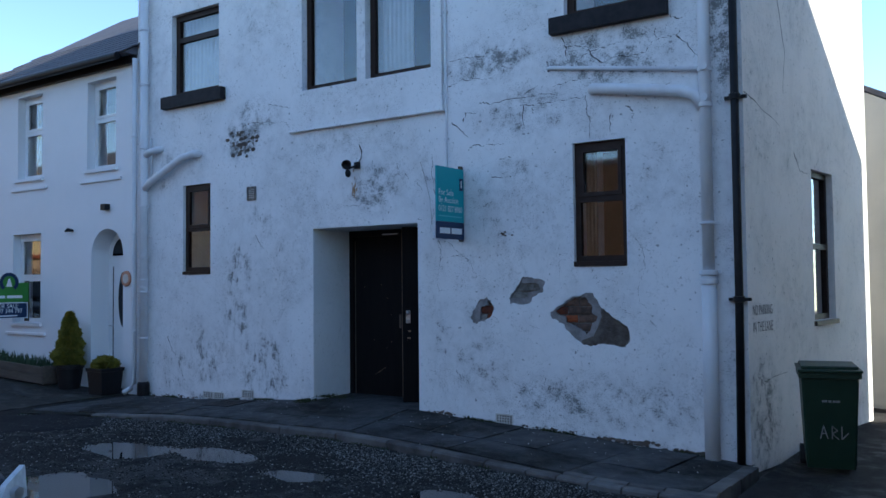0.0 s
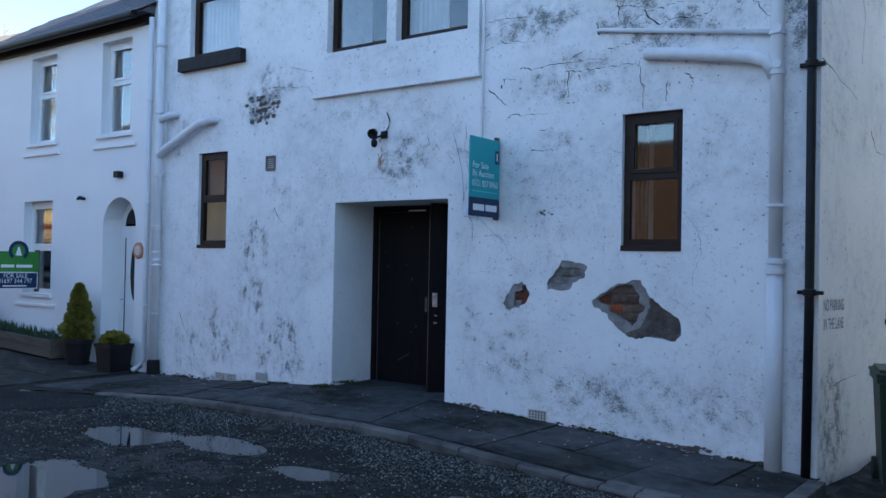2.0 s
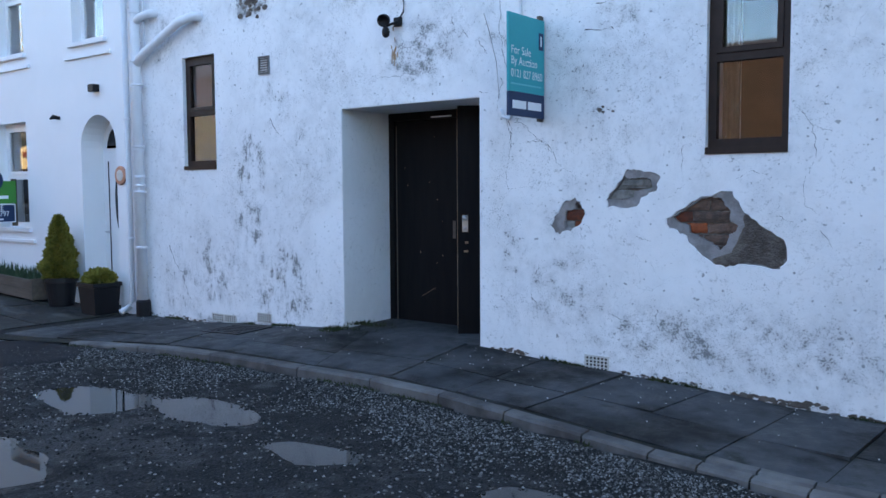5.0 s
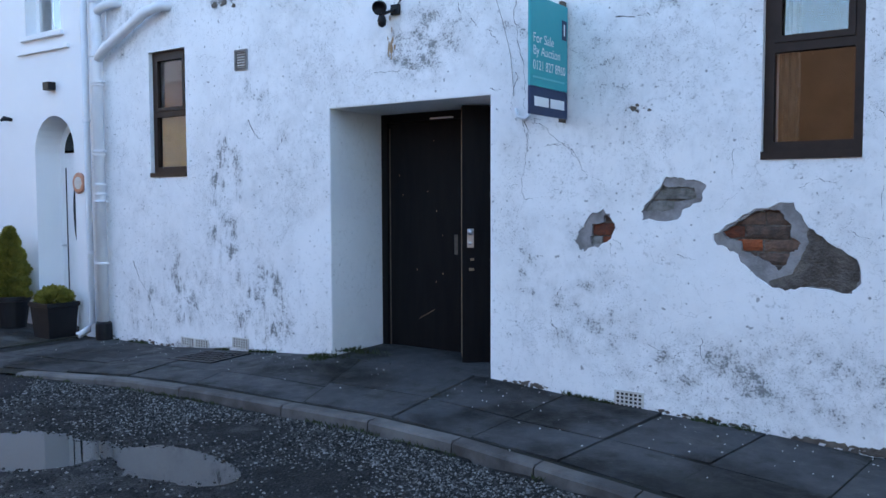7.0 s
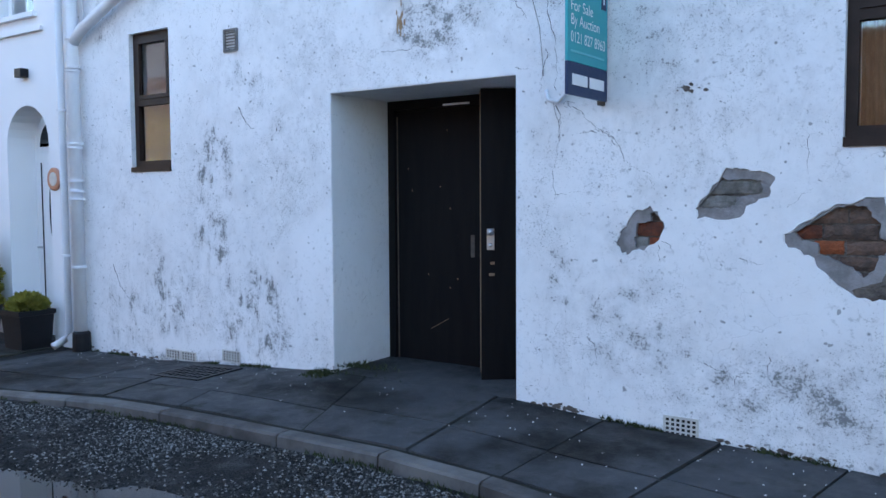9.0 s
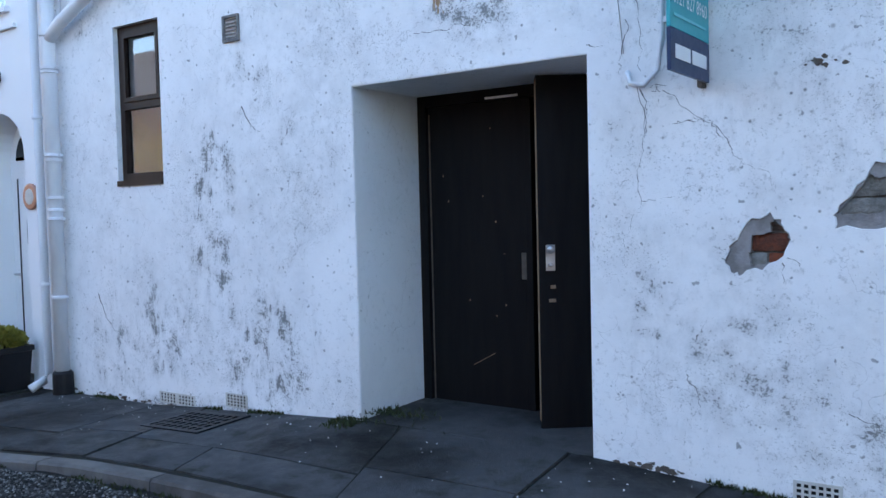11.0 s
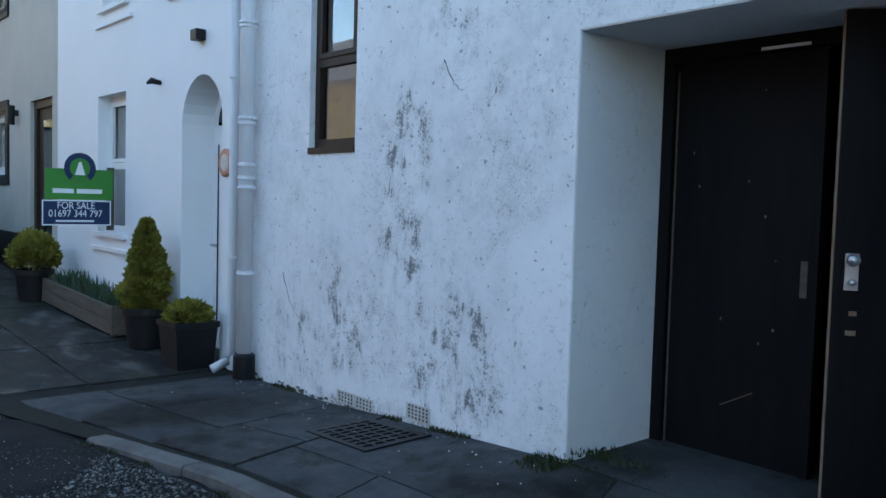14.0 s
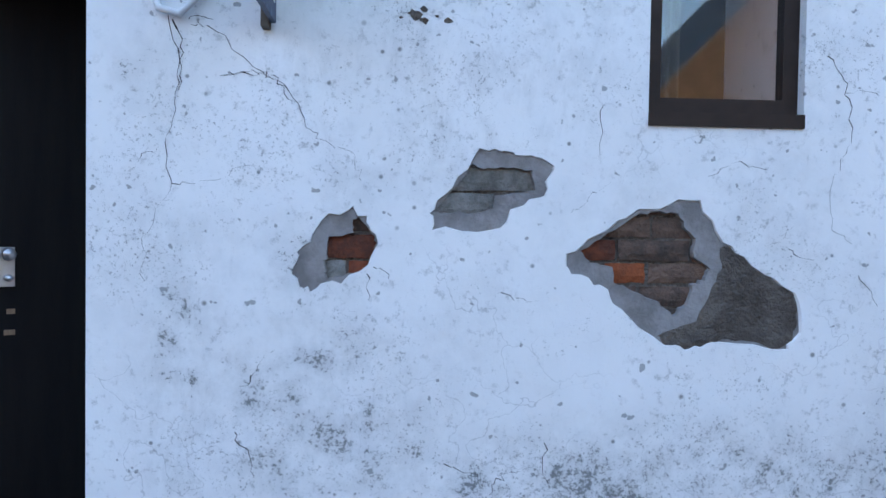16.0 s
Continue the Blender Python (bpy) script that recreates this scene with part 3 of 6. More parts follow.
OUTLINES = [ragged(c, 5 + i) for i, c in enumerate(PATCHES)]
PIT_EDGES = [ragged([(x + 0.06 * (sum(p[0] for p in c) / len(c) - x), z + 0.06 * (sum(p[1] for p in c) / len(c) - z)) for x, z in c], 15 + i, 0.005) for i, c in enumerate(PITS)]
PANEL = (-5.02, -3.0, 0.95, 1.79)      # the part of the wall's face that holds the broken patches


def place_front(u, v, d):
    return (u, FRONT + d, v)


def inside(p, poly):
    odd = False
    for (a, b), (c, d) in zip(poly, poly[1:] + poly[:1]):
        if (b > p[1]) != (d > p[1]) and p[0] < (c - a) * (p[1] - b) / (d - b) + a:
            odd = not odd
    return odd


def sheet(bm, rims, keep, depth):
    """A flat skin between closed rims, where keep(middle) says so; depth(x, z) gives how far it lies back."""
    from mathutils.geometry import delaunay_2d_cdt
    pts, edges = [], []
    for o in rims:
        n = len(pts)
        pts += o
        edges += [(n + i, n + (i + 1) % len(o)) for i in range(len(o))]
    co, _, faces, _, _, _ = delaunay_2d_cdt([Vector(p) for p in pts], edges, [], 0, 1e-5)
    vs = [bm.verts.new((p[0], FRONT + depth(p[0], p[1]), p[1])) for p in co]
    for f in faces:
        mid = sum((co[i] for i in f), Vector((0, 0))) / len(f)
        if keep(mid):
            g = bm.faces.new([vs[i] for i in f])
            g.normal_update()
            if g.normal.y > 0:
                g.normal_flip()


def drop(bm, rim, y0, y1, pull):
    """The broken edge that runs back from a rim."""
    cx, cz = sum(p[0] for p in rim) / len(rim), sum(p[1] for p in rim) / len(rim)
    f = [bm.verts.new((x, FRONT + y0, z)) for x, z in rim]
    b = [bm.verts.new((x + (cx - x) * pull, FRONT + y1, z + (cz - z) * pull)) for x, z in rim]
    for i in range(len(rim)):
        j = (i + 1) % len(rim)
        bm.faces.new((f[i], f[j], b[j], b[i]))


def main_wall():
    bm = slab_with_holes(WEST, EAST, -0.3, TOP, 0.74, list(HOLES.values()) + [PANEL], place_front)
    frame_ = [(PANEL[0], PANEL[2]), (PANEL[1], PANEL[2]), (PANEL[1], PANEL[3]), (PANEL[0], PANEL[3])]
    sheet(bm, [frame_] + OUTLINES, lambda m: not any(inside(m, o) for o in OUTLINES), lambda x, z: 0.0)
    for o in OUTLINES:
        drop(bm, o, 0.0, 0.012, 0.02)
    return tagged(link("wall_north", bm, WALL), "old white rendered wall with mould, cracks and broken patches", "wall", kind="structure")


wall = main_wall()
for o, p in zip(OUTLINES, PIT_EDGES):
    bm = bmesh.new()
    cx, cz = sum(q[0] for q in o) / len(o), sum(q[1] for q in o) / len(o)
    wide = [(x + 0.03 * (x - cx), z + 0.03 * (z - cz)) for x, z in o]
    sheet(bm, [wide, p], lambda m: inside(m, wide) and not inside(m, p), lambda x, z: 0.009 + 0.004 * noise.noise((x * 25, 1, z * 25)))
    drop(bm, p, 0.009, 0.05, 0.03)
    part("undercoat", bm, UNDERCOAT, wall, "grey undercoat left round the hole")
part("mortar_backing", box(PANEL[0], PANEL[1], FRONT + 0.042, FRONT + 0.5, PANEL[2], PANEL[3]), CEMENT, wall, "dark mortar behind the bricks")


def brick_piece(x0, x1, z0, z1, seed):
    """A brick face with chipped arrises and an uneven front."""
    rng = random.Random(seed)
    bm = bmesh.new()
    nx, nz, y = 6, 3, FRONT + 0.024 + rng.uniform(0, 0.008)
    rows = []
    for i in range(nx + 1):
        col = []
        for j in range(nz + 1):
            edge = i in (0, nx) or j in (0, nz)
            x, z = x0 + (x1 - x0) * i / nx, z0 + (z1 - z0) * j / nz
            col.append(bm.verts.new((x + rng.uniform(-0.003, 0.003), y + (0.008 if edge else 0) + 0.004 * noise.noise((x * 30, seed, z * 30)), z + rng.uniform(-0.003, 0.003))))
        rows.append(col)
    for i in range(nx):
        for j in range(nz):
            bm.faces.new((rows[i][j], rows[i + 1][j], rows[i + 1][j + 1], rows[i][j + 1]))
    rim = [rows[i][0] for i in range(nx + 1)] + [rows[nx][j] for j in range(1, nz + 1)] + [rows[i][nz] for i in range(nx - 1, -1, -1)] + [rows[0][j] for j in range(nz - 1, 0, -1)]
    back = [bm.verts.new((v.co.x, FRONT + 0.06, v.co.z)) for v in rim]
    for i in range(len(rim)):
        bm.faces.new((rim[i], back[i], back[(i + 1) % len(rim)], rim[(i + 1) % len(rim)]))
    bmesh.ops.recalc_face_normals(bm, faces=bm.faces[:])
    return bm


# bricks: foot and top of a course, then its bricks from end to end with their kind
for z0, z1, row in (
        (1.418, 1.50, [(-4.70, -4.52, "brown")]), (1.328, 1.408, [(-4.778, -4.58, "red")]), (1.24, 1.318, [(-4.80, -4.706, "grey"), (-4.696, -4.58, "red")]),
        (1.566, 1.66, [(-4.38, -4.04, "grey")]), (1.475, 1.556, [(-4.43, -4.195, "grey")]),
        (1.495, 1.56, [(-3.80, -3.44, "brown")]), (1.413, 1.485, [(-3.86, -3.646, "brown"), (-3.634, -3.44, "brown")]),
        (1.331, 1.403, [(-3.93, -3.768, "red"), (-3.756, -3.505, "brown"), (-3.494, -3.40, "brown")]),
        (1.252, 1.321, [(-3.80, -3.66, "orange"), (-3.648, -3.41, "brown")]), (1.172, 1.242, [(-3.83, -3.69, "brown"), (-3.679, -3.46, "brown")]), (1.09, 1.162, [(-3.70, -3.50, "brown")])):
    for k, (x0, x1, kind) in enumerate(row):
        part("brick", brick_piece(x0, x1, z0, z1, int(z0 * 1000) + k), {"red": BRICK_RED, "orange": BRICK_ORANGE, "brown": BRICK_GREY, "grey": BRICK_PALE}[kind], wall)
# rough cement that still clings to the lower half of the large patch
cem = bmesh.new()
rim = ragged(CEMENT_RIM, 31, 0.006)
cx, cz = -3.33, 1.17
rings = [[cem.verts.new((cx + (x - cx) * s, FRONT + d + 0.004 * noise.noise((x * 14 * s, s * 5, z * 14)), cz + (z - cz) * s)) for x, z in rim] for s, d in ((1.01, 0.014), (0.95, 0.004), (0.75, 0.003), (0.5, 0.005), (0.25, 0.003))]
for a, b in zip(rings, rings[1:]):
    for i in range(len(a)):
        cem.faces.new((a[i], a[(i + 1) % len(a)], b[(i + 1) % len(a)], b[i]))
cem.faces.new(rings[-1])
bmesh.ops.recalc_face_normals(cem, faces=cem.faces[:])
part("cement_backing", cem, CEMENT, wall, "rough brown cement left on the bricks")

# reveal lining of the doorway: plain painted render over the wall's thickness
bm = bmesh.new()
box(-7.154, -7.146, FRONT + 0.006, FRONT + 0.737, 0.0, 2.33, 0, bm)
part("reveal", bm, JAMB, wall, "white painted door reveal")
part("reveal", box(-5.574, -5.566, FRONT + 0.006, FRONT + 0.737, 0.0, 2.33), JAMB, wall)
part("soffit", box(-7.146, -5.574, FRONT + 0.006, FRONT + 0.737, 2.324, 2.334), JAMB, wall)

# raised surround under and round the pair of upper windows
pan = slab_with_holes(-7.48, -5.20, 3.56, 5.72, 0.045, [(-7.28, -6.40, 4.03, 5.50), (-6.27, -5.34, 4.03, 5.50)], lambda u, v, d: (u, FRONT - 0.045 + d, v))
tagged(link("trim", pan, WALL), "raised white rendered surround of the paired upper windows", "trim", kind="structure")
tagged(link("trim", box(-7.50, -5.18, FRONT - 0.06, FRONT, 3.53, 3.565, 0.006), WALL), "weathered string course below the paired windows", "trim", kind="structure")

# side wall, a little askew to the front
ANG = math.atan2(0.117, 1.0)


def place_side(u, v, d):
    """u: metres along the lane from the corner."""
    return (EAST - d * math.cos(ANG) + u * math.sin(ANG), FRONT + u * math.cos(ANG) + d * math.sin(ANG), v)


SIDE_HOLE = (1.80, 2.52, 1.22, 2.80)
bm = slab_with_holes(0.0, 3.9, -0.5, TOP, 0.4, [SIDE_HOLE], place_side)
tagged(link("wall_west", bm, SIDE), "weathered white gable wall beside the lane", "wall", kind="structure")
bm = slab_with_holes(0.0, 4.2, -0.3, TOP, 0.3, [], lambda u, v, d: (WEST + d, FRONT + 0.74 + u, v))
tagged(link("wall_east", bm, HOUSE_WHITE), "plain end wall of the old building", "wall", kind="structure")
bm = box(WEST, EAST + 0.35, FRONT + 3.43, FRONT + 3.7, -0.5, TOP)
tagged(link("wall_south", bm, HOUSE_WHITE), "plain back wall of the old building", "wall", kind="structure")
bm = bmesh.new()
x0, x1, y0, y1, yr = WEST - 0.1, EAST + 0.5, FRONT - 0.25, FRONT + 3.9, FRONT + 1.85
put(bm, [(x0, y0, TOP), (x1, y0, TOP), (x1, y1, TOP), (x0, y1, TOP), (x0, yr, TOP + 1.5), (x1, yr, TOP + 1.5), (x0, y0, TOP - 0.12), (x1, y0, TOP - 0.12), (x1, y1, TOP - 0.12), (x0, y1, TOP - 0.12)],
    [(0, 1, 5, 4), (2, 3, 4, 5), (0, 4, 3), (1, 2, 5), (6, 9, 8, 7), (0, 6, 7, 1), (1, 7, 8, 2), (2, 8, 9, 3), (3, 9, 6, 0)])
bmesh.ops.recalc_face_normals(bm, faces=bm.faces[:])
tagged(link("roof_old", bm, SLATE), "grey slate roof of the old building", "roof", kind="structure")
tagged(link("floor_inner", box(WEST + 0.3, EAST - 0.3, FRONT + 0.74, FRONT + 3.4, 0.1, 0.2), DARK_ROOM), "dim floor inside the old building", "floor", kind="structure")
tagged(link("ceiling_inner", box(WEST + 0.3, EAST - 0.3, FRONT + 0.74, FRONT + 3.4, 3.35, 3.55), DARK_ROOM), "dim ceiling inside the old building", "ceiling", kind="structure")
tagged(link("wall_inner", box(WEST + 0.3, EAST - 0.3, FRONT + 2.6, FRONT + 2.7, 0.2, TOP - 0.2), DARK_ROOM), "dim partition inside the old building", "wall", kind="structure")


# ---- windows ----
def window(name, x0, x1, z0, z1, face, mat, label, bars=(), jamb=0.055, glass_back=0.03, deep=0.06, sill=None, sill_mat=None, place=None, sash=0.0, surround=None):
    """A framed window whose frame stands at face (distance behind the wall's front). bars: heights of the transoms."""
    place = place or place_front
    top = tagged(new(name), label, "window", kind="structure")
    zs = [z0 + jamb, *sum([[b - jamb / 2, b + jamb / 2] for b in bars], []), z1 - jamb]
    lights = [(x0 + jamb, x1 - jamb, zs[i], zs[i + 1]) for i in range(0, len(zs), 2)]
    fr = part("window_frame", slab_with_holes(x0, x1, z0, z1, deep, lights, lambda u, v, d: place(u, v, face + d)), mat, top)
    for n, (a, b, c, d) in enumerate(lights):
        if sash and n == len(lights) - 1:
            part("sash", slab_with_holes(a + 0.002, b - 0.002, c + 0.002, d - 0.002, 0.03, [(a + sash, b - sash, c + sash, d - sash)], lambda u, v, w: place(u, v, face - 0.012 + w)), mat, top)
        g = part("pane", slab_with_holes(a - 0.004, b + 0.004, c - 0.004, d + 0.004, 0.004, [], lambda u, v, w: place(u, v, face + glass_back + w)), GLASS, top)
        g.visible_shadow = False
    if sill:
        out, thick, over = sill
        part("window_sill", slab_with_holes(x0 - over, x1 + over, z0 - thick, z0 - 0.002, out + face + deep, [], lambda u, v, d: place(u, v, d - out)), sill_mat or mat, top)
    if surround:
        wide, m = surround
        part("surround", slab_with_holes(x0 - wide, x1 + wide, z0 - wide, z1 + wide, 0.03, [(x0, x1, z0, z1)], lambda u, v, d: place(u, v, d - 0.028)), m, top)
    return top


def curtain(x0, x1, z0, z1, y, mat, label, place=None, folds=7):
    bm = bmesh.new()
    n = folds * 6
    place = place or place_front
    cols = [[bm.verts.new(place(x0 + (x1 - x0) * i / n, z, y - FRONT + 0.02 * math.sin(i * math.pi / 3))) for z in (z0, z1)] for i in range(n + 1)]
    for a, b in zip(cols, cols[1:]):
        bm.faces.new((a[0], b[0], b[1], a[1]))
    ob = tagged(link("curtain", bm, mat, smooth=True), label, "curtain")
    s = ob.modifiers.new("thick", "SOLIDIFY")
    s.thickness = 0.004
    return ob


h = HOLES
window("window_1", -9.57, -9.01, 1.845, 3.03, 0.045, BROWN_FRAME, "narrow dark brown wooden window beside the door", bars=(2.42,), sash=0.035, sill=(0.012, 0.045, 0.0))
window("window_2", -3.67, -3.12, 1.85, 3.02, 0.05, BROWN_FRAME, "dark brown wooden window above the broken render", bars=(2.46,), sash=0.04, sill=(0.012, 0.05, 0.0))
window("window_3", *h["upper"], 0.08, BROWN_FRAME, "brown upper window with a heavy black sill", bars=(5.10,), sill=(0.09, 0.165, 0.13), sill_mat=SILL_DARK, jamb=0.075)
window("window_4", *h["mid_a"], 0.05, BROWN_FRAME, "wide brown upper window of a pair", jamb=0.07, sill=(0.03, 0.04, 0.0))
window("window_5", *h["mid_b"], 0.05, BROWN_FRAME, "wide brown upper window with a net curtain", jamb=0.07, sill=(0.03, 0.04, 0.0))
window("window_6", *h["upper_right"], 0.08, BROWN_FRAME, "brown upper window with a heavy black sill", bars=(5.10,), sill=(0.09, 0.165, 0.13), sill_mat=SILL_DARK, jamb=0.075)
window("window_7", *SIDE_HOLE, 0.07, BROWN_FRAME, "brown sash window in the gable wall", bars=(2.0,), jamb=0.06, place=place_side, sill=(0.03, 0.05, 0.02))
curtain(-3.62, -3.50, 1.85, 2.98, FRONT + 0.2, BROWN_CURTAIN, "tan curtain pulled aside behind the window", folds=3)
curtain(-6.2, -5.75, 4.08, 5.46, FRONT + 0.22, CURTAIN, "pale net curtain behind the upper window")
curtain(-9.75, -8.9, 4.34, 5.4, FRONT + 0.22, CURTAIN, "pale net curtain behind the upper window", folds=11)


# ---- door ----
door = tagged(new("door_1"), "worn black double door, one leaf standing open", "door", kind="structure")
DY = FRONT + 0.70
part("door_frame", slab_with_holes(-7.145, -5.575, 0.2, 2.322, 0.09, [(-7.08, -5.64, 0.19, 2.25)], lambda u, v, d: (u, DY + d - 0.03, v)), BLACK_DOOR, door)
leaf = part("door_leaf", slab_with_holes(-7.078, -6.285, 0.215, 2.245, 0.05, [], lambda u, v, d: (u, DY + d, v)), BLACK_DOOR, door, "closed black door leaf with scuffs")
part("edge_strip", box(-7.072, -7.064, DY - 0.008, DY + 0.001, 0.25, 2.2), TIMBER, leaf, "worn pale edge")
part("edge_strip", box(-6.33, -6.285, DY - 0.012, DY + 0.001, 0.22, 2.24, 0.004), BLACK_DOOR, leaf)
# a plain white bar paints in the light showing above the leaf
part("glass_slit", box(-6.60, -6.36, DY - 0.037, DY - 0.02, 2.256, 2.270), PRINT, door, "pale slit of light above the leaf")
part("worn_patch", box(-6.37, -6.335, DY - 0.005, DY + 0.001, 1.10, 1.27, 0.002), TIMBER, leaf, "bare worn wood round the old lock")
rng = random.Random(41)
for _ in range(9):
    x, z = rng.uniform(-7.0, -6.4), rng.uniform(0.6, 2.1)
    part("paint_fleck", box(x, x + rng.uniform(0.003, 0.008), DY - 0.003, DY + 0.001, z, z + rng.uniform(0.004, 0.016)), BARE_WOOD, leaf)
bm = box(0, 0.19, -0.003, 0.001, 0, 0.003)
bm.transform(pose(-6.75, DY, 0.52, 0, -28, 0))
part("scratch", bm, BARE_WOOD, leaf)
# the open leaf hangs at the right jamb and stands out towards the street
HINGE = Matrix.Translation((-5.625, DY, 0)) @ Matrix.Rotation(radians(-144), 4, "Z")
bm = box(0.0, 0.555, -0.022, 0.022, 0.24, 2.316, 0.004)
bm.transform(HINGE)
oleaf = part("door_leaf", bm, BLACK_DOOR, door, "open black door leaf with a pale worn edge")
for a, b, c, d, e, f, m, nm, lb in ((0.556, 0.560, -0.019, 0.019, 0.30, 2.30, BARE_WOOD, "edge_strip", "worn pale edge"), (0.462, 0.515, 0.022, 0.030, 1.185, 1.335, STEEL, "lock_plate", "steel lock plate"),
                                    (0.46, 0.50, 0.022, 0.024, 1.00, 1.02, BARE_WOOD, "scuff", ""), (0.46, 0.49, 0.022, 0.024, 1.08, 1.10, BARE_WOOD, "scuff", "")):
    for s in (1, -1):
        if nm == "edge_strip" and s < 0:
            continue
        bm = box(a, b, min(c * s, d * s) if nm != "edge_strip" else c, max(c * s, d * s) if nm != "edge_strip" else d, e, f, 0.0015)
        bm.transform(HINGE)
        part(nm, bm, m, oleaf, lb)
for s in (1, -1):
    for z in (1.31, 1.22):
        bm = tube([(0.49, 0.03 * s, z), (0.49, 0.055 * s, z), (0.49, 0.06 * s, z), (0.49, 0.085 * s, z)], [0.012, 0.012, 0.026, 0.022] if z > 1.3 else [0.012, 0.014, 0.014, 0.012])
        bm.transform(HINGE)
        part("door_knob", bm, STEEL, oleaf, "steel knob", True)
bm = slab_with_holes(-7.146, -5.574, FRONT + 0.02, FRONT + 0.90, 0.14, [], lambda u, v, d: (u, v, 0.10 + d + 0.0 * u))
for v in bm.verts:
    v.co.z = 0.05 if v.co.z < 0.12 else 0.265 - 0.02 * (FRONT + 0.8 - v.co.y)
tagged(link("door_step", bm, SLAB), "dark worn stone threshold in the doorway", "step", kind="structure")


# ---- neighbouring houses ----
H2 = {"a": (-13.92, -13.09, 1.07, 2.52), "b": (-13.80, -13.07, 3.43, 4.80), "c": (-11.83, -11.11, 3.43, 4.79)}
ARCH = (-11.71, -10.92, 2.12)


def arch_outline(x0, x1, spring, foot, n=14):
    c, r = (x0 + x1) / 2, (x1 - x0) / 2
    return [(x0, foot)] + [(c - r * math.cos(math.pi * i / n), spring + r * math.sin(math.pi * i / n)) for i in range(n + 1)] + [(x1, foot)]


def arched_wall(x0, x1, foot, top, spring, ax0, ax1, depth):
    """A stretch of wall with an arched recess right through it."""
    bm = bmesh.new()
    o = arch_outline(ax0, ax1, spring, foot)
    f = [bm.verts.new((x, FRONT, z)) for x, z in o]
    b = [bm.verts.new((x, FRONT + depth, z)) for x, z in o]
    for i in range(len(o) - 1):
        bm.faces.new((f[i], b[i], b[i + 1], f[i + 1]))
    for row, y in ((f, FRONT), (b, FRONT + depth)):
        corner = {k: bm.verts.new((x, y, z)) for k, (x, z) in {"bl": (x0, foot), "tl": (x0, top), "tr": (x1, top), "br": (x1, foot)}.items()}
        up = [bm.verts.new((x, y, top)) for x, _ in o[1:-1]]
        side = [bm.verts.new((x, y, spring)) for x in (x0, x1)]
        bm.faces.new((corner["bl"], row[0], row[1], side[0]))
        bm.faces.new((side[0], row[1], up[0], corner["tl"]))
        for i in range(len(up) - 1):
            bm.faces.new((row[i + 1], row[i + 2], up[i + 1], up[i]))
        bm.faces.new((row[-2], side[1], corner["tr"], up[-1]))
        bm.faces.new((row[-1], corner["br"], side[1], row[-2]))
    bmesh.ops.remove_doubles(bm, verts=bm.verts[:], dist=0.0005)
    bmesh.ops.recalc_face_normals(bm, faces=bm.faces[:])
    return bm


house2 = tagged(new("white_house"), "white painted two-storey terraced house with slate roof", "house")
part("wall", slab_with_holes(-15.38, -12.3, -0.2, 5.1, 0.35, [H2["a"], H2["b"]], place_front), HOUSE_WHITE, house2)
part("wall", slab_with_holes(-12.3, WEST - 0.002, 2.9, 5.1, 0.35, [H2["c"]], place_front), HOUSE_WHITE, house2)
part("wall", arched_wall(-12.3, WEST - 0.002, -0.2, 2.9, ARCH[2], ARCH[0], ARCH[1], 0.35), HOUSE_WHITE, house2)
part("wall", box(-15.38, WEST - 0.002, FRONT + 6.0, FRONT + 6.3, -0.2, 5.1), HOUSE_WHITE, house2)
bm = bmesh.new()
put(bm, [(-15.42, FRONT - 0.22, 5.02), (WEST - 0.01, FRONT - 0.22, 5.02), (WEST - 0.01, FRONT + 3.1, 7.2), (-15.42, FRONT + 3.1, 7.2), (-15.42, FRONT + 6.5, 5.02), (WEST - 0.01, FRONT + 6.5, 5.02)],
    [(0, 1, 2, 3), (3, 2, 5, 4), (0, 3, 4), (1, 5, 2), (0, 4, 5, 1)])
bmesh.ops.recalc_face_normals(bm, faces=bm.faces[:])
roof2 = part("roof", bm, SLATE, house2, "slate roof")
slate = bpy.data.meshes.new("slate")
b = box(-0.122, 0.122, 0, 0.30, 0, 0.012)
b.to_mesh(slate)
b.free()
slate.materials.append(SLATE)
pitch = math.atan2(2.18, 3.32)
for r in range(9):
    for c in range(19):
        s = new("slate", slate)
        s.parent = roof2
        s.matrix_basis = pose(-15.22 + c * 0.25 + (0.125 if r % 2 else 0), FRONT - 0.25 + r * 0.2 * math.cos(pitch), 5.03 + r * 0.2 * math.sin(pitch), math.degrees(pitch) - 2, 0, 0)
part("gutter", tube([(-15.42, FRONT - 0.24, 4.99), (WEST - 0.15, FRONT - 0.24, 4.99)], 0.055), PIPE_BLACK, house2, "black half-round gutter")
part("fascia", box(-15.38, WEST - 0.02, FRONT - 0.06, FRONT, 4.9, 5.06, 0.005), PIPE_BLACK, house2)


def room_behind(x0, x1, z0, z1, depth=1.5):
    # a wide dark board stands in for the shaded room
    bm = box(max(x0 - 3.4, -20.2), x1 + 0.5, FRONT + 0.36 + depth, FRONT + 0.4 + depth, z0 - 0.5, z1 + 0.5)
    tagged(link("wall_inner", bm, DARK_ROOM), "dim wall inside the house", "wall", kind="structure")


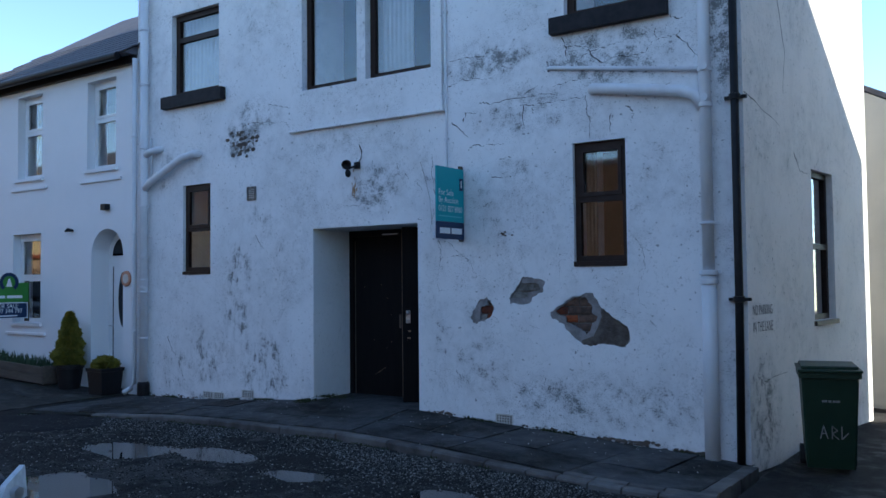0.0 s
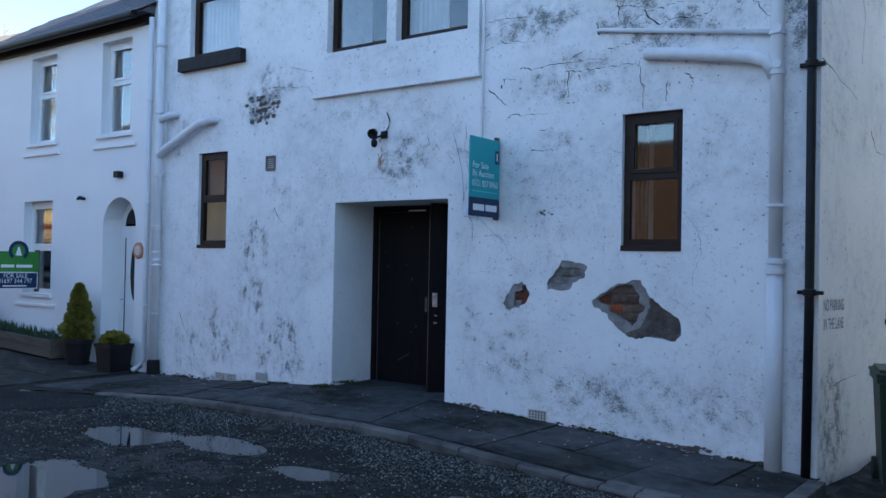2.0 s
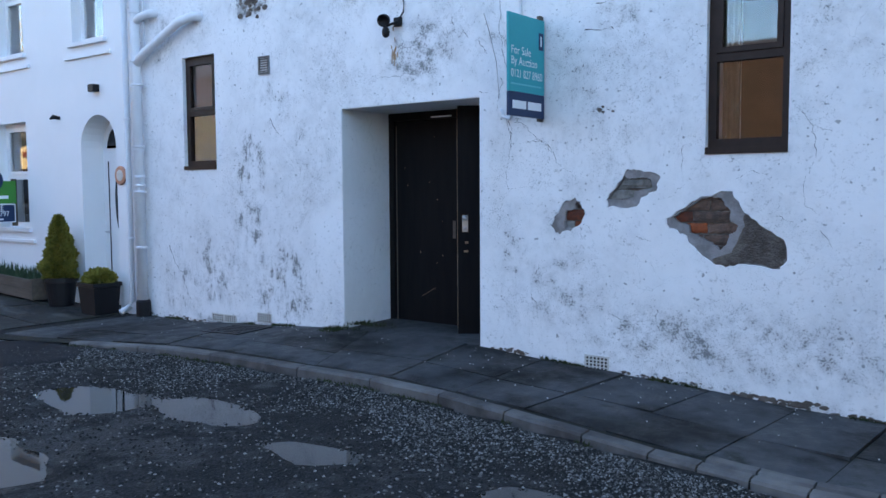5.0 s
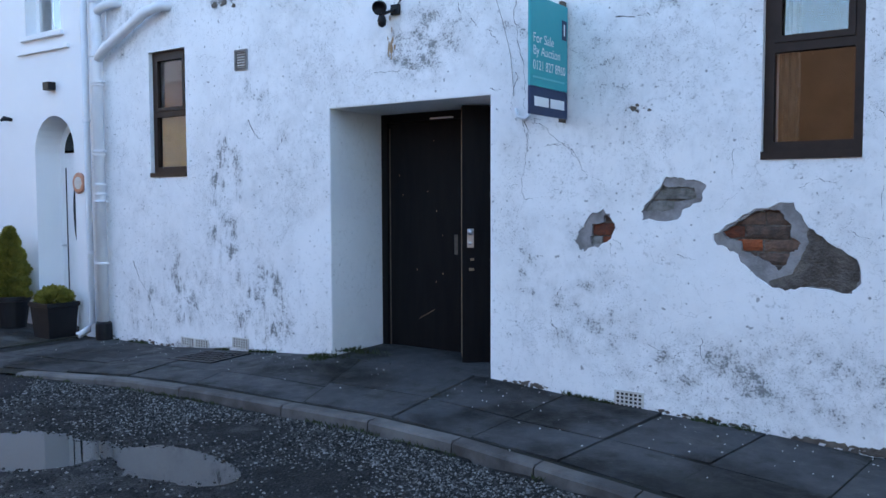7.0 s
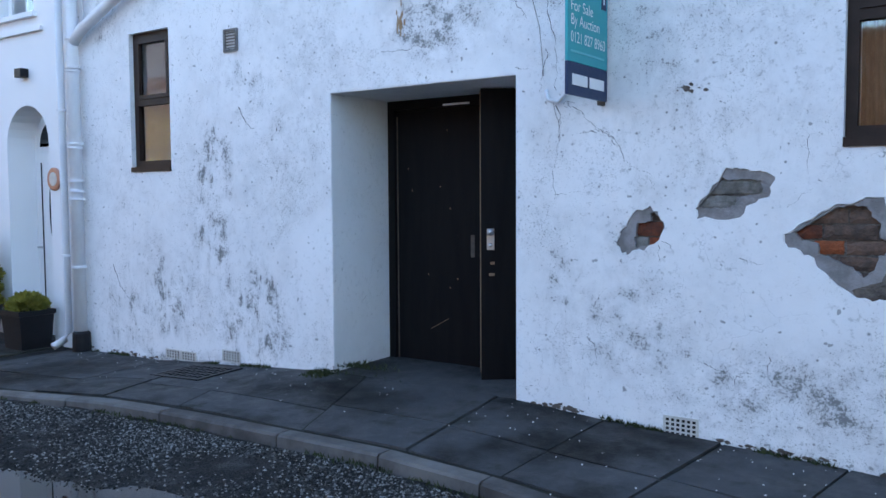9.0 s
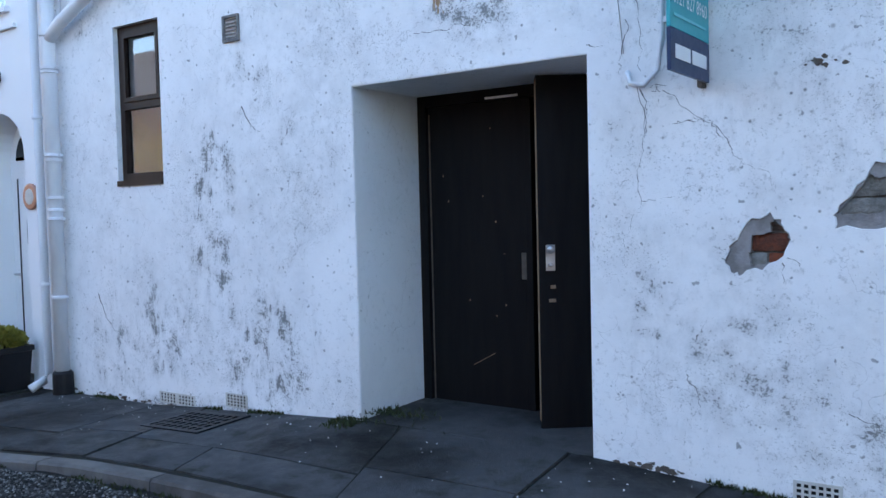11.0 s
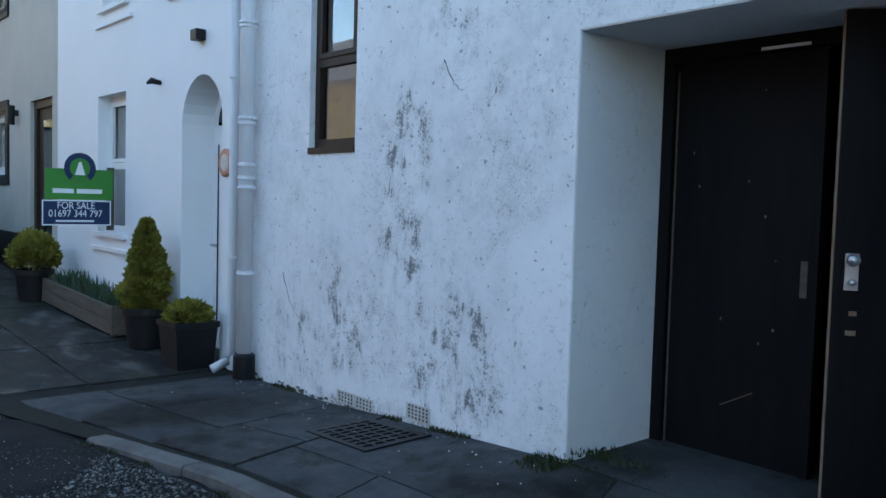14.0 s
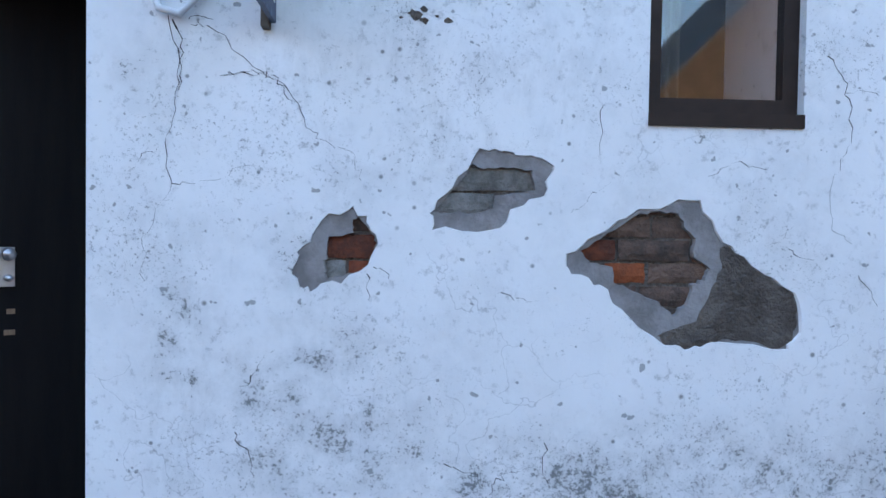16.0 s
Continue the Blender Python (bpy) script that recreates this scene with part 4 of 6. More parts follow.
window("window_8", *H2["a"], 0.13, WHITE_UPVC, "white plastic window of the white house", bars=(1.78,), sill=(0.05, 0.05, 0.06), sill_mat=HOUSE_WHITE, jamb=0.07, sash=0.04)
window("window_9", *H2["b"], 0.13, WHITE_UPVC, "white plastic upper window of the white house", bars=(4.2,), sill=(0.05, 0.05, 0.06), sill_mat=HOUSE_WHITE, jamb=0.07, sash=0.04)
window("window_10", *H2["c"], 0.13, WHITE_UPVC, "white plastic upper window of the white house", bars=(4.2,), sill=(0.05, 0.05, 0.06), sill_mat=HOUSE_WHITE, jamb=0.07, sash=0.04)
for k in ("a", "b", "c"):
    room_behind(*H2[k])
    x0, x1, z0, _ = H2[k]
    tagged(link("trim", box(x0 - 0.16, x1 + 0.16, FRONT - 0.035, FRONT + 0.02, z0 - 0.2, z0 - 0.155, 0.006), HOUSE_WHITE), "painted drip course below the window", "trim", kind="structure")

d2 = tagged(new("door_2"), "white panelled front door in an arched recess", "door", kind="structure")
bm = bmesh.new()
o = arch_outline(ARCH[0] + 0.001, ARCH[1] - 0.001, ARCH[2], 0.05)
bm.faces.new([bm.verts.new((x, FRONT + 0.30, z)) for x, z in o])
e = bmesh.ops.extrude_face_region(bm, geom=bm.faces[:])
bmesh.ops.translate(bm, verts=[v for v in e["geom"] if isinstance(v, bmesh.types.BMVert)], vec=(0, 0.06, 0))
bmesh.ops.recalc_face_normals(bm, faces=bm.faces[:])
part("door_frame", bm, WHITE_UPVC, d2)
bm = bmesh.new()
o = arch_outline(ARCH[0] + 0.11, ARCH[1] - 0.11, ARCH[2], ARCH[2] + 0.03)
f = bm.faces.new([bm.verts.new((x, FRONT + 0.292, z)) for x, z in o])
part("fanlight", bm, CAR_GLASS, d2, "dark arched fanlight")
part("door_leaf", box(ARCH[0] + 0.07, ARCH[1] - 0.07, FRONT + 0.282, FRONT + 0.31, 0.12, 2.05, 0.006), WHITE_UPVC, d2)
bm = bmesh.new()
bm.faces.new([bm.verts.new((-11.315 + 0.115 * math.cos(a), FRONT + 0.278, 1.45 + 0.42 * math.sin(a))) for a in [k * math.pi / 14 for k in range(28)]])
part("oval_glass", bm, CAR_GLASS, d2, "oval dark glass light")
for x in (-11.56, -11.07):
    part("moulding", box(x - 0.008, x + 0.008, FRONT + 0.274, FRONT + 0.283, 0.25, 1.95, 0.003), SILL_DARK, d2)
part("door_handle", tube([(-11.59, FRONT + 0.28, 1.05), (-11.59, FRONT + 0.23, 1.05), (-11.49, FRONT + 0.23, 1.05)], 0.011, 8), STEEL, d2, "steel lever handle", True)

house3 = tagged(new("grey_house"), "grey-cream rendered two-storey house with dark trim", "house")
H3 = {"a": (-18.94, -17.80, 1.70, 2.62), "b": (-18.94, -17.80, 4.07, 5.0), "d": (-16.59, -15.60, 0.2, 2.66)}
part("wall", slab_with_holes(-20.6, -15.385, -0.2, 5.27, 0.35, list(H3.values()), place_front), HOUSE_CREAM, house3)
part("wall", box(-20.6, -20.3, FRONT + 0.35, FRONT + 6, -0.2, 5.22), HOUSE_CREAM, house3)
part("plinth", box(-20.62, -16.7, FRONT - 0.03, FRONT, 0.2, 0.90, 0.004), PIPE_BLACK, house3, "black painted plinth")
bm = bmesh.new()
put(bm, [(-20.8, FRONT - 0.22, 5.25), (-15.42, FRONT - 0.22, 5.25), (-15.42, FRONT + 3.1, 6.7), (-20.8, FRONT + 3.1, 6.7), (-20.8, FRONT + 6.5, 5.25), (-15.42, FRONT + 6.5, 5.25)],
    [(0, 1, 2, 3), (3, 2, 5, 4), (0, 3, 4), (1, 5, 2), (0, 4, 5, 1)])
bmesh.ops.recalc_face_normals(bm, faces=bm.faces[:])
part("roof", bm, SLATE, house3, "slate roof")
window("window_11", *H3["a"], 0.12, WHITE_UPVC, "white window with a dark painted surround", jamb=0.08, surround=(0.14, SILL_DARK), sill=(0.04, 0.05, 0.1), sill_mat=SILL_DARK, sash=0.05)
window("window_12", *H3["b"], 0.12, WHITE_UPVC, "white upper window with a dark painted surround", jamb=0.08, surround=(0.14, SILL_DARK), sill=(0.04, 0.05, 0.1), sill_mat=SILL_DARK, sash=0.05)
room_behind(*H3["a"]); room_behind(*H3["b"])
for k in ("a", "b"):
    x0, x1, z0, z1 = H3[k]
    tagged(link("mullion", box((x0 + x1) / 2 - 0.04, (x0 + x1) / 2 + 0.04, FRONT + 0.11, FRONT + 0.17, z0, z1, 0.005), WHITE_UPVC), "white window mullion", "trim", kind="structure")
d3 = tagged(new("door_3"), "dark brown house door with a dark glazed panel", "door", kind="structure")
part("door_frame", slab_with_holes(-16.59, -15.60, 0.2, 2.66, 0.08, [(-16.48, -15.71, 0.35, 2.56)], lambda u, v, d: (u, FRONT + 0.05 + d, v)), BROWN_FRAME, d3)
part("door_leaf", box(-16.48, -15.71, FRONT + 0.09, FRONT + 0.13, 0.35, 2.56, 0.005), BROWN_FRAME, d3)
part("pane", box(-16.28, -15.90, FRONT + 0.083, FRONT + 0.089, 0.7, 2.4), CAR_GLASS, d3, "dark door glass")

# yard wall, shed and the trees behind
YARD = tagged(new("yard_wall"), "tall stained cream rendered yard wall", "wall", kind="structure")
part("wall_face", box(-20.92, -20.62, 3.0, 12.0, 0.0, 2.57), YARD_WALL, YARD)
part("coping", box(-20.95, -20.59, 3.0, 12.0, 2.57, 2.62, 0.01), CONCRETE, YARD)
shed = tagged(new("shed"), "ochre rendered shed with brown double doors", "shed")
bm = bmesh.new()
prof = [(0.87, 0.2), (5.06, 0.2), (5.06, 2.55), (2.96, 3.66), (0.87, 2.55)]
f = [bm.verts.new((-20.5, y, z)) for y, z in prof]
r = [bm.verts.new((-24.0, y, z)) for y, z in prof]
bm.faces.new(f); bm.faces.new(r[::-1])
for i in range(5):
    bm.faces.new((f[i], r[i], r[(i + 1) % 5], f[(i + 1) % 5]))
bmesh.ops.recalc_face_normals(bm, faces=bm.faces[:])
part("body", bm, SHED_MAT, shed)
bm = bmesh.new()
put(bm, [(-20.3, 5.16, 2.50), (-20.3, 2.96, 3.67), (-20.3, 2.96, 3.75), (-20.3, 5.18, 2.58), (-24.1, 5.16, 2.50), (-24.1, 2.96, 3.67), (-24.1, 2.96, 3.75), (-24.1, 5.18, 2.58)], [(0, 1, 2, 3), (4, 7, 6, 5), (0, 3, 7, 4), (2, 1, 5, 6), (3, 2, 6, 7), (0, 4, 5, 1)])
part("roof", bm, CONCRETE, shed, "pale sheet roof edge")
bm = bmesh.new()
put(bm, [(-20.3, 0.76, 2.50), (-20.3, 2.96, 3.67), (-20.3, 2.96, 3.75), (-20.3, 0.74, 2.58), (-24.1, 0.76, 2.50), (-24.1, 2.96, 3.67), (-24.1, 2.96, 3.75), (-24.1, 0.74, 2.58)], [(0, 1, 2, 3), (4, 7, 6, 5), (0, 3, 7, 4), (2, 1, 5, 6), (3, 2, 6, 7), (0, 4, 5, 1)])
part("roof", bm, CONCRETE, shed)
for i in range(12):
    part("door_board", box(-20.54, -20.46, 2.3 + i * 0.19, 2.475 + i * 0.19, 0.45, 2.32, 0.004), SHED_DOOR, shed)
part("lintel", box(-20.54, -20.44, 2.2, 4.66, 2.36, 2.46, 0.005), BRICK_RED, shed, "orange brick lintel")

# out-of-view buildings across the lane and the street, behind the walk, for shade and reflections
def plain_house(name, x0, x1, y0, y1, eaves, ridge, along, mat, label):
    top = tagged(new(name), label, "house")
    bm = bmesh.new()
    if along == "x":
        m = (y0 + y1) / 2
        pts = [(x, y, z) for x in (x0, x1) for y, z in ((y0, -0.6), (y1, -0.6), (y1, eaves), (m, ridge), (y0, eaves))]
    else:
        m = (x0 + x1) / 2
        pts = [(x, y, z) for y in (y0, y1) for x, z in ((x0, -0.6), (x1, -0.6), (x1, eaves), (m, ridge), (x0, eaves))]
    put(bm, pts, [(0, 1, 2, 3, 4), (9, 8, 7, 6, 5)] + [(i, (i + 1) % 5, (i + 1) % 5 + 5, i + 5) for i in range(5)])
    bmesh.ops.recalc_face_normals(bm, faces=bm.faces[:])
    part("wall", bm, mat, top)
    bm = bmesh.new()
    for a, b in ((4, 3), (3, 2)):
        q = [Vector(pts[i]) for i in (a, b, b + 5, a + 5)]
        put(bm, [p + Vector((0, 0, s)) for s in (0.02, 0.1) for p in q], [(0, 1, 2, 3), (4, 7, 6, 5), (0, 4, 5, 1), (1, 5, 6, 2), (2, 6, 7, 3), (3, 7, 4, 0)])
    bmesh.ops.recalc_face_normals(bm, faces=bm.faces[:])
    part("roof", bm, SLATE, top, "slate roof")
    return top


plain_house("brick_house", 0.9, 9.5, -15.0, -6.5, 4.2, 8.6, "y", RED_BRICK_FAR, "brown brick gabled house across the street")
plain_house("brick_house", -12.4, -2.5, -15.0, -8.5, 5.2, 5.8, "x", RED_BRICK_FAR, "red-brown brick house across the street")
# added out of view so the left windows mirror something dark, not sky
plain_house("brick_house", -42.0, -12.5, -12.0, -5.5, 5.6, 8.0, "x", RED_BRICK_FAR, "brown brick house across the street")
# unseen shadow caster: its gable shapes the sun's edge on the side wall
plain_house("brick_house", 1.6, 11.0, 3.4, 13.7, 5.3, 10.4, "x", HOUSE_CREAM, "cream rendered house across the lane")
far = plain_house("lane_house", -8.0, -0.75, 13.2, 22.0, 3.7, 5.6, "y", HOUSE_CREAM, "low cream house further down the lane")
part("gutter", tube([(-0.70, 13.2, 3.66), (-0.70, 22.0, 3.66)], 0.07), PIPE_BLACK, far, "black gutter")
part("fascia", box(-0.78, -0.72, 13.2, 22.0, 3.45, 3.72), BROWN_FRAME, far, "brown fascia board")
part("drain_pipe", tube([(-0.70, 13.5, 3.6), (-0.70, 13.5, -0.2)], 0.04), PIPE_BLACK, far, "black drain pipe")

# ---- pavement: slabs, kerb and joints ----
pave = tagged(new("pavement"), "dark damp stone flag pavement with a curved kerb", "pavement", kind="structure")
bm = bmesh.new()
xs = [-10.6 + 0.2 * i for i in range(44)]
cols = [[bm.verts.new((x, y, paving(x, y) - 0.014)) for y in [kerb_line(x) + 0.02 + (FRONT + 0.02 - kerb_line(x)) * j / 6 for j in range(7)]] for x in xs]
for a, b in zip(cols, cols[1:]):
    for j in range(6):
        bm.faces.new((a[j], b[j], b[j + 1], a[j + 1]))
part("joint_bed", bm, JOINT, pave, "dark soil and moss in the joints")
rng = random.Random(4)
JOINTS = [-10.5, -9.7, -8.95, -8.25, -7.5, -6.38, -5.64, -5.02, -4.40, -3.80, -3.15, -2.55, -2.06]


def joint_lean(x):
    """How far a cross joint runs aside between kerb and wall."""
    return lerp([(-10.5, 0.0), (-8.2, -0.35), (-6.38, -0.45), (-5.64, -0.06), (-5.02, 0.07), (-4.4, 0.15), (-3.8, 0.2), (-2.55, 0.08), (-2.06, 0.0)], x)


for x, xe in zip(JOINTS, JOINTS[1:]):
    split = rng.uniform(0.40, 0.50)
    for lo, hi in ((0.12, split), (split, 1.0)):
        bm = bmesh.new()
        g, n = 0.008, 4

        def at(i, j, dz):
            xx = x + g + (xe - x - 2 * g) * i / n
            k0 = kerb_line(xx)
            f = lo + (hi - lo) * j / n
            yy = k0 + (FRONT - k0) * f + (g if j == 0 else -g if j == n else 0)
            xx += joint_lean(xx) * f
            return bm.verts.new((xx, yy, paving(xx, yy) + dz))
        tilt = rng.uniform(-0.004, 0.004)
        top = [[at(i, j, tilt * (i - 1) - (0.004 if i in (0, n) or j in (0, n) else 0)) for j in range(n + 1)] for i in range(n + 1)]
        for i in range(n):
            for j in range(n):
                bm.faces.new((top[i][j], top[i + 1][j], top[i + 1][j + 1], top[i][j + 1]))
        rim = [top[i][0] for i in range(n + 1)] + [top[n][j] for j in range(1, n + 1)] + [top[i][n] for i in range(n - 1, -1, -1)] + [top[0][j] for j in range(n - 1, 0, -1)]
        low = [bm.verts.new(v.co - Vector((0, 0, 0.03))) for v in rim]
        for i in range(len(rim)):
            bm.faces.new((rim[i], low[i], low[(i + 1) % len(rim)], rim[(i + 1) % len(rim)]))
        bmesh.ops.recalc_face_normals(bm, faces=bm.faces[:])
        part("paving_slab", bm, SLAB, pave)
KERBS = [-9.3, -8.45, -7.55, -6.5, -5.74, -5.05, -4.45, -3.84, -3.4, -3.12, -2.84, -2.56, -2.28, -1.9]
for x, xe in zip(KERBS, KERBS[1:]):
    deep = 0.10 if x > -3.4 else 0.125
    for row in range(2 if x > -3.4 else 1):
        bm = bmesh.new()
        n = 3
        prof = [(0.0, -0.11), (0.006, -0.014), (0.022, 0.0), (deep - 0.01, 0.002), (deep, -0.03)]
        rows = []
        for i in range(n + 1):
            xx = x + 0.006 + (xe - x - 0.012) * i / n
            e = 0.004 * noise.noise((xx * 5, row, 2))
            rows.append([bm.verts.new((xx, kerb_line(xx) + row * (deep + 0.012) + a + e, kerb_top(xx) + row * 0.005 + b + e)) for a, b in prof])
        for a, b in zip(rows, rows[1:]):
            for j in range(4):
                bm.faces.new((a[j], b[j], b[j + 1], a[j + 1]))
        bm.faces.new(rows[0]); bm.faces.new(rows[-1][::-1])
        bmesh.ops.recalc_face_normals(bm, faces=bm.faces[:])
        part("kerb_stone", bm, KERB, pave)

y = 6.40
while y < 7.8:
    z0 = kerb_top(-1.95) + (wall_foot(-2.0) - kerb_top(-1.95)) * (y - 6.4) / 1.5
    part("kerb_stone", box(-2.05, -1.92, y + 0.006, y + 0.27, z0 - 0.14, z0 + 0.004, 0.008), KERB, pave)
    y += 0.28


# ---- pipes on the old building ----
def ring(x, y, z, r, mat, parent, h=0.045):
    return part("collar", lathe([(r * 0.7, 0), (r, 0.004), (r, h - 0.004), (r * 0.7, h)], 20, (x, y, z)), mat, parent, smooth=False)


def bracket(x, y, z, r, mat, parent):
    bm = lathe([(r, 0), (r + 0.012, 0.004), (r + 0.012, 0.02), (r, 0.024)], 20, (x, y, z))
    box(x - 0.012, x + r + 0.045, y, y + 0.02, z, z + 0.022, 0, bm)
    return part("bracket", bm, mat, parent)


soil = base("soil_pipe", "thick white painted soil pipe with two branches", "pipe")
px, py = -2.33, FRONT - 0.075
part("upper_pipe", tube([(px, py, 1.66), (px, py, 6.3)], 0.052, 20), PIPE_WHITE, soil, "", True)
part("lower_pipe", tube([(px - 0.0, py, 0.05), (px, py, 1.70)], 0.066, 20), PIPE_WHITE, soil, "wider lower length of pipe", True)
for z in (1.62, 1.70, 3.2, 3.52, 4.4):
    ring(px, py, z, 0.082 if z < 2 else 0.064, PIPE_WHITE, soil)
for z in (2.15, 1.72):
    bracket(px, py, z, 0.06, PIPE_WHITE, soil)
part("branch", tube([(-3.46, FRONT + 0.04, 3.53), (-3.42, FRONT - 0.06, 3.52), (-3.2, py, 3.49), (-2.55, py, 3.38), (-2.42, py, 3.33), (-2.35, py, 3.2)], 0.052, 16), PIPE_WHITE, soil, "", True)
part("branch", tube([(-3.93, FRONT + 0.03, 3.81), (-3.9, FRONT - 0.03, 3.805), (-2.36, FRONT - 0.04, 3.56)], 0.021, 12), PIPE_WHITE, soil, "thin white waste pipe", True)
for z in (3.28, 3.56):
    part("access_cap", tube([(px + 0.01, py - 0.045, z), (px + 0.01, py - 0.07, z)], 0.035, 16), PIPE_WHITE, soil)

rain = base("rain_pipe", "black rainwater pipe at the corner of the building", "pipe")
part("pipe", tube([(-2.09, FRONT - 0.06, 0.06), (-2.075, FRONT - 0.06, 1.5), (-2.075, FRONT - 0.06, 6.7)], 0.036, 16), PIPE_BLACK, rain, "", True)
for z in (1.46, 3.24, 5.0):
    bm = lathe([(0.036, 0), (0.05, 0.004), (0.05, 0.05), (0.036, 0.054)], 16, (-2.075, FRONT - 0.06, z))
    box(-2.17, -1.98, FRONT - 0.05, FRONT - 0.004, z + 0.01, z + 0.04, 0.004, bm)
    part("bracket", bm, PIPE_BLACK, rain)

left = base("soil_pipe", "tall white painted soil pipe with a black foot", "pipe")
lx, ly = -10.32, FRONT - 0.085
part("pipe", tube([(lx, ly, 0.28), (lx, ly, 6.2)], 0.056, 20), PIPE_WHITE, left, "", True)
part("foot", lathe([(0.085, 0), (0.082, 0.17), (0.066, 0.19)], 20, (lx, ly, 0.11)), PIPE_BLACK, left, "black plastic foot")
for z in (0.9, 1.62, 1.72, 2.03, 2.75, 3.05, 3.6, 4.5, 5.3):
    ring(lx, ly, z, 0.068, PIPE_WHITE, left, 0.03)
for z in (1.55, 2.07, 2.78, 4.52):
    bracket(lx, ly, z, 0.06, PIPE_WHITE, left)
part("branch", tube([(-9.22, FRONT + 0.03, 3.44), (-9.27, FRONT - 0.06, 3.44), (-9.5, ly, 3.40), (-10.18, ly, 3.12), (-10.31, ly, 3.02)], 0.05, 16), PIPE_WHITE, left, "", True)
part("branch", tube([(-10.02, FRONT + 0.02, 3.58), (-10.06, FRONT - 0.07, 3.57), (-10.2, ly, 3.55), (-10.31, ly, 3.50)], 0.045, 16), PIPE_WHITE, left, "", True)
part("branch", tube([(-10.2, FRONT - 0.05, 3.75), (-10.2, FRONT - 0.05, 3.2), (-10.3, FRONT - 0.05, 3.18)], 0.016, 10), PIPE_WHITE, left, "thin white waste pipe", True)
thin = base("rain_pipe", "thin white painted rainwater pipe with a shoe", "pipe")
part("pipe", tube([(-10.56, FRONT - 0.07, 4.95), (-10.56, FRONT - 0.07, 0.26), (-10.57, FRONT - 0.10, 0.2), (-10.59, FRONT - 0.22, 0.14)], 0.036, 14), PIPE_WHITE, thin, "", True)
for z in (1.0, 2.4, 3.8):
    ring(-10.56, FRONT - 0.07, z, 0.045, PIPE_WHITE, thin, 0.03)

# ---- small fittings on the wall ----
cable = base("cable", "grey cable clipped down the wall to the sign", "cable")
part("cable_run", tube([(-5.16, FRONT - 0.02, 5.9), (-5.16, FRONT - 0.02, 3.5), (-5.165, FRONT - 0.02, 2.35), (-5.19, FRONT - 0.025, 2.2), (-5.26, FRONT - 0.03, 2.13), (-5.33, FRONT - 0.025, 2.15), (-5.35, FRONT - 0.012, 2.21)], 0.013, 8), PIPE_WHITE, cable, "", True)
for z in (2.42, 3.2, 4.0, 4.6):
    part("clip", box(-5.185, -5.135, FRONT - 0.03, FRONT, z, z + 0.03, 0.004), PIPE_WHITE, cable)
# thin bar that draws the crack left of the sign
bm = tube([(-5.52, FRONT - 0.006, 3.0), (-5.47, FRONT - 0.006, 2.85), (-5.40, FRONT - 0.006, 2.6), (-5.37, FRONT - 0.006, 2.3)], 0.002, 6)
part("loose_wire", bm, MORTAR, cable, "thin dark wire")


def text_plane(x, y, z, axis):
    """Upright writing on a board: axis 'y' faces east and runs along +y; 'f' faces the street."""
    if axis == "y":
        return Matrix(((0, 0, 1, x), (1, 0, 0, y), (0, 1, 0, z), (0, 0, 0, 1)))
    return Matrix(((1, 0, 0, x), (0, 0, -1, y), (0, 1, 0, z), (0, 0, 0, 1)))


def auction_sign():
    top = base("sale_sign", "teal and navy auction board fixed square to the wall", "sign")
    X, y0, y1 = -4.95, 7.42, 7.93
    part("board", box(X - 0.012, X + 0.006, y0, y1, 2.29, 2.86, 0.002), TEAL, top, "teal upper board")
    part("lower_board", box(X - 0.012, X + 0.006, y0, y1, 2.11, 2.288, 0.002), NAVY, top, "navy lower panel")
    part("batten", box(X - 0.04, X - 0.013, y1 - 0.04, y1 + 0.02, 2.09, 2.9, 0.004), TIMBER, top, "wooden batten")
    f = X + 0.0085
    part("emblem", box(f - 0.002, f, y1 - 0.085, y1 - 0.02, 2.63, 2.76), NAVY, top, "navy emblem")
    part("emblem_mark", box(f - 0.001, f + 0.001, y1 - 0.062, y1 - 0.045, 2.66, 2.735), PRINT, top)
    letters("For Sale", 0.085, text_plane(f, y0 + 0.03, 2.565, "y"), PRINT, top, width=0.27)
    letters("By Auction", 0.085, text_plane(f, y0 + 0.03, 2.488, "y"), PRINT, top, width=0.36)
    letters("0121 827 8960", 0.085, text_plane(f, y0 + 0.03, 2.395, "y"), PRINT, top, width=0.44)
    part("small_print", box(f - 0.001, f + 0.001, y0 + 0.03, y0 + 0.46, 2.34, 2.352), PALE_TEAL, top)
    for i, (a, b) in enumerate(((0.05, 0.24), (0.265, 0.46))):      # a trade name, as plain bars
        part("name_bar", box(f - 0.001, f + 0.001, y0 + a, y0 + b, 2.165, 2.225), PRINT, top)


auction_sign()


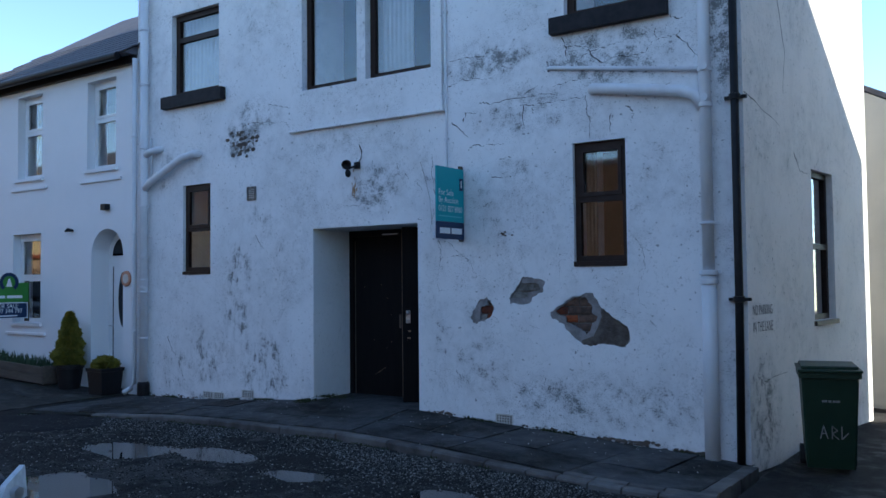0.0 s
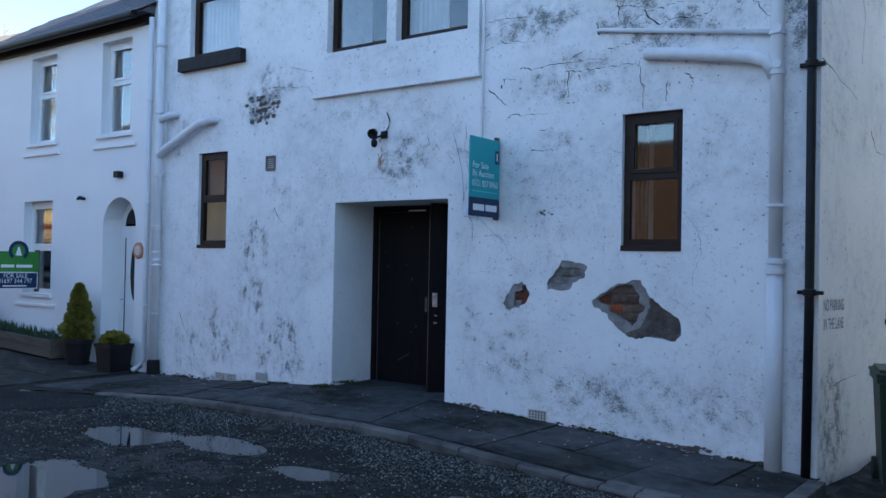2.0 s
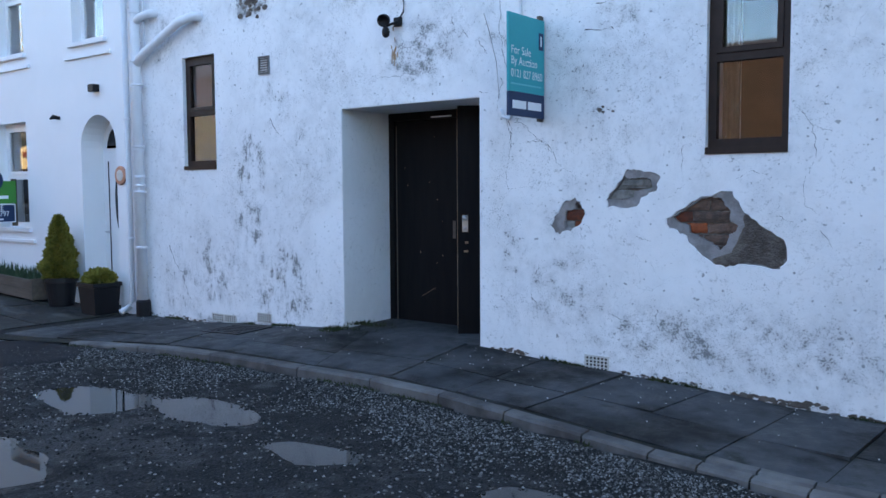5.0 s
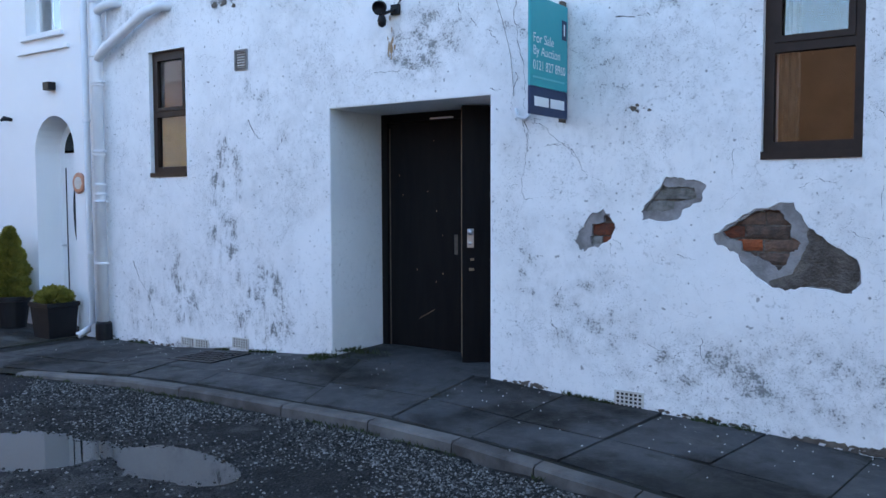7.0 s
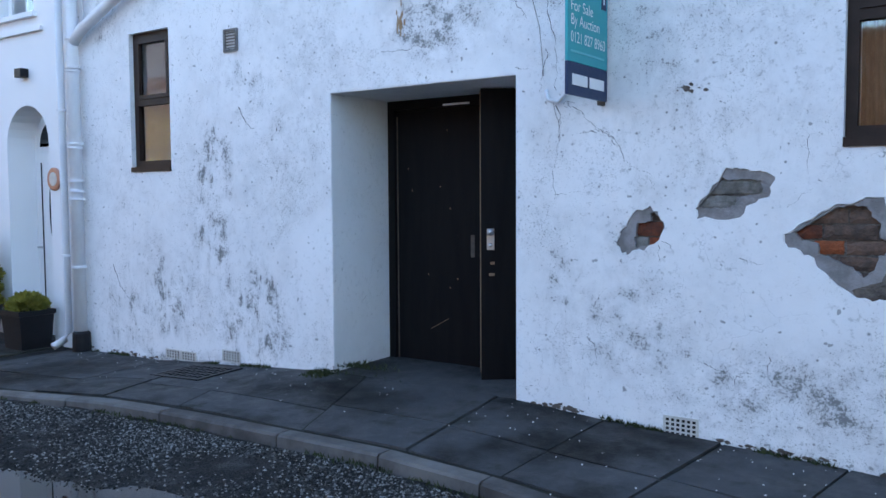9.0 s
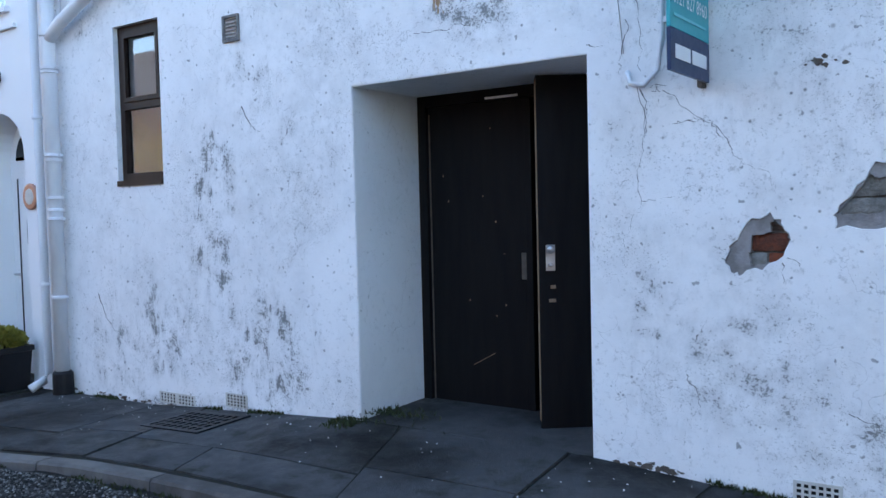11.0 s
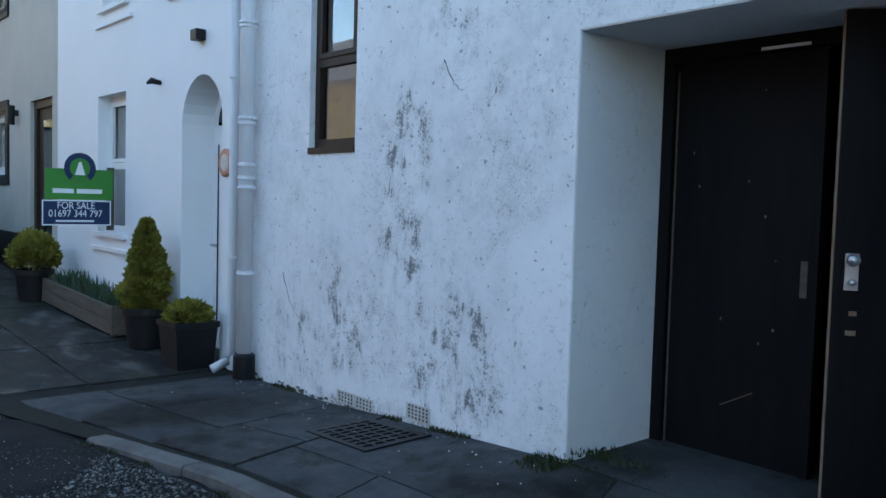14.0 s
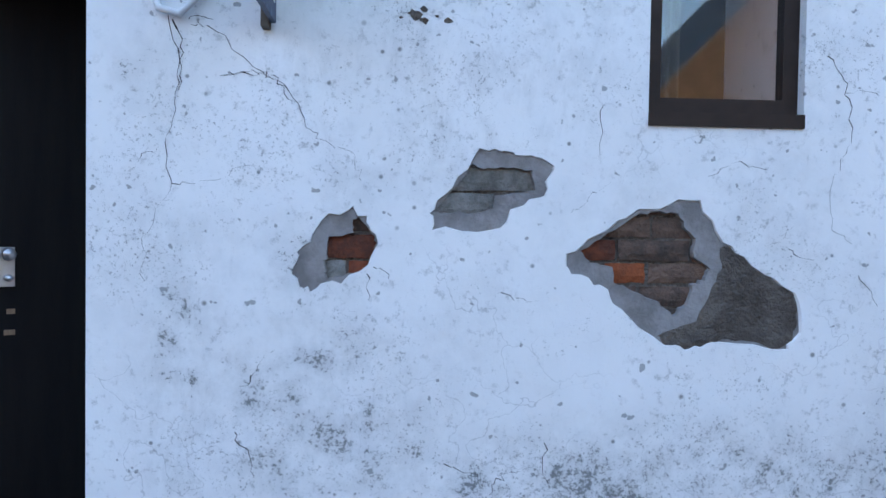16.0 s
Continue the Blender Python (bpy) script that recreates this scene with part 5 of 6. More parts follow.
def sale_sign_green():
    top = base("sale_sign", "green and navy for-sale board on the white house", "sign")
    X, y0, y1 = -13.4, 7.24, 7.93
    part("board", box(X - 0.01, X + 0.006, y0 + 0.03, y1, 1.41, 1.72, 0.002), GREEN, top, "green upper board")
    part("lower_board", box(X - 0.01, X + 0.008, y0, y1 - 0.02, 1.15, 1.405, 0.002), NAVY, top, "navy lower board")
    part("border", slab_with_holes(y0, y1 - 0.02, 1.15, 1.405, 0.002, [(y0 + 0.012, y1 - 0.032, 1.162, 1.393)], lambda u, v, d: (X + 0.0085 + d, u, v)), PRINT, top)
    yc, zc = 7.6, 1.73
    bm = bmesh.new()
    o, i = [], []
    for k in range(33):
        a = math.radians(-50 + 280 * k / 32)
        o.append((bm.verts.new((X + 0.014, yc + 0.155 * math.cos(a), zc + 0.155 * math.sin(a))), bm.verts.new((X + 0.014, yc + 0.10 * math.cos(a), zc + 0.10 * math.sin(a)))))
    for p, q in zip(o, o[1:]):
        bm.faces.new((p[0], q[0], q[1], p[1]))
    part("emblem_ring", bm, NAVY, top, "navy emblem ring")
    bm = bmesh.new()
    bm.faces.new([bm.verts.new((X + 0.011, yc + 0.13 * math.cos(k * math.pi / 12), zc + 0.13 * math.sin(k * math.pi / 12))) for k in range(24)])
    part("emblem_disc", bm, GREEN, top)
    bm = bmesh.new()
    bm.faces.new([bm.verts.new((X + 0.016, yc + a, zc + b)) for a, b in ((-0.05, -0.07), (0.05, -0.07), (0.012, 0.06), (-0.012, 0.06))])
    part("emblem_mark", bm, PRINT, top)
    part("name_bar", box(X + 0.005, X + 0.009, y0 + 0.10, y0 + 0.30, 1.475, 1.52), PRINT, top)
    part("name_bar", box(X + 0.005, X + 0.009, y0 + 0.33, y0 + 0.58, 1.475, 1.52), PRINT, top)
    letters("FOR SALE", 0.1, text_plane(X + 0.0095, y0 + 0.14, 1.318, "y"), PRINT, top, width=0.36)
    letters("01697 344 797", 0.1, text_plane(X + 0.0095, y0 + 0.06, 1.238, "y"), PRINT, top, width=0.52)
    part("small_print", box(X + 0.0075, X + 0.0095, y0 + 0.13, y0 + 0.5, 1.185, 1.205), PRINT, top)
    part("batten", box(X - 0.04, X - 0.011, y1 - 0.05, y1 + 0.02, 1.1, 1.75, 0.004), TIMBER, top)


sale_sign_green()

lamp = base("flood_lamp", "small black security flood lamp above the door", "lamp")
part("wall_plate", box(-6.47, -6.39, FRONT - 0.03, FRONT, 3.0, 3.08, 0.006), PIPE_BLACK, lamp)
part("arm", tube([(-6.43, FRONT - 0.02, 3.04), (-6.45, FRONT - 0.09, 3.01), (-6.48, FRONT - 0.12, 2.99)], 0.012, 8), PIPE_BLACK, lamp)
bm = lathe([(0.028, -0.05), (0.05, -0.02), (0.056, 0.03), (0.05, 0.036), (0.046, 0.01)], 16)
bm.transform(pose(-6.49, FRONT - 0.13, 3.045, 112, 0, 20))
part("lamp_head", bm, PIPE_BLACK, lamp, "small black lamp head", True)
bm = lathe([(0.012, -0.05), (0.03, -0.035), (0.036, 0.0), (0.028, 0.03), (0.012, 0.045)], 14, (-6.48, FRONT - 0.12, 2.945))
part("sensor", bm, PIPE_BLACK, lamp, "round motion sensor", True)
part("flex", tube([(-6.43, FRONT - 0.012, 3.06), (-6.37, FRONT - 0.012, 3.12), (-6.36, FRONT - 0.012, 3.2), (-6.40, FRONT - 0.012, 3.28)], 0.006, 6), SILL_DARK, lamp)

grille = base("wall_vent", "small grey louvred vent in the wall", "vent")
part("frame", slab_with_holes(-8.29, -8.13, 2.74, 2.92, 0.02, [(-8.272, -8.148, 2.758, 2.902)], lambda u, v, d: (u, FRONT - 0.018 + d, v)), MORTAR, grille)
for i in range(6):
    bm = box(-8.272, -8.148, -0.008, 0.008, -0.003, 0.003)
    bm.transform(pose(0, FRONT - 0.006, 2.77 + i * 0.024, 35))
    part("slat", bm, MORTAR, grille)


def air_brick(x0, x1, z0, z1, nx, nz, label):
    top = base("air_brick", label, "vent", group="air bricks in the wall")
    gx, gz = (x1 - x0) / (nx + 0.6), (z1 - z0) / (nz + 0.6)
    holes = [(x0 + gx * (0.45 + i), x0 + gx * (1.1 + i), z0 + gz * (0.45 + j), z0 + gz * (1.1 + j)) for i in range(nx) for j in range(nz)]
    part("face", slab_with_holes(x0, x1, z0, z1, 0.03, holes, lambda u, v, d: (u, FRONT - 0.006 + d, v)), VENT_MAT, top)
    # thin black plate that paints the shade inside the holes
    part("cavity", box(x0 + 0.004, x1 - 0.004, FRONT - 0.0005, FRONT + 0.0015, z0 + 0.004, z1 - 0.004), PIPE_BLACK, top, "dark cavity behind the holes")


air_brick(-4.59, -4.385, 0.175, 0.295, 6, 4, "pale square-holed air brick at the wall's foot")
air_brick(-8.40, -8.18, 0.20, 0.30, 6, 4, "pale square-holed air brick at the wall's foot")
air_brick(-9.15, -8.95, 0.15, 0.235, 5, 3, "worn dirty air brick at the wall's foot")
air_brick(-8.94, -8.74, 0.15, 0.235, 5, 3, "worn dirty air brick at the wall's foot")

rng = random.Random(9)


def flecks(cx, cz, sx, sz, count, lo, hi, squash, material, name, label, category, depth=0.0015):
    """Small ragged flat spots on the wall's face."""
    bm = bmesh.new()
    for i in range(count):
        x, z = cx + rng.gauss(0, sx), cz + rng.gauss(0, sz)
        r, n = rng.uniform(lo, hi), 7
        bm.faces.new([bm.verts.new((x + r * rng.uniform(0.5, 1.3) * math.cos(-2 * math.pi * k / n), FRONT - depth - 0.0001 * i, z + squash * r * rng.uniform(0.5, 1.3) * math.sin(-2 * math.pi * k / n))) for k in range(n)])
    tagged(link(name, bm, material), label, category, kind="structure")


flecks(-6.49, 2.76, 0.018, 0.07, 26, 0.004, 0.011, 3.0, RUST, "rust_stain", "rusty stain below the flood lamp", "stain")
flecks(-4.47, 2.15, 0.04, 0.014, 16, 0.006, 0.016, 0.7, CEMENT, "broken_spot", "small dark chip in the render", "chip")
flecks(-3.2, 0.14, 0.16, 0.012, 60, 0.012, 0.04, 0.5, CEMENT, "broken_edge", "crumbled render at the wall's foot", "chips")
flecks(-5.25, 0.245, 0.12, 0.008, 26, 0.01, 0.03, 0.5, CEMENT, "broken_edge", "crumbled render at the wall's foot", "chips")
flecks(-4.0, 0.178, 0.22, 0.008, 34, 0.008, 0.028, 0.5, CEMENT, "broken_edge", "crumbled render at the wall's foot", "chips")
flecks(-2.6, 0.10, 0.2, 0.01, 34, 0.01, 0.035, 0.5, CEMENT, "broken_edge", "crumbled render at the wall's foot", "chips")
flecks(-9.3, 0.13, 0.5, 0.012, 60, 0.008, 0.03, 0.5, CEMENT, "broken_edge", "crumbled render at the wall's foot", "chips")
chips = bmesh.new()
for _ in range(46):
    x, z = -8.38 + rng.gauss(0, 0.13), 3.52 + rng.gauss(0, 0.09)
    r = rng.uniform(0.015, 0.05)
    n = 7
    chips.faces.new([chips.verts.new((x + r * rng.uniform(0.6, 1.3) * math.cos(-2 * math.pi * k / n), FRONT - 0.002 - 0.0001 * _, z + 0.6 * r * rng.uniform(0.6, 1.3) * math.sin(-2 * math.pi * k / n))) for k in range(n)])
tagged(link("flaked_render", chips, CEMENT), "grey spots where the render has flaked off", "chips", kind="structure")


def crack(points, width, seed, place=place_front):
    """A fine broken crack that follows a few corners."""
    rng = random.Random(seed)
    pts = []
    for (a, b), (c, d) in zip(points, points[1:]):
        for k in range(6):
            f = k / 6
            pts.append((a + (c - a) * f + rng.uniform(-0.012, 0.012), b + (d - b) * f + rng.uniform(-0.012, 0.012)))
    bm = bmesh.new()
    last = None
    for i, (x, z) in enumerate(pts):
        w = width * rng.uniform(0.3, 1.1) * (1 - 0.7 * i / len(pts))
        v = [bm.verts.new(place(x - w, z - w * 0.6, -0.0015)), bm.verts.new(place(x + w, z + w * 0.6, -0.0015))]
        if last:
            bm.faces.new((last[0], last[1], v[1], v[0]))
        last = v
    tagged(link("crack", bm, SILL_DARK), "thin dark crack in the white render", "crack", "cracks in the render", "structure")


UPPER_CRACKS = [[(-5.13, 4.06), (-4.92, 4.07), (-4.69, 4.06)], [(-5.14, 3.79), (-4.96, 3.84), (-4.76, 3.82), (-4.53, 3.81)], [(-4.75, 3.57), (-4.6, 3.53), (-4.37, 3.56), (-4.09, 3.55), (-3.99, 3.56), (-3.82, 3.54)],
               [(-4.19, 3.59), (-4.11, 3.62), (-4.03, 3.65)], [(-4.95, 3.38), (-4.92, 3.47), (-4.73, 3.47)], [(-4.25, 3.48), (-4.11, 3.46), (-3.94, 3.46), (-3.71, 3.46), (-3.52, 3.47)],
               [(-3.76, 4.1), (-3.74, 4.01), (-3.58, 3.97), (-3.42, 3.96)], [(-3.67, 3.79), (-3.56, 3.86), (-3.49, 3.9), (-3.33, 3.92), (-3.14, 3.95), (-2.95, 3.98), (-2.82, 4.0)], [(-3.49, 3.92), (-3.36, 3.78), (-3.22, 3.81), (-3.04, 3.8), (-2.9, 3.82), (-2.83, 3.9), (-2.72, 3.92), (-2.6, 3.91)]]
PIPE_CRACKS = [[(-2.6, 3.91), (-2.56, 3.97)], [(-2.6, 3.91), (-2.51, 3.83), (-2.45, 3.73), (-2.38, 3.7)], [(-2.81, 4.03), (-2.8, 3.92)],
               [(-3.73, 4.01), (-3.7, 3.82)], [(-3.52, 3.48), (-3.51, 3.34), (-3.48, 3.26), (-3.48, 3.02)], [(-3.88, 3.62), (-3.74, 3.64), (-3.59, 3.65), (-3.45, 3.64)],
               [(-2.72, 3.45), (-2.66, 3.5)], [(-3.1, 3.32), (-3.03, 3.28), (-3.04, 3.21), (-3.1, 3.11)], [(-4.22, 3.46), (-4.22, 3.18)],
               [(-4.11, 3.44), (-4.1, 3.35)], [(-5.11, 3.4), (-4.97, 3.29), (-4.87, 3.2)], [(-4.84, 3.11), (-4.61, 3.1), (-4.41, 3.1)],
               [(-4.5, 2.94), (-4.35, 2.95)], [(-4.6, 2.76), (-4.45, 2.75), (-4.29, 2.74)], [(-3.91, 3.77), (-3.94, 3.88), (-3.82, 3.88)],
               [(-2.65, 3.62), (-2.65, 3.56)], [(-3.51, 3.5), (-3.39, 3.64)], [(-3.26, 3.28), (-3.27, 3.05)],
               [(-2.68, 4.13), (-2.59, 4.07), (-2.54, 4.08)]]
DOOR_CRACKS = [[(-5.36, 3.08), (-5.37, 2.87), (-5.34, 2.71), (-5.3, 2.51), (-5.28, 2.37), (-5.3, 2.16)], [(-6.66, 2.58), (-6.48, 2.57), (-6.33, 2.58), (-6.19, 2.58), (-6.02, 2.57)], [(-5.86, 3.02), (-5.83, 2.93), (-5.8, 2.86)],
               [(-5.58, 2.79), (-5.52, 2.71), (-5.5, 2.64)], [(-5.74, 2.89), (-5.68, 2.81)], [(-5.12, 1.94), (-4.98, 1.95), (-4.91, 1.9), (-4.84, 1.78)],
               [(-5.28, 2.12), (-5.26, 2.02), (-5.27, 1.84)], [(-5.35, 2.46), (-5.38, 2.31), (-5.4, 2.2)], [(-5.58, 2.36), (-5.47, 2.36)],
               [(-5.24, 2.13), (-5.14, 2.11)]]
LOWER_CRACKS = [[(-5.3, 2.13), (-5.26, 1.9), (-5.3, 1.73), (-5.3, 1.56), (-5.38, 1.39), (-5.39, 1.2)], [(-5.29, 1.57), (-5.17, 1.58), (-5.04, 1.63), (-4.89, 1.71)], [(-5.24, 2.11), (-5.13, 2.08), (-5.04, 1.98), (-4.92, 1.91), (-4.84, 1.77), (-4.78, 1.73), (-4.69, 1.67), (-4.64, 1.57)],
               [(-5.13, 1.94), (-5.02, 1.95), (-4.96, 1.93)], [(-5.4, 1.64), (-5.33, 1.7)], [(-3.04, 2.06), (-2.97, 1.96), (-2.94, 1.78), (-3.0, 1.64), (-3.02, 1.46), (-2.91, 1.39)],
               [(-2.96, 1.93), (-2.83, 1.93)], [(-3.22, 1.39), (-3.12, 1.49)], [(-3.17, 1.37), (-3.06, 1.34)],
               [(-2.91, 1.3), (-2.82, 1.15)]]
FOOT_CRACKS = [[(-3.93, 1.49), (-3.86, 1.55), (-3.79, 1.61)], [(-4.36, 0.62), (-4.25, 0.58), (-4.21, 0.52)], [(-4.21, 0.52), (-4.15, 0.58), (-4.04, 0.61)],
               [(-4.01, 0.7), (-4.0, 0.52)], [(-4.18, 1.21), (-4.11, 1.19), (-4.03, 1.2)], [(-4.63, 1.28), (-4.63, 1.17)],
               [(-4.6, 1.3), (-4.55, 1.26)], [(-5.05, 0.88), (-5.0, 0.95), (-4.93, 1.03)], [(-5.08, 0.72), (-5.03, 0.66), (-5.0, 0.55)],
               [(-3.83, 1.88), (-3.84, 1.65)], [(-3.47, 1.63), (-3.36, 1.68), (-3.21, 1.66)]]
OTHER_CRACKS = [[(-7.9, 3.95), (-7.7, 3.9), (-7.5, 3.85)], [(-8.2, 3.75), (-7.9, 3.72), (-7.6, 3.68), (-7.5, 3.6)], [(-8.15, 2.3), (-8.05, 2.15), (-7.95, 2.1)], [(-7.75, 2.05), (-7.6, 2.2)], [(-9.9, 0.95), (-9.8, 0.75), (-9.6, 0.62)]]
for group, w in ((UPPER_CRACKS, 0.0075), (PIPE_CRACKS, 0.0065), (DOOR_CRACKS, 0.003), (LOWER_CRACKS, 0.0018), (FOOT_CRACKS, 0.0022), (OTHER_CRACKS, 0.005)):
    for i, pts in enumerate(group):
        crack(pts, w, 60 + i)
for i, pts in enumerate(([(0.03, 3.32), (0.5, 3.22), (1.0, 3.1)], [(0.3, 0.72), (0.6, 0.76), (1.0, 0.76)], [(1.3, 2.9), (1.45, 2.75), (1.8, 2.72)], [(0.9, 4.4), (1.1, 3.9), (1.0, 3.4)], [(1.2, 5.0), (1.35, 4.5)])):
    crack(pts, 0.009, 160 + i, place_side)

stencil = base("painted_notice", "faded black stencilled parking notice on the gable wall", "sign", kind="structure")
for line, z in (("NO PARKING", 1.34), ("IN THE LANE", 1.19)):
    m = Matrix.Translation(place_side(0.1, z, -0.003)) @ Matrix.Rotation(math.pi / 2 - ANG, 4, "Z") @ Matrix.Rotation(math.pi / 2, 4, "X")
    letters(line, 0.13, m, BLACK_PRINT, stencil, width=0.48)

# ---- fittings on the white house ----
plaque = base("house_plaque", "round copper-coloured house number plaque", "plaque")
bm = tube([(-10.83, FRONT + 0.0, 1.76), (-10.83, FRONT - 0.015, 1.76), (-10.83, FRONT - 0.022, 1.76)], [0.115, 0.115, 0.10], 28)
part("disc", bm, COPPER, plaque)
bm = tube([(-10.83, FRONT - 0.022, 1.76), (-10.83, FRONT - 0.026, 1.76)], [0.07, 0.06], 20)
part("relief", bm, VENT_MAT, plaque, "pale worn relief")
sq = base("wall_lamp", "small black box lamp on the white wall", "lamp")
part("body", box(-11.36, -11.24, FRONT - 0.09, FRONT, 2.79, 2.88, 0.008), PIPE_BLACK, sq)
cm = base("wall_lamp", "tiny dark fitting on the white wall", "lamp")
part("body", tube([(-12.2, FRONT, 2.52), (-12.2, FRONT - 0.09, 2.53), (-12.2, FRONT - 0.13, 2.50)], [0.022, 0.03, 0.012], 10), PIPE_BLACK, cm)
for x in (-17.2, -19.9):
    wl = base("wall_lamp", "black up-and-down lamp on the grey house", "lamp", group="lamps of the grey house")
    part("body", tube([(x, FRONT - 0.09, 2.38), (x, FRONT - 0.09, 2.64)], 0.05, 14), PIPE_BLACK, wl)
    part("arm", box(x - 0.03, x + 0.03, FRONT - 0.06, FRONT, 2.5, 2.58), PIPE_BLACK, wl)


# ---- plants ----
def foliage(shape, count, seed, size, material, parent, name="foliage"):
    """Many small bent sprays spread over a shape; shape(u, v, w) gives place and outward way."""
    rng = random.Random(seed)
    bm = bmesh.new()
    for _ in range(count):
        p, d = shape(rng)
        d = (d + Vector((rng.uniform(-.6, .6), rng.uniform(-.6, .6), rng.uniform(-.2, .9)))).normalized()
        s = d.cross(Vector((rng.uniform(-1, 1), rng.uniform(-1, 1), rng.uniform(-1, 1)))).normalized()
        L, w = size * rng.uniform(0.6, 1.4), size * rng.uniform(0.22, 0.4)
        a, b = p, p + d * L
        m = p + d * L * 0.55
        bm.faces.new([bm.verts.new(q) for q in (a, m + s * w, b, m - s * w)])
    return part(name, bm, material, parent)


def cone_shape(x, y, z, r, h):
    def f(rng):
        t = rng.random() ** 1.5
        a = rng.uniform(0, 2 * math.pi)
        bulge = r * (1 - t) ** 0.62 * min(1.0, 0.72 + 1.6 * t) * (0.80 + 0.22 * math.sin(a * 3 + t * 9) * (1 - t) + 0.12 * math.sin(t * 30 + a * 2)) * rng.uniform(0.72, 1.05)
        way = Vector((math.cos(a), math.sin(a), 0.35))
        return Vector((x + bulge * math.cos(a), y + bulge * math.sin(a), z + t * h)), way
    return f


def ball_shape(x, y, z, r, h):
    def f(rng):
        a, e = rng.uniform(0, 2 * math.pi), math.asin(rng.uniform(-0.35, 1))
        way = Vector((math.cos(a) * math.cos(e), math.sin(a) * math.cos(e), math.sin(e)))
        k = rng.uniform(0.6, 1.08) * (0.85 + 0.25 * noise.noise(way * 2.5))
        return Vector((x + way.x * r * k, y + way.y * r * k, z + h * 0.4 + way.z * h * 0.6 * k)), way
    return f


def potted(x, y, r, ph, shape, count, label, square=False, size=0.05, seed=1):
    z = road_plain(x, y) + 0.014
    top = base("potted_conifer", label, "plant", group="potted conifers by the white house")
    if square:
        bm = bmesh.new()
        prof = [(0.86, 0), (1.0, ph - 0.05), (1.08, ph - 0.045), (1.08, ph), (0.95, ph), (0.93, ph - 0.06)]
        rings = [[bm.verts.new((x + a * r * k, y + b * r * k, z + h)) for a, b in ((-1, -1), (1, -1), (1, 1), (-1, 1))] for k, h in prof]
        for p, q in zip(rings, rings[1:]):
            for i in range(4):
                bm.faces.new((p[i], p[(i + 1) % 4], q[(i + 1) % 4], q[i]))
        bm.faces.new(rings[0][::-1]); bm.faces.new(rings[-1])
    else:
        bm = lathe([(r * 0.78, 0), (r, ph - 0.06), (r * 1.1, ph - 0.055), (r * 1.1, ph), (r * 0.98, ph), (r * 0.95, ph - 0.05)], 24, (x, y, z))
    bmesh.ops.recalc_face_normals(bm, faces=bm.faces[:])
    part("pot", bm, POT, top, "black plastic pot")
    part("stem", tube([(x, y, z + ph - 0.06), (x, y, z + ph + 0.12)], [0.02, 0.012], 8), BARK, top)
    foliage(shape(x, y, z + ph - 0.02), count, seed, size, CONIFER, top)


potted(-11.86, 7.70, 0.19, 0.36, lambda x, y, z: cone_shape(x, y, z, 0.255, 0.78), 11000, "conical golden-green conifer in a round black pot", seed=3, size=0.045)
potted(-10.99, 7.71, 0.175, 0.38, lambda x, y, z: ball_shape(x, y, z - 0.03, 0.18, 0.2), 1800, "low clipped conifer in a square black planter", True, seed=5, size=0.045)
potted(-14.75, 7.52, 0.20, 0.36, lambda x, y, z: ball_shape(x, y, z - 0.05, 0.27, 0.5), 4500, "rounded golden-green conifer in a black pot", seed=8, size=0.05)

trough = base("planter_trough", "long weathered timber planter full of bulb leaves", "planter")
for i in range(2):
    bm = box(-14.6, -12.35, 7.56, 7.60, 0.0, 0.125, 0.006)
    for v in bm.verts:
        v.co.z += road_plain(v.co.x, 7.6) + 0.04 + i * 0.13
    part("board", bm, TIMBER, trough)
for x in (-14.6, -12.35):
    z = road_plain(x, 7.6) + 0.03
    part("end_board", box(x - 0.02, x + 0.02, 7.56, 7.94, z, z + 0.28, 0.005), TIMBER, trough)
bm = box(-14.58, -12.37, 7.6, 7.94, 0, 0.2)
for v in bm.verts:
    v.co.z += road_plain(v.co.x, 7.6) + 0.03
part("soil", bm, JOINT, trough)
bm = bmesh.new()
rng = random.Random(12)
for _ in range(700):
    x, y = rng.uniform(-14.5, -12.4), rng.uniform(7.63, 7.9)
    z = road_plain(x, 7.6) + 0.22
    L, a = rng.uniform(0.08, 0.24), rng.uniform(0, 6.28)
    lean = Vector((rng.uniform(-.35, .35), rng.uniform(-.35, .35), 1)).normalized() * L
    s = Vector((math.cos(a), math.sin(a), 0)) * 0.009
    p = Vector((x, y, z))
    bm.faces.new([bm.verts.new(q) for q in (p - s, p + s, p + lean * 0.7 + s, p + lean)])
part("bulb_leaves", bm, LEAF_GREEN, trough, "green bulb leaves")


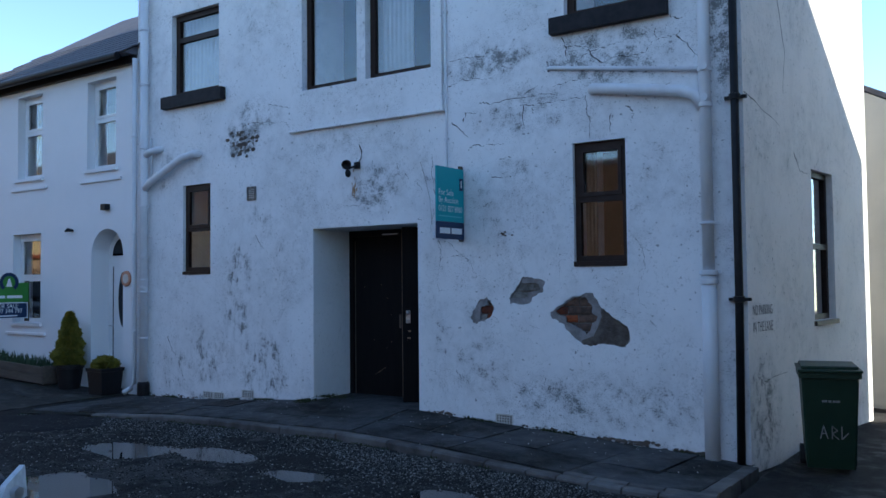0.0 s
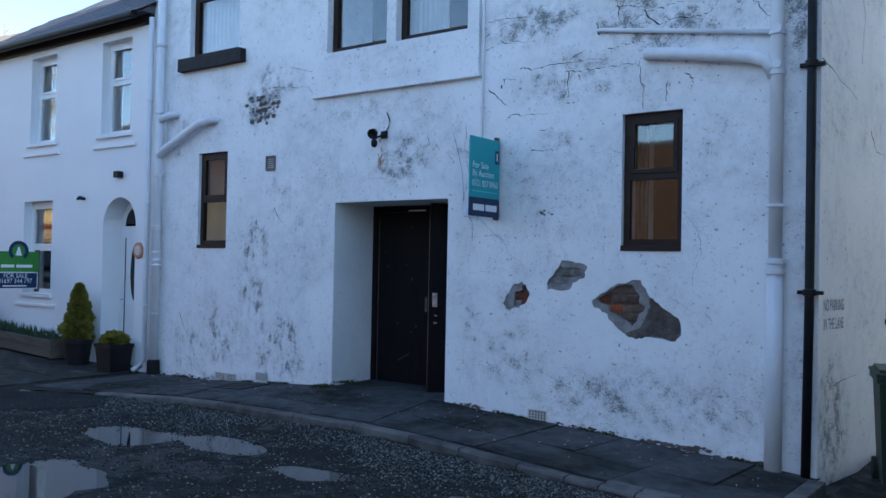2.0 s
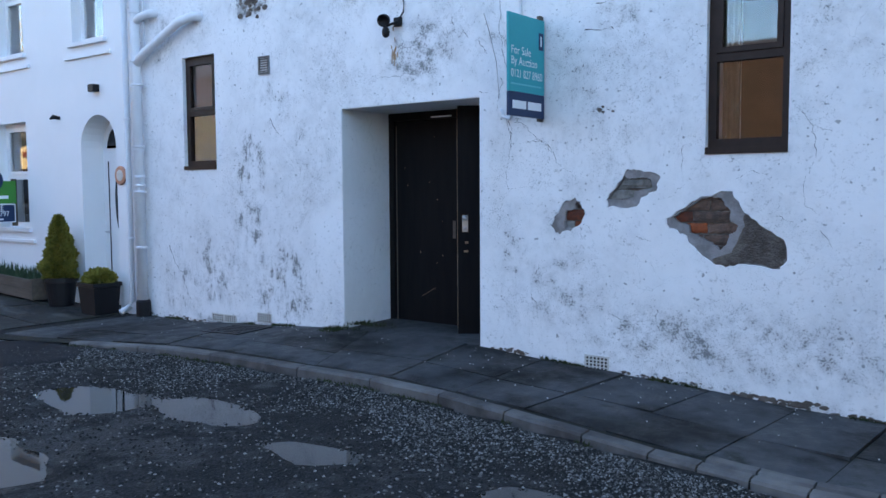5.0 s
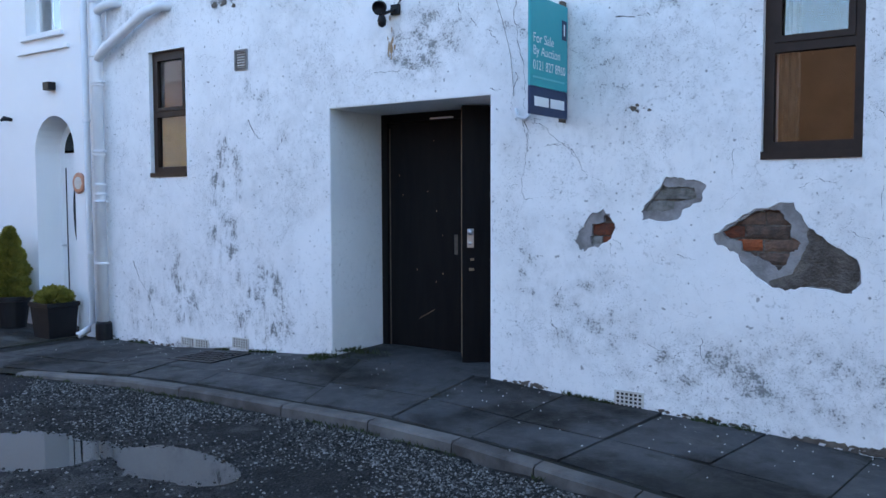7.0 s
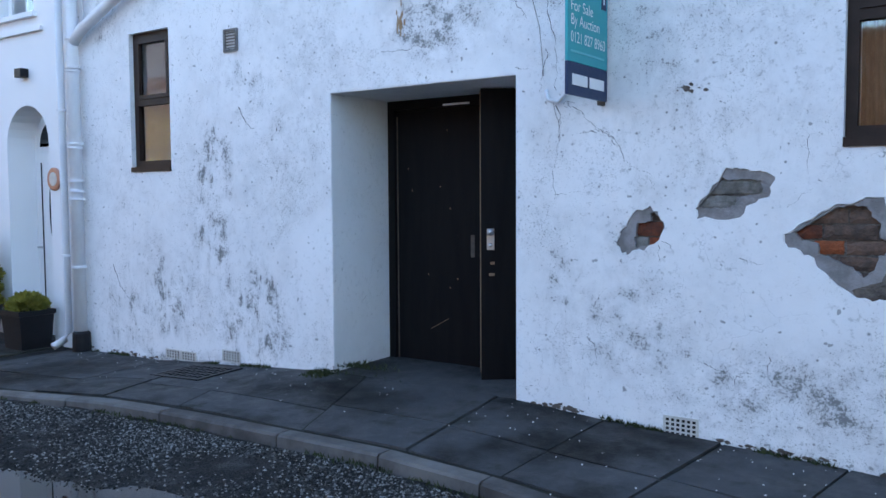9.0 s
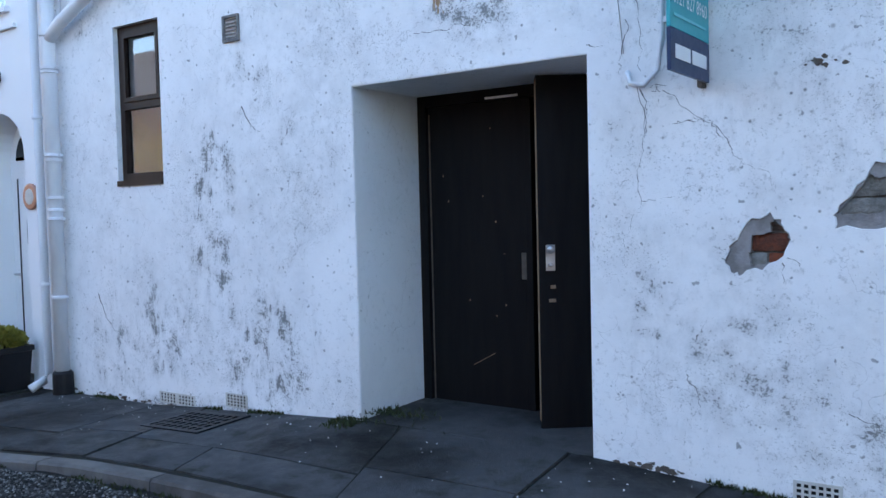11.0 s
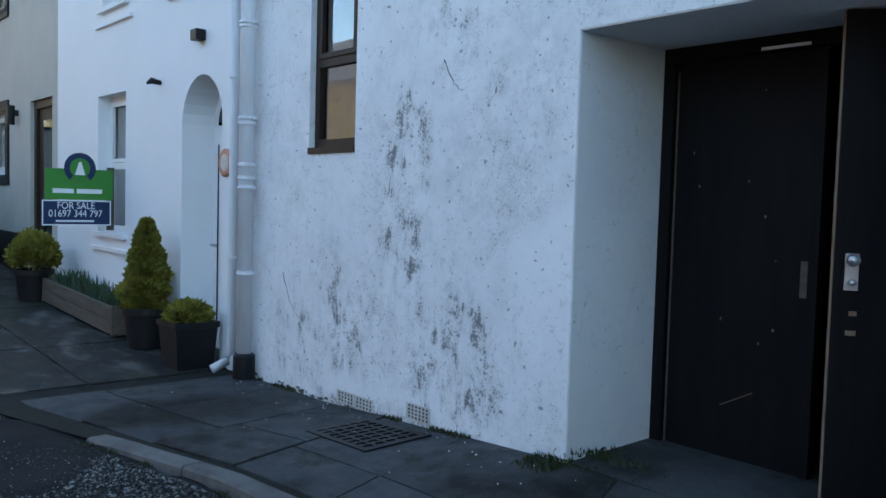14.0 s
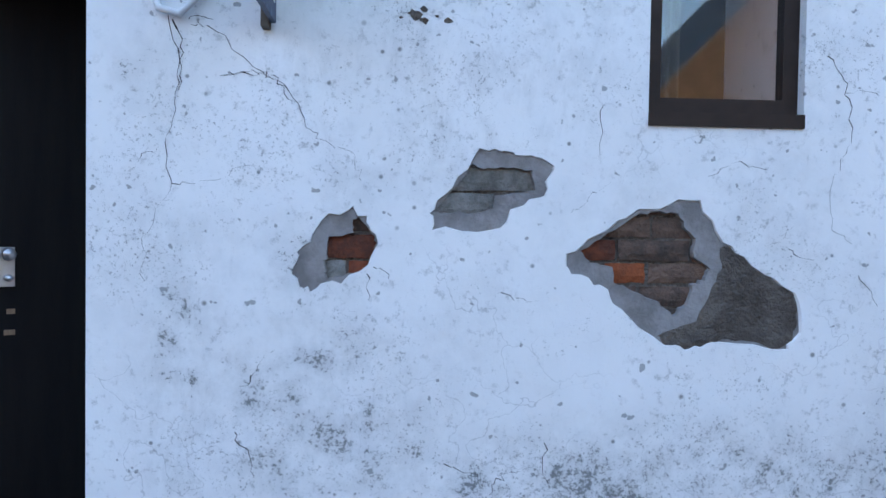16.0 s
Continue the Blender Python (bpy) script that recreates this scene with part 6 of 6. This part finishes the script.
# ---- wheeled bin ----
def wheeled_bin(x, y, z):
    top = base("wheelie_bin", "dark green plastic wheelie bin with grey scrawl", "bin")
    bm = bmesh.new()
    prof = [(0.225, 0.24, 0.06), (0.235, 0.255, 0.15), (0.27, 0.32, 0.90), (0.295, 0.35, 0.905), (0.295, 0.35, 0.955)]
    rings = [[bm.verts.new((a * sx, b * sy, h)) for sx, sy in ((-1, -.94), (-.92, -1), (.92, -1), (1, -.94), (1, .94), (.92, 1), (-.92, 1), (-1, .94))] for a, b, h in prof]
    for p, q in zip(rings, rings[1:]):
        for i in range(8):
            bm.faces.new((p[i], p[(i + 1) % 8], q[(i + 1) % 8], q[i]))
    bm.faces.new(rings[0][::-1]); bm.faces.new(rings[-1])
    M = pose(x, y, z, 0, 0, 14) @ Matrix.Diagonal((0.80, 0.82, 0.88, 1))
    bm.transform(M)
    part("body", bm, BIN_GREEN, top)
    bm = box(-0.305, 0.305, -0.37, 0.36, 0.958, 0.985, 0.01)
    box(-0.27, 0.27, -0.30, 0.30, 0.98, 1.015, 0.012, bm)
    bm.transform(M)
    part("lid", bm, BIN_GREEN, top, "slightly domed green lid")
    bm = tube([(-0.22, 0.40, 0.95), (0.22, 0.40, 0.95)], 0.017, 10)
    bm.transform(M)
    part("handle", bm, BIN_GREEN, top)
    for s in (-1, 1):
        bm = tube([(s * 0.22, 0.25, 0.10), (s * 0.275, 0.25, 0.10)], 0.10, 20)
        bm.transform(M)
        part("wheel", bm, RUBBER, top, "black rubber wheel")
    part_m = M @ Matrix(((1, 0, 0, -0.10), (0, 0, -1, -0.303), (0, 1, 0, 0.68), (0, 0, 0, 1)))
    for dx, w in ((0.02, 0.05), (0.08, 0.03), (0.12, 0.07)):
        bm = box(dx, dx + w, 0, 0.02, 0.0, 0.003)
        bm.transform(part_m)
        part("print_bar", bm, MORTAR, top)
    for i, (a, b, c, d) in enumerate(((-.10, .34, -.07, .46), (-.07, .46, -.03, .34), (-.09, .39, -.04, .39), (.01, .34, .01, .46), (.01, .46, .06, .42), (.06, .42, .01, .39), (.01, .39, .07, .34), (.10, .34, .10, .46), (.10, .34, .16, .40))):
        bm = tube([(a, -0.282 - 0.08 * (b - 0.34) / 1, b), (c, -0.282 - 0.08 * (d - 0.34) / 1, d)], 0.006, 6)
        bm.transform(M)
        part("scrawl", bm, MORTAR, top)


wheeled_bin(-1.42, 8.1, road_plain(-1.42, 8.1) - 0.005)


# ---- parked car, facing the walk ----
def parked_car(x, y, z, turn=0, size=(1, 1, 1), label="dark navy estate-style off-road car parked facing the street"):
    top = base("car", label, "car", (0, 0, 0))
    M = pose(x, y, z, 0, 0, turn) @ Matrix.Diagonal((*size, 1))       # local: +x forward, y across, z up

    def made(name, bm, mat, label="", smooth=False, parent=None):
        bm.transform(M)
        return part(name, bm, mat, parent or top, label, smooth)

    def loft(stations, close=True):
        bm = bmesh.new()
        rows = [[bm.verts.new(p) for p in st] for st in stations]
        for a, b in zip(rows, rows[1:]):
            for i in range(len(a) - 1):
                bm.faces.new((a[i], a[i + 1], b[i + 1], b[i]))
        bm.faces.new(rows[0]); bm.faces.new(rows[-1][::-1])
        bmesh.ops.recalc_face_normals(bm, faces=bm.faces[:])
        return bm
    # lower body: x, half width, shoulder height, crown height
    prof = [(0.0, 0.62, 0.62, 0.86), (-0.06, 0.78, 0.70, 0.90), (-0.22, 0.88, 0.78, 0.97), (-0.6, 0.935, 0.86, 1.04), (-1.2, 0.945, 0.93, 1.10), (-2.4, 0.945, 0.97, 1.12), (-3.9, 0.935, 1.0, 1.12), (-4.45, 0.88, 0.98, 1.08), (-4.6, 0.76, 0.9, 1.0)]
    st = []
    for px_, hw, sh, cr in prof:
        half = [(hw * 0.92, 0.26), (hw, 0.42), (hw * 1.005, sh * 0.8), (hw * 0.965, sh), (hw * 0.86, cr - 0.05), (hw * 0.55, cr - 0.008), (0.0, cr)]
        st.append([(px_, -a, b) for a, b in half] + [(px_, a, b) for a, b in half[-2::-1]])
    bm = loft(st)
    bmesh.ops.bevel(bm, geom=[e for e in bm.edges if len(e.link_faces) == 2 and e.calc_face_angle() > 0.6], offset=0.02, segments=2, affect="EDGES")
    body = made("body", bm, CAR_BLUE, "glossy dark navy body", True)
    # cabin
    cab = []
    for px_, hb, ht, zb, zt in ((-1.18, 0.80, 0.74, 1.08, 1.10), (-1.95, 0.84, 0.60, 1.08, 1.62), (-2.3, 0.84, 0.61, 1.08, 1.685), (-3.2, 0.83, 0.61, 1.08, 1.68), (-4.0, 0.80, 0.57, 1.08, 1.60), (-4.4, 0.75, 0.6, 1.06, 1.12)):
        half = [(hb, zb), (ht + 0.03, zt - 0.07), (ht - 0.06, zt - 0.01), (0, zt)]
        cab.append([(px_, -a, b) for a, b in half] + [(px_, a, b) for a, b in half[-2::-1]])
    made("cabin", loft(cab), CAR_BLUE, "", True)
    bm = bmesh.new()
    put(bm, [(-1.16, -0.72, 1.115), (-1.16, 0.72, 1.115), (-1.925, 0.555, 1.60), (-1.925, -0.555, 1.60)], [(0, 1, 2, 3)])
    for v in bm.verts:
        v.co.x += 0.02
        v.co.z += 0.014
    bmesh.ops.subdivide_edges(bm, edges=bm.edges[:], cuts=4, use_grid_fill=True)
    for v in bm.verts:
        v.co += Vector((0.05, 0, 0.02)) * (1 - (v.co.y / 0.72) ** 2)
    made("windscreen", bm, CAR_GLASS, "dark tinted windscreen", True)
    for s in (-1, 1):
        bm = bmesh.new()
        put(bm, [(-1.45, s * 0.835, 1.12), (-3.95, s * 0.825, 1.12), (-3.75, s * 0.645, 1.53), (-2.0, s * 0.66, 1.56)], [(0, 1, 2, 3)])
        made("side_window", bm, CAR_GLASS)
        made("roof_rail", tube([(-2.0, s * 0.57, 1.665), (-2.2, s * 0.58, 1.72), (-3.8, s * 0.56, 1.69), (-3.95, s * 0.55, 1.64)], 0.016, 8), CAR_BLACK, smooth=True)
        bm = box(-0.09, 0.09, -0.11, 0.11, -0.075, 0.075, 0.035)
        bm.transform(pose(-1.55, s * 1.0, 1.16))
        mir = made("wing_mirror", bm, STEEL, "silver-capped wing mirror", True)
        made("mirror_base", tube([(-1.55, s * 0.85, 1.08), (-1.55, s * 0.95, 1.12)], 0.025, 8), CAR_BLACK, parent=mir)
        bm = bmesh.new()
        put(bm, [(0.012, s * 0.50, 0.715), (-0.075, s * 0.80, 0.715), (-0.19, s * 0.895, 0.84), (-0.09, s * 0.80, 0.90), (-0.035, s * 0.60, 0.83)], [(0, 1, 2, 3, 4)])
        e = bmesh.ops.extrude_face_region(bm, geom=bm.faces[:])
        bmesh.ops.translate(bm, verts=[v for v in e["geom"] if isinstance(v, bmesh.types.BMVert)], vec=(0.035, 0, 0))
        bmesh.ops.recalc_face_normals(bm, faces=bm.faces[:])
        hl = made("headlamp", bm, LAMP_GLASS, "clear swept-back headlamp")
        made("lens", tube([(0.0, s * 0.66, 0.775), (0.03, s * 0.66, 0.775)], 0.036, 16), STEEL, parent=hl)
        bm = box(0.0, 0.02, s * 0.775 - 0.012, s * 0.775 + 0.012, 0.46, 0.57, 0.005)
        made("running_light", bm, PRINT, "slim white running light")
        for wx in (-0.92, -3.70):
            w = made("wheel", tube([(wx, s * 0.70, 0.355), (wx, s * 0.72, 0.355), (wx, s * 0.92, 0.355), (wx, s * 0.94, 0.355)], [0.33, 0.355, 0.355, 0.33], 28), RUBBER, "black tyre", True)
            made("rim", tube([(wx, s * 0.93, 0.355), (wx, s * 0.95, 0.355)], [0.24, 0.22], 20), STEEL, parent=w)
            arch = bmesh.new()
            prev = None
            for k in range(15):
                a = math.pi * k / 14
                v = [arch.verts.new((wx + r * math.cos(a), s * yy, 0.36 + r * math.sin(a))) for r, yy in ((0.37, 0.935), (0.43, 0.95), (0.43, 0.90))]
                if prev:
                    arch.faces.new((prev[0], prev[1], v[1], v[0])); arch.faces.new((prev[1], prev[2], v[2], v[1]))
                prev = v
            made("arch_trim", arch, CAR_BLACK)
    bm = bmesh.new()
    put(bm, [(0.02, -0.47, 0.80), (0.02, 0.47, 0.80), (0.025, 0.38, 0.56), (0.025, -0.38, 0.56)], [(0, 1, 2, 3)])
    e = bmesh.ops.extrude_face_region(bm, geom=bm.faces[:])
    bmesh.ops.translate(bm, verts=[v for v in e["geom"] if isinstance(v, bmesh.types.BMVert)], vec=(-0.06, 0, 0))
    bmesh.ops.recalc_face_normals(bm, faces=bm.faces[:])
    gr = made("grille", bm, CAR_BLACK, "black front grille")
    for i in range(6):
        made("slat", box(0.022, 0.034, -0.44 + i * 0.012, 0.44 - i * 0.012, 0.585 + 0.035 * i, 0.595 + 0.035 * i), CAR_BLACK, parent=gr)
    bm = tube([(0.045, -0.36, 0.595), (0.045, 0.36, 0.775)], 0.011, 8)
    made("grille_bar", bm, STEEL, "slanting chrome bar", parent=gr)
    made("badge", tube([(0.04, 0, 0.685), (0.06, 0, 0.685)], [0.075, 0.068], 24), STEEL, "round chrome badge", parent=gr)
    bm = box(-0.06, 0.03, -0.80, 0.80, 0.24, 0.36, 0.02)
    made("lower_bumper", bm, CAR_BLACK)
    made("bumper_strip", box(-0.02, 0.042, -0.52, 0.52, 0.378, 0.398, 0.006), STEEL, "slim silver bumper strip")
    for s in (-1, 1):
        made("fog_recess", box(-0.05, 0.008, s * 0.67 - 0.085, s * 0.67 + 0.085, 0.43, 0.55, 0.02), CAR_BLACK)
    pl = made("number_plate", box(0.03, 0.046, -0.26, 0.26, 0.425, 0.535, 0.003), PLATE)
    letters("YT65 UDU", 0.105, M @ Matrix(((0, 0, 1, 0.0475), (1, 0, 0, -0.235), (0, 1, 0, 0.443), (0, 0, 0, 1))), CAR_BLACK, pl, width=0.47)


parked_car(-15.75, 6.15, road_plain(-17.2, 6.3) - 0.035)
parked_car(-3.80, 1.97, road_plain(-6, 2) - 0.01, 21, (0.92, 0.93, 0.81), "low dark navy car standing in the lane")


# ---- bare trees behind the yard wall ----
def bare_tree(x, y, h, seed, ivy=False):
    rng = random.Random(seed)
    top = base("bare_tree", "tall bare sunlit tree behind the yard wall" if not ivy else "bare tree with yellow-green ivy behind the wall", "tree", group="trees behind the yard")
    trunk, crown = bmesh.new(), bmesh.new()
    z0 = 0.9
    tip = Vector((x + rng.uniform(-.5, .5), y + rng.uniform(-.5, .5), z0 + h))
    n = 7
    spine = [Vector((x, y, z0)).lerp(tip, k / n) + Vector((rng.uniform(-.12, .12), rng.uniform(-.12, .12), 0)) * (k > 0) for k in range(n + 1)]
    tube(spine, [0.16 * (h / 12) * (1 - 0.88 * k / n) for k in range(n + 1)], 7, trunk)
    for _ in range(int(h * 4)):
        f = rng.uniform(0.12, 0.98)
        k = min(int(f * n), n - 1)
        p = spine[k].lerp(spine[k + 1], f * n - k)
        a = rng.uniform(0, 6.28)
        L = (1 - f * 0.75) * h * 0.2 * rng.uniform(0.5, 1.2)
        d = Vector((math.cos(a), math.sin(a), rng.uniform(0.5, 1.6))).normalized()
        q = p + d * L * 0.5 + Vector((0, 0, -0.05))
        e = p + d * L + Vector((0, 0, L * 0.2))
        r = 0.03 * (1 - f * 0.6)
        tube([p, q, e], [r, r * 0.6, 0.006], 4, crown, False)
        for _ in range(10):
            b = p.lerp(e, rng.uniform(0.3, 1))
            w = (d + Vector((rng.uniform(-.9, .9), rng.uniform(-.9, .9), rng.uniform(0, .9)))).normalized() * L * rng.uniform(0.25, 0.55)
            tube([b, b + w], [0.011, 0.004], 3, crown, False)
    part("trunk", trunk, BARK, top, smooth=True)
    part("crown", crown, TWIG, top, "many fine ochre twigs")
    if ivy:
        def sh(r):
            t = r.random() ** 1.4
            a = r.uniform(0, 6.28)
            k = min(int(t * 0.8 * n), n - 1)
            rad = r.uniform(0.1, 1.2) * (1.15 - t)
            return spine[k].lerp(spine[k + 1], r.random()) + Vector((math.cos(a) * rad, math.sin(a) * rad, r.uniform(-.5, .5))), Vector((math.cos(a), math.sin(a), 0.2))
        foliage(sh, 2200, seed, 0.08, IVY, top, "ivy")


rng = random.Random(77)
for i in range(40):
    bare_tree(-25.0 - rng.uniform(0, 14), 0.0 + i * 0.33 + rng.uniform(-.3, .3), rng.uniform(7.5, 15), 100 + i, i % 3 == 0)
hedge = base("hedge", "loose yellow-green scrub behind the yard wall", "hedge", kind="stuff")


def scrub(r):
    y = r.uniform(-6, 13)
    t = r.random()
    return Vector((-24.0 - r.uniform(0, 3), y, 1.0 + t * (3.3 + 1.4 * noise.noise((y * 0.6, 0, 0)))) ), Vector((0.6, 0, 0.6))


foliage(scrub, 24000, 5, 0.085, IVY, hedge, "scrub")
verge = bmesh.new()
for _ in range(5000):
    x, y = rng.uniform(-20.5, -16.5), rng.uniform(2.5, 5.25)
    z = road_plain(x, y)
    s = Vector((rng.uniform(-.02, .02), rng.uniform(-.02, .02), 0))
    verge.faces.new([verge.verts.new(q) for q in (Vector((x, y, z)) - s, Vector((x, y, z)) + s, Vector((x + rng.uniform(-.03, .03), y + rng.uniform(-.03, .03), z + rng.uniform(.03, .09))))])
tagged(link("verge_grass", verge, GRASS), "short damp grass beside the parked car", "grass", kind="stuff")

# ---- small things on the ground ----
dr = base("drain_cover", "square dark iron drain grating in the pavement", "drain")
dz = lambda x, y: paving(x, y) + 0.008
bm = slab_with_holes(-8.6, -8.02, 7.38, 7.83, 0.012, [(-8.56 + 0.065 * i, -8.52 + 0.065 * i, 7.42 + 0.075 * j, 7.475 + 0.075 * j) for i in range(8) for j in range(5)], lambda u, v, d: (u, v, dz(u, v) - d))
part("grating", bm, PIPE_BLACK, dr)


def stones(count, where, seed, lo, hi, material, name, label):
    rng = random.Random(seed)
    vs, fs = [], []
    for _ in range(count):
        x, y, z = where(rng)
        r = rng.uniform(lo, hi)
        q = len(vs)
        sx, sy, sz = (r * rng.uniform(0.6, 1.3) for _ in range(3))
        a = rng.uniform(0, 3.1)
        for ux, uy, uz in ((1, 0, 0), (0, 1, 0), (-1, 0, 0), (0, -1, 0), (0.2, 0.1, 0.7), (0, 0, -0.6)):
            vs.append((x + sx * (ux * math.cos(a) - uy * math.sin(a)), y + sy * (ux * math.sin(a) + uy * math.cos(a)), z + sz * uz + r * 0.2))
        for i in range(4):
            fs += [(q + i, q + (i + 1) % 4, q + 4), (q + (i + 1) % 4, q + i, q + 5)]
    me = bpy.data.meshes.new(name)
    me.from_pydata(vs, [], fs)
    me.materials.append(material)
    tagged(new(name, me), label, "gravel", kind="stuff")


def near_kerb(r):
    while True:
        x = r.uniform(-9.6, -0.6)
        y = kerb_line(x) - 0.05 - abs(r.gauss(0, 0.42))
        dens = 0.5 + 0.9 * noise.noise((x * 1.2, y * 1.2, 4))
        if y > 3.2 and r.random() < dens and not any(math.hypot((x - a) / c, (y - b) / d) < 1.05 for a, b, c, d in PUDDLES):
            return x, y, road(x, y)


def out_in_lane(r):
    while True:
        x, y = r.uniform(-18, 0), r.uniform(2.8, 5.8)
        if r.random() < 0.35 + 0.9 * noise.noise((x * 0.7, y * 0.7, 9)) and math.hypot((x + 9.55) / 1.05, (y - 5.78) / 0.76) > 1 and not any(math.hypot((x - a) / c, (y - b) / d) < 1.05 for a, b, c, d in PUDDLES):
            return x, y, road(x, y)


stones(42000, near_kerb, 21, 0.004, 0.012, STONES, "loose_gravel", "loose pale and grey chippings along the kerb")
stones(20000, out_in_lane, 22, 0.004, 0.013, STONES, "lane_gravel", "scattered grey chippings in the lane")


def by_the_yard(r):
    while True:
        x, y = r.uniform(-17.5, -9.0), r.uniform(2.9, 5.66)
        if r.random() < 0.55 + 0.6 * noise.noise((x * 0.6, y * 0.9, 2)) and math.hypot((x + 9.55) / 1.05, (y - 5.78) / 0.76) > 1 and math.hypot((x + 10.6) / 0.3, (y - 5.52) / 0.4) > 1:
            return x, y, road(x, y)


stones(38000, by_the_yard, 25, 0.003, 0.010, DRY_STONES, "pale_gravel", "paler drier chippings before the parked car")


def on_pavement(r):
    x = r.uniform(-10.3, -2.2)
    y = FRONT - 0.06 - abs(r.gauss(0, 0.4))
    y = max(y, kerb_line(x) + 0.05)
    return x, y, paving(x, y)


stones(170, on_pavement, 23, 0.003, 0.008, CRUMB, "plaster_crumbs", "white flakes of render fallen on the pavement")
moss = bmesh.new()
for _ in range(5500):
    k = rng.random()
    if k < 0.12:
        x = -7.2 + abs(rng.gauss(0, 0.25)) - 0.12
        y = FRONT + rng.gauss(0, 0.07) + (0.12 if x > -7.1 else -0.05)
    elif k < 0.75:
        x = rng.uniform(-10.2, -2.2)
        y = FRONT - abs(rng.gauss(0, 0.02)) - 0.004
        if noise.noise((x * 2.2, 1, 1)) < 0.05 or -7.1 < x < -5.6:
            continue
    else:
        x = rng.uniform(-9.3, -3.2)
        y = kerb_line(x) - abs(rng.gauss(0, 0.035))
        if noise.noise((x * 1.6, 5, 1)) < 0.0:
            continue
    z = (paving(x, min(y, FRONT)) if y > kerb_line(x) else road(x, y)) + (0.03 if y > FRONT + 0.03 else 0)
    a, L = rng.uniform(0, 6.28), rng.uniform(0.01, 0.035)
    s = Vector((math.cos(a), math.sin(a), 0)) * 0.006
    p = Vector((x, y, z - 0.004))
    moss.faces.new([moss.verts.new(q) for q in (p - s, p + s, p + Vector((rng.uniform(-.02, .02), rng.uniform(-.02, .02), L)))])
tagged(link("weeds", moss, MOSS), "small weeds and moss at the wall's foot", "weeds", kind="stuff")
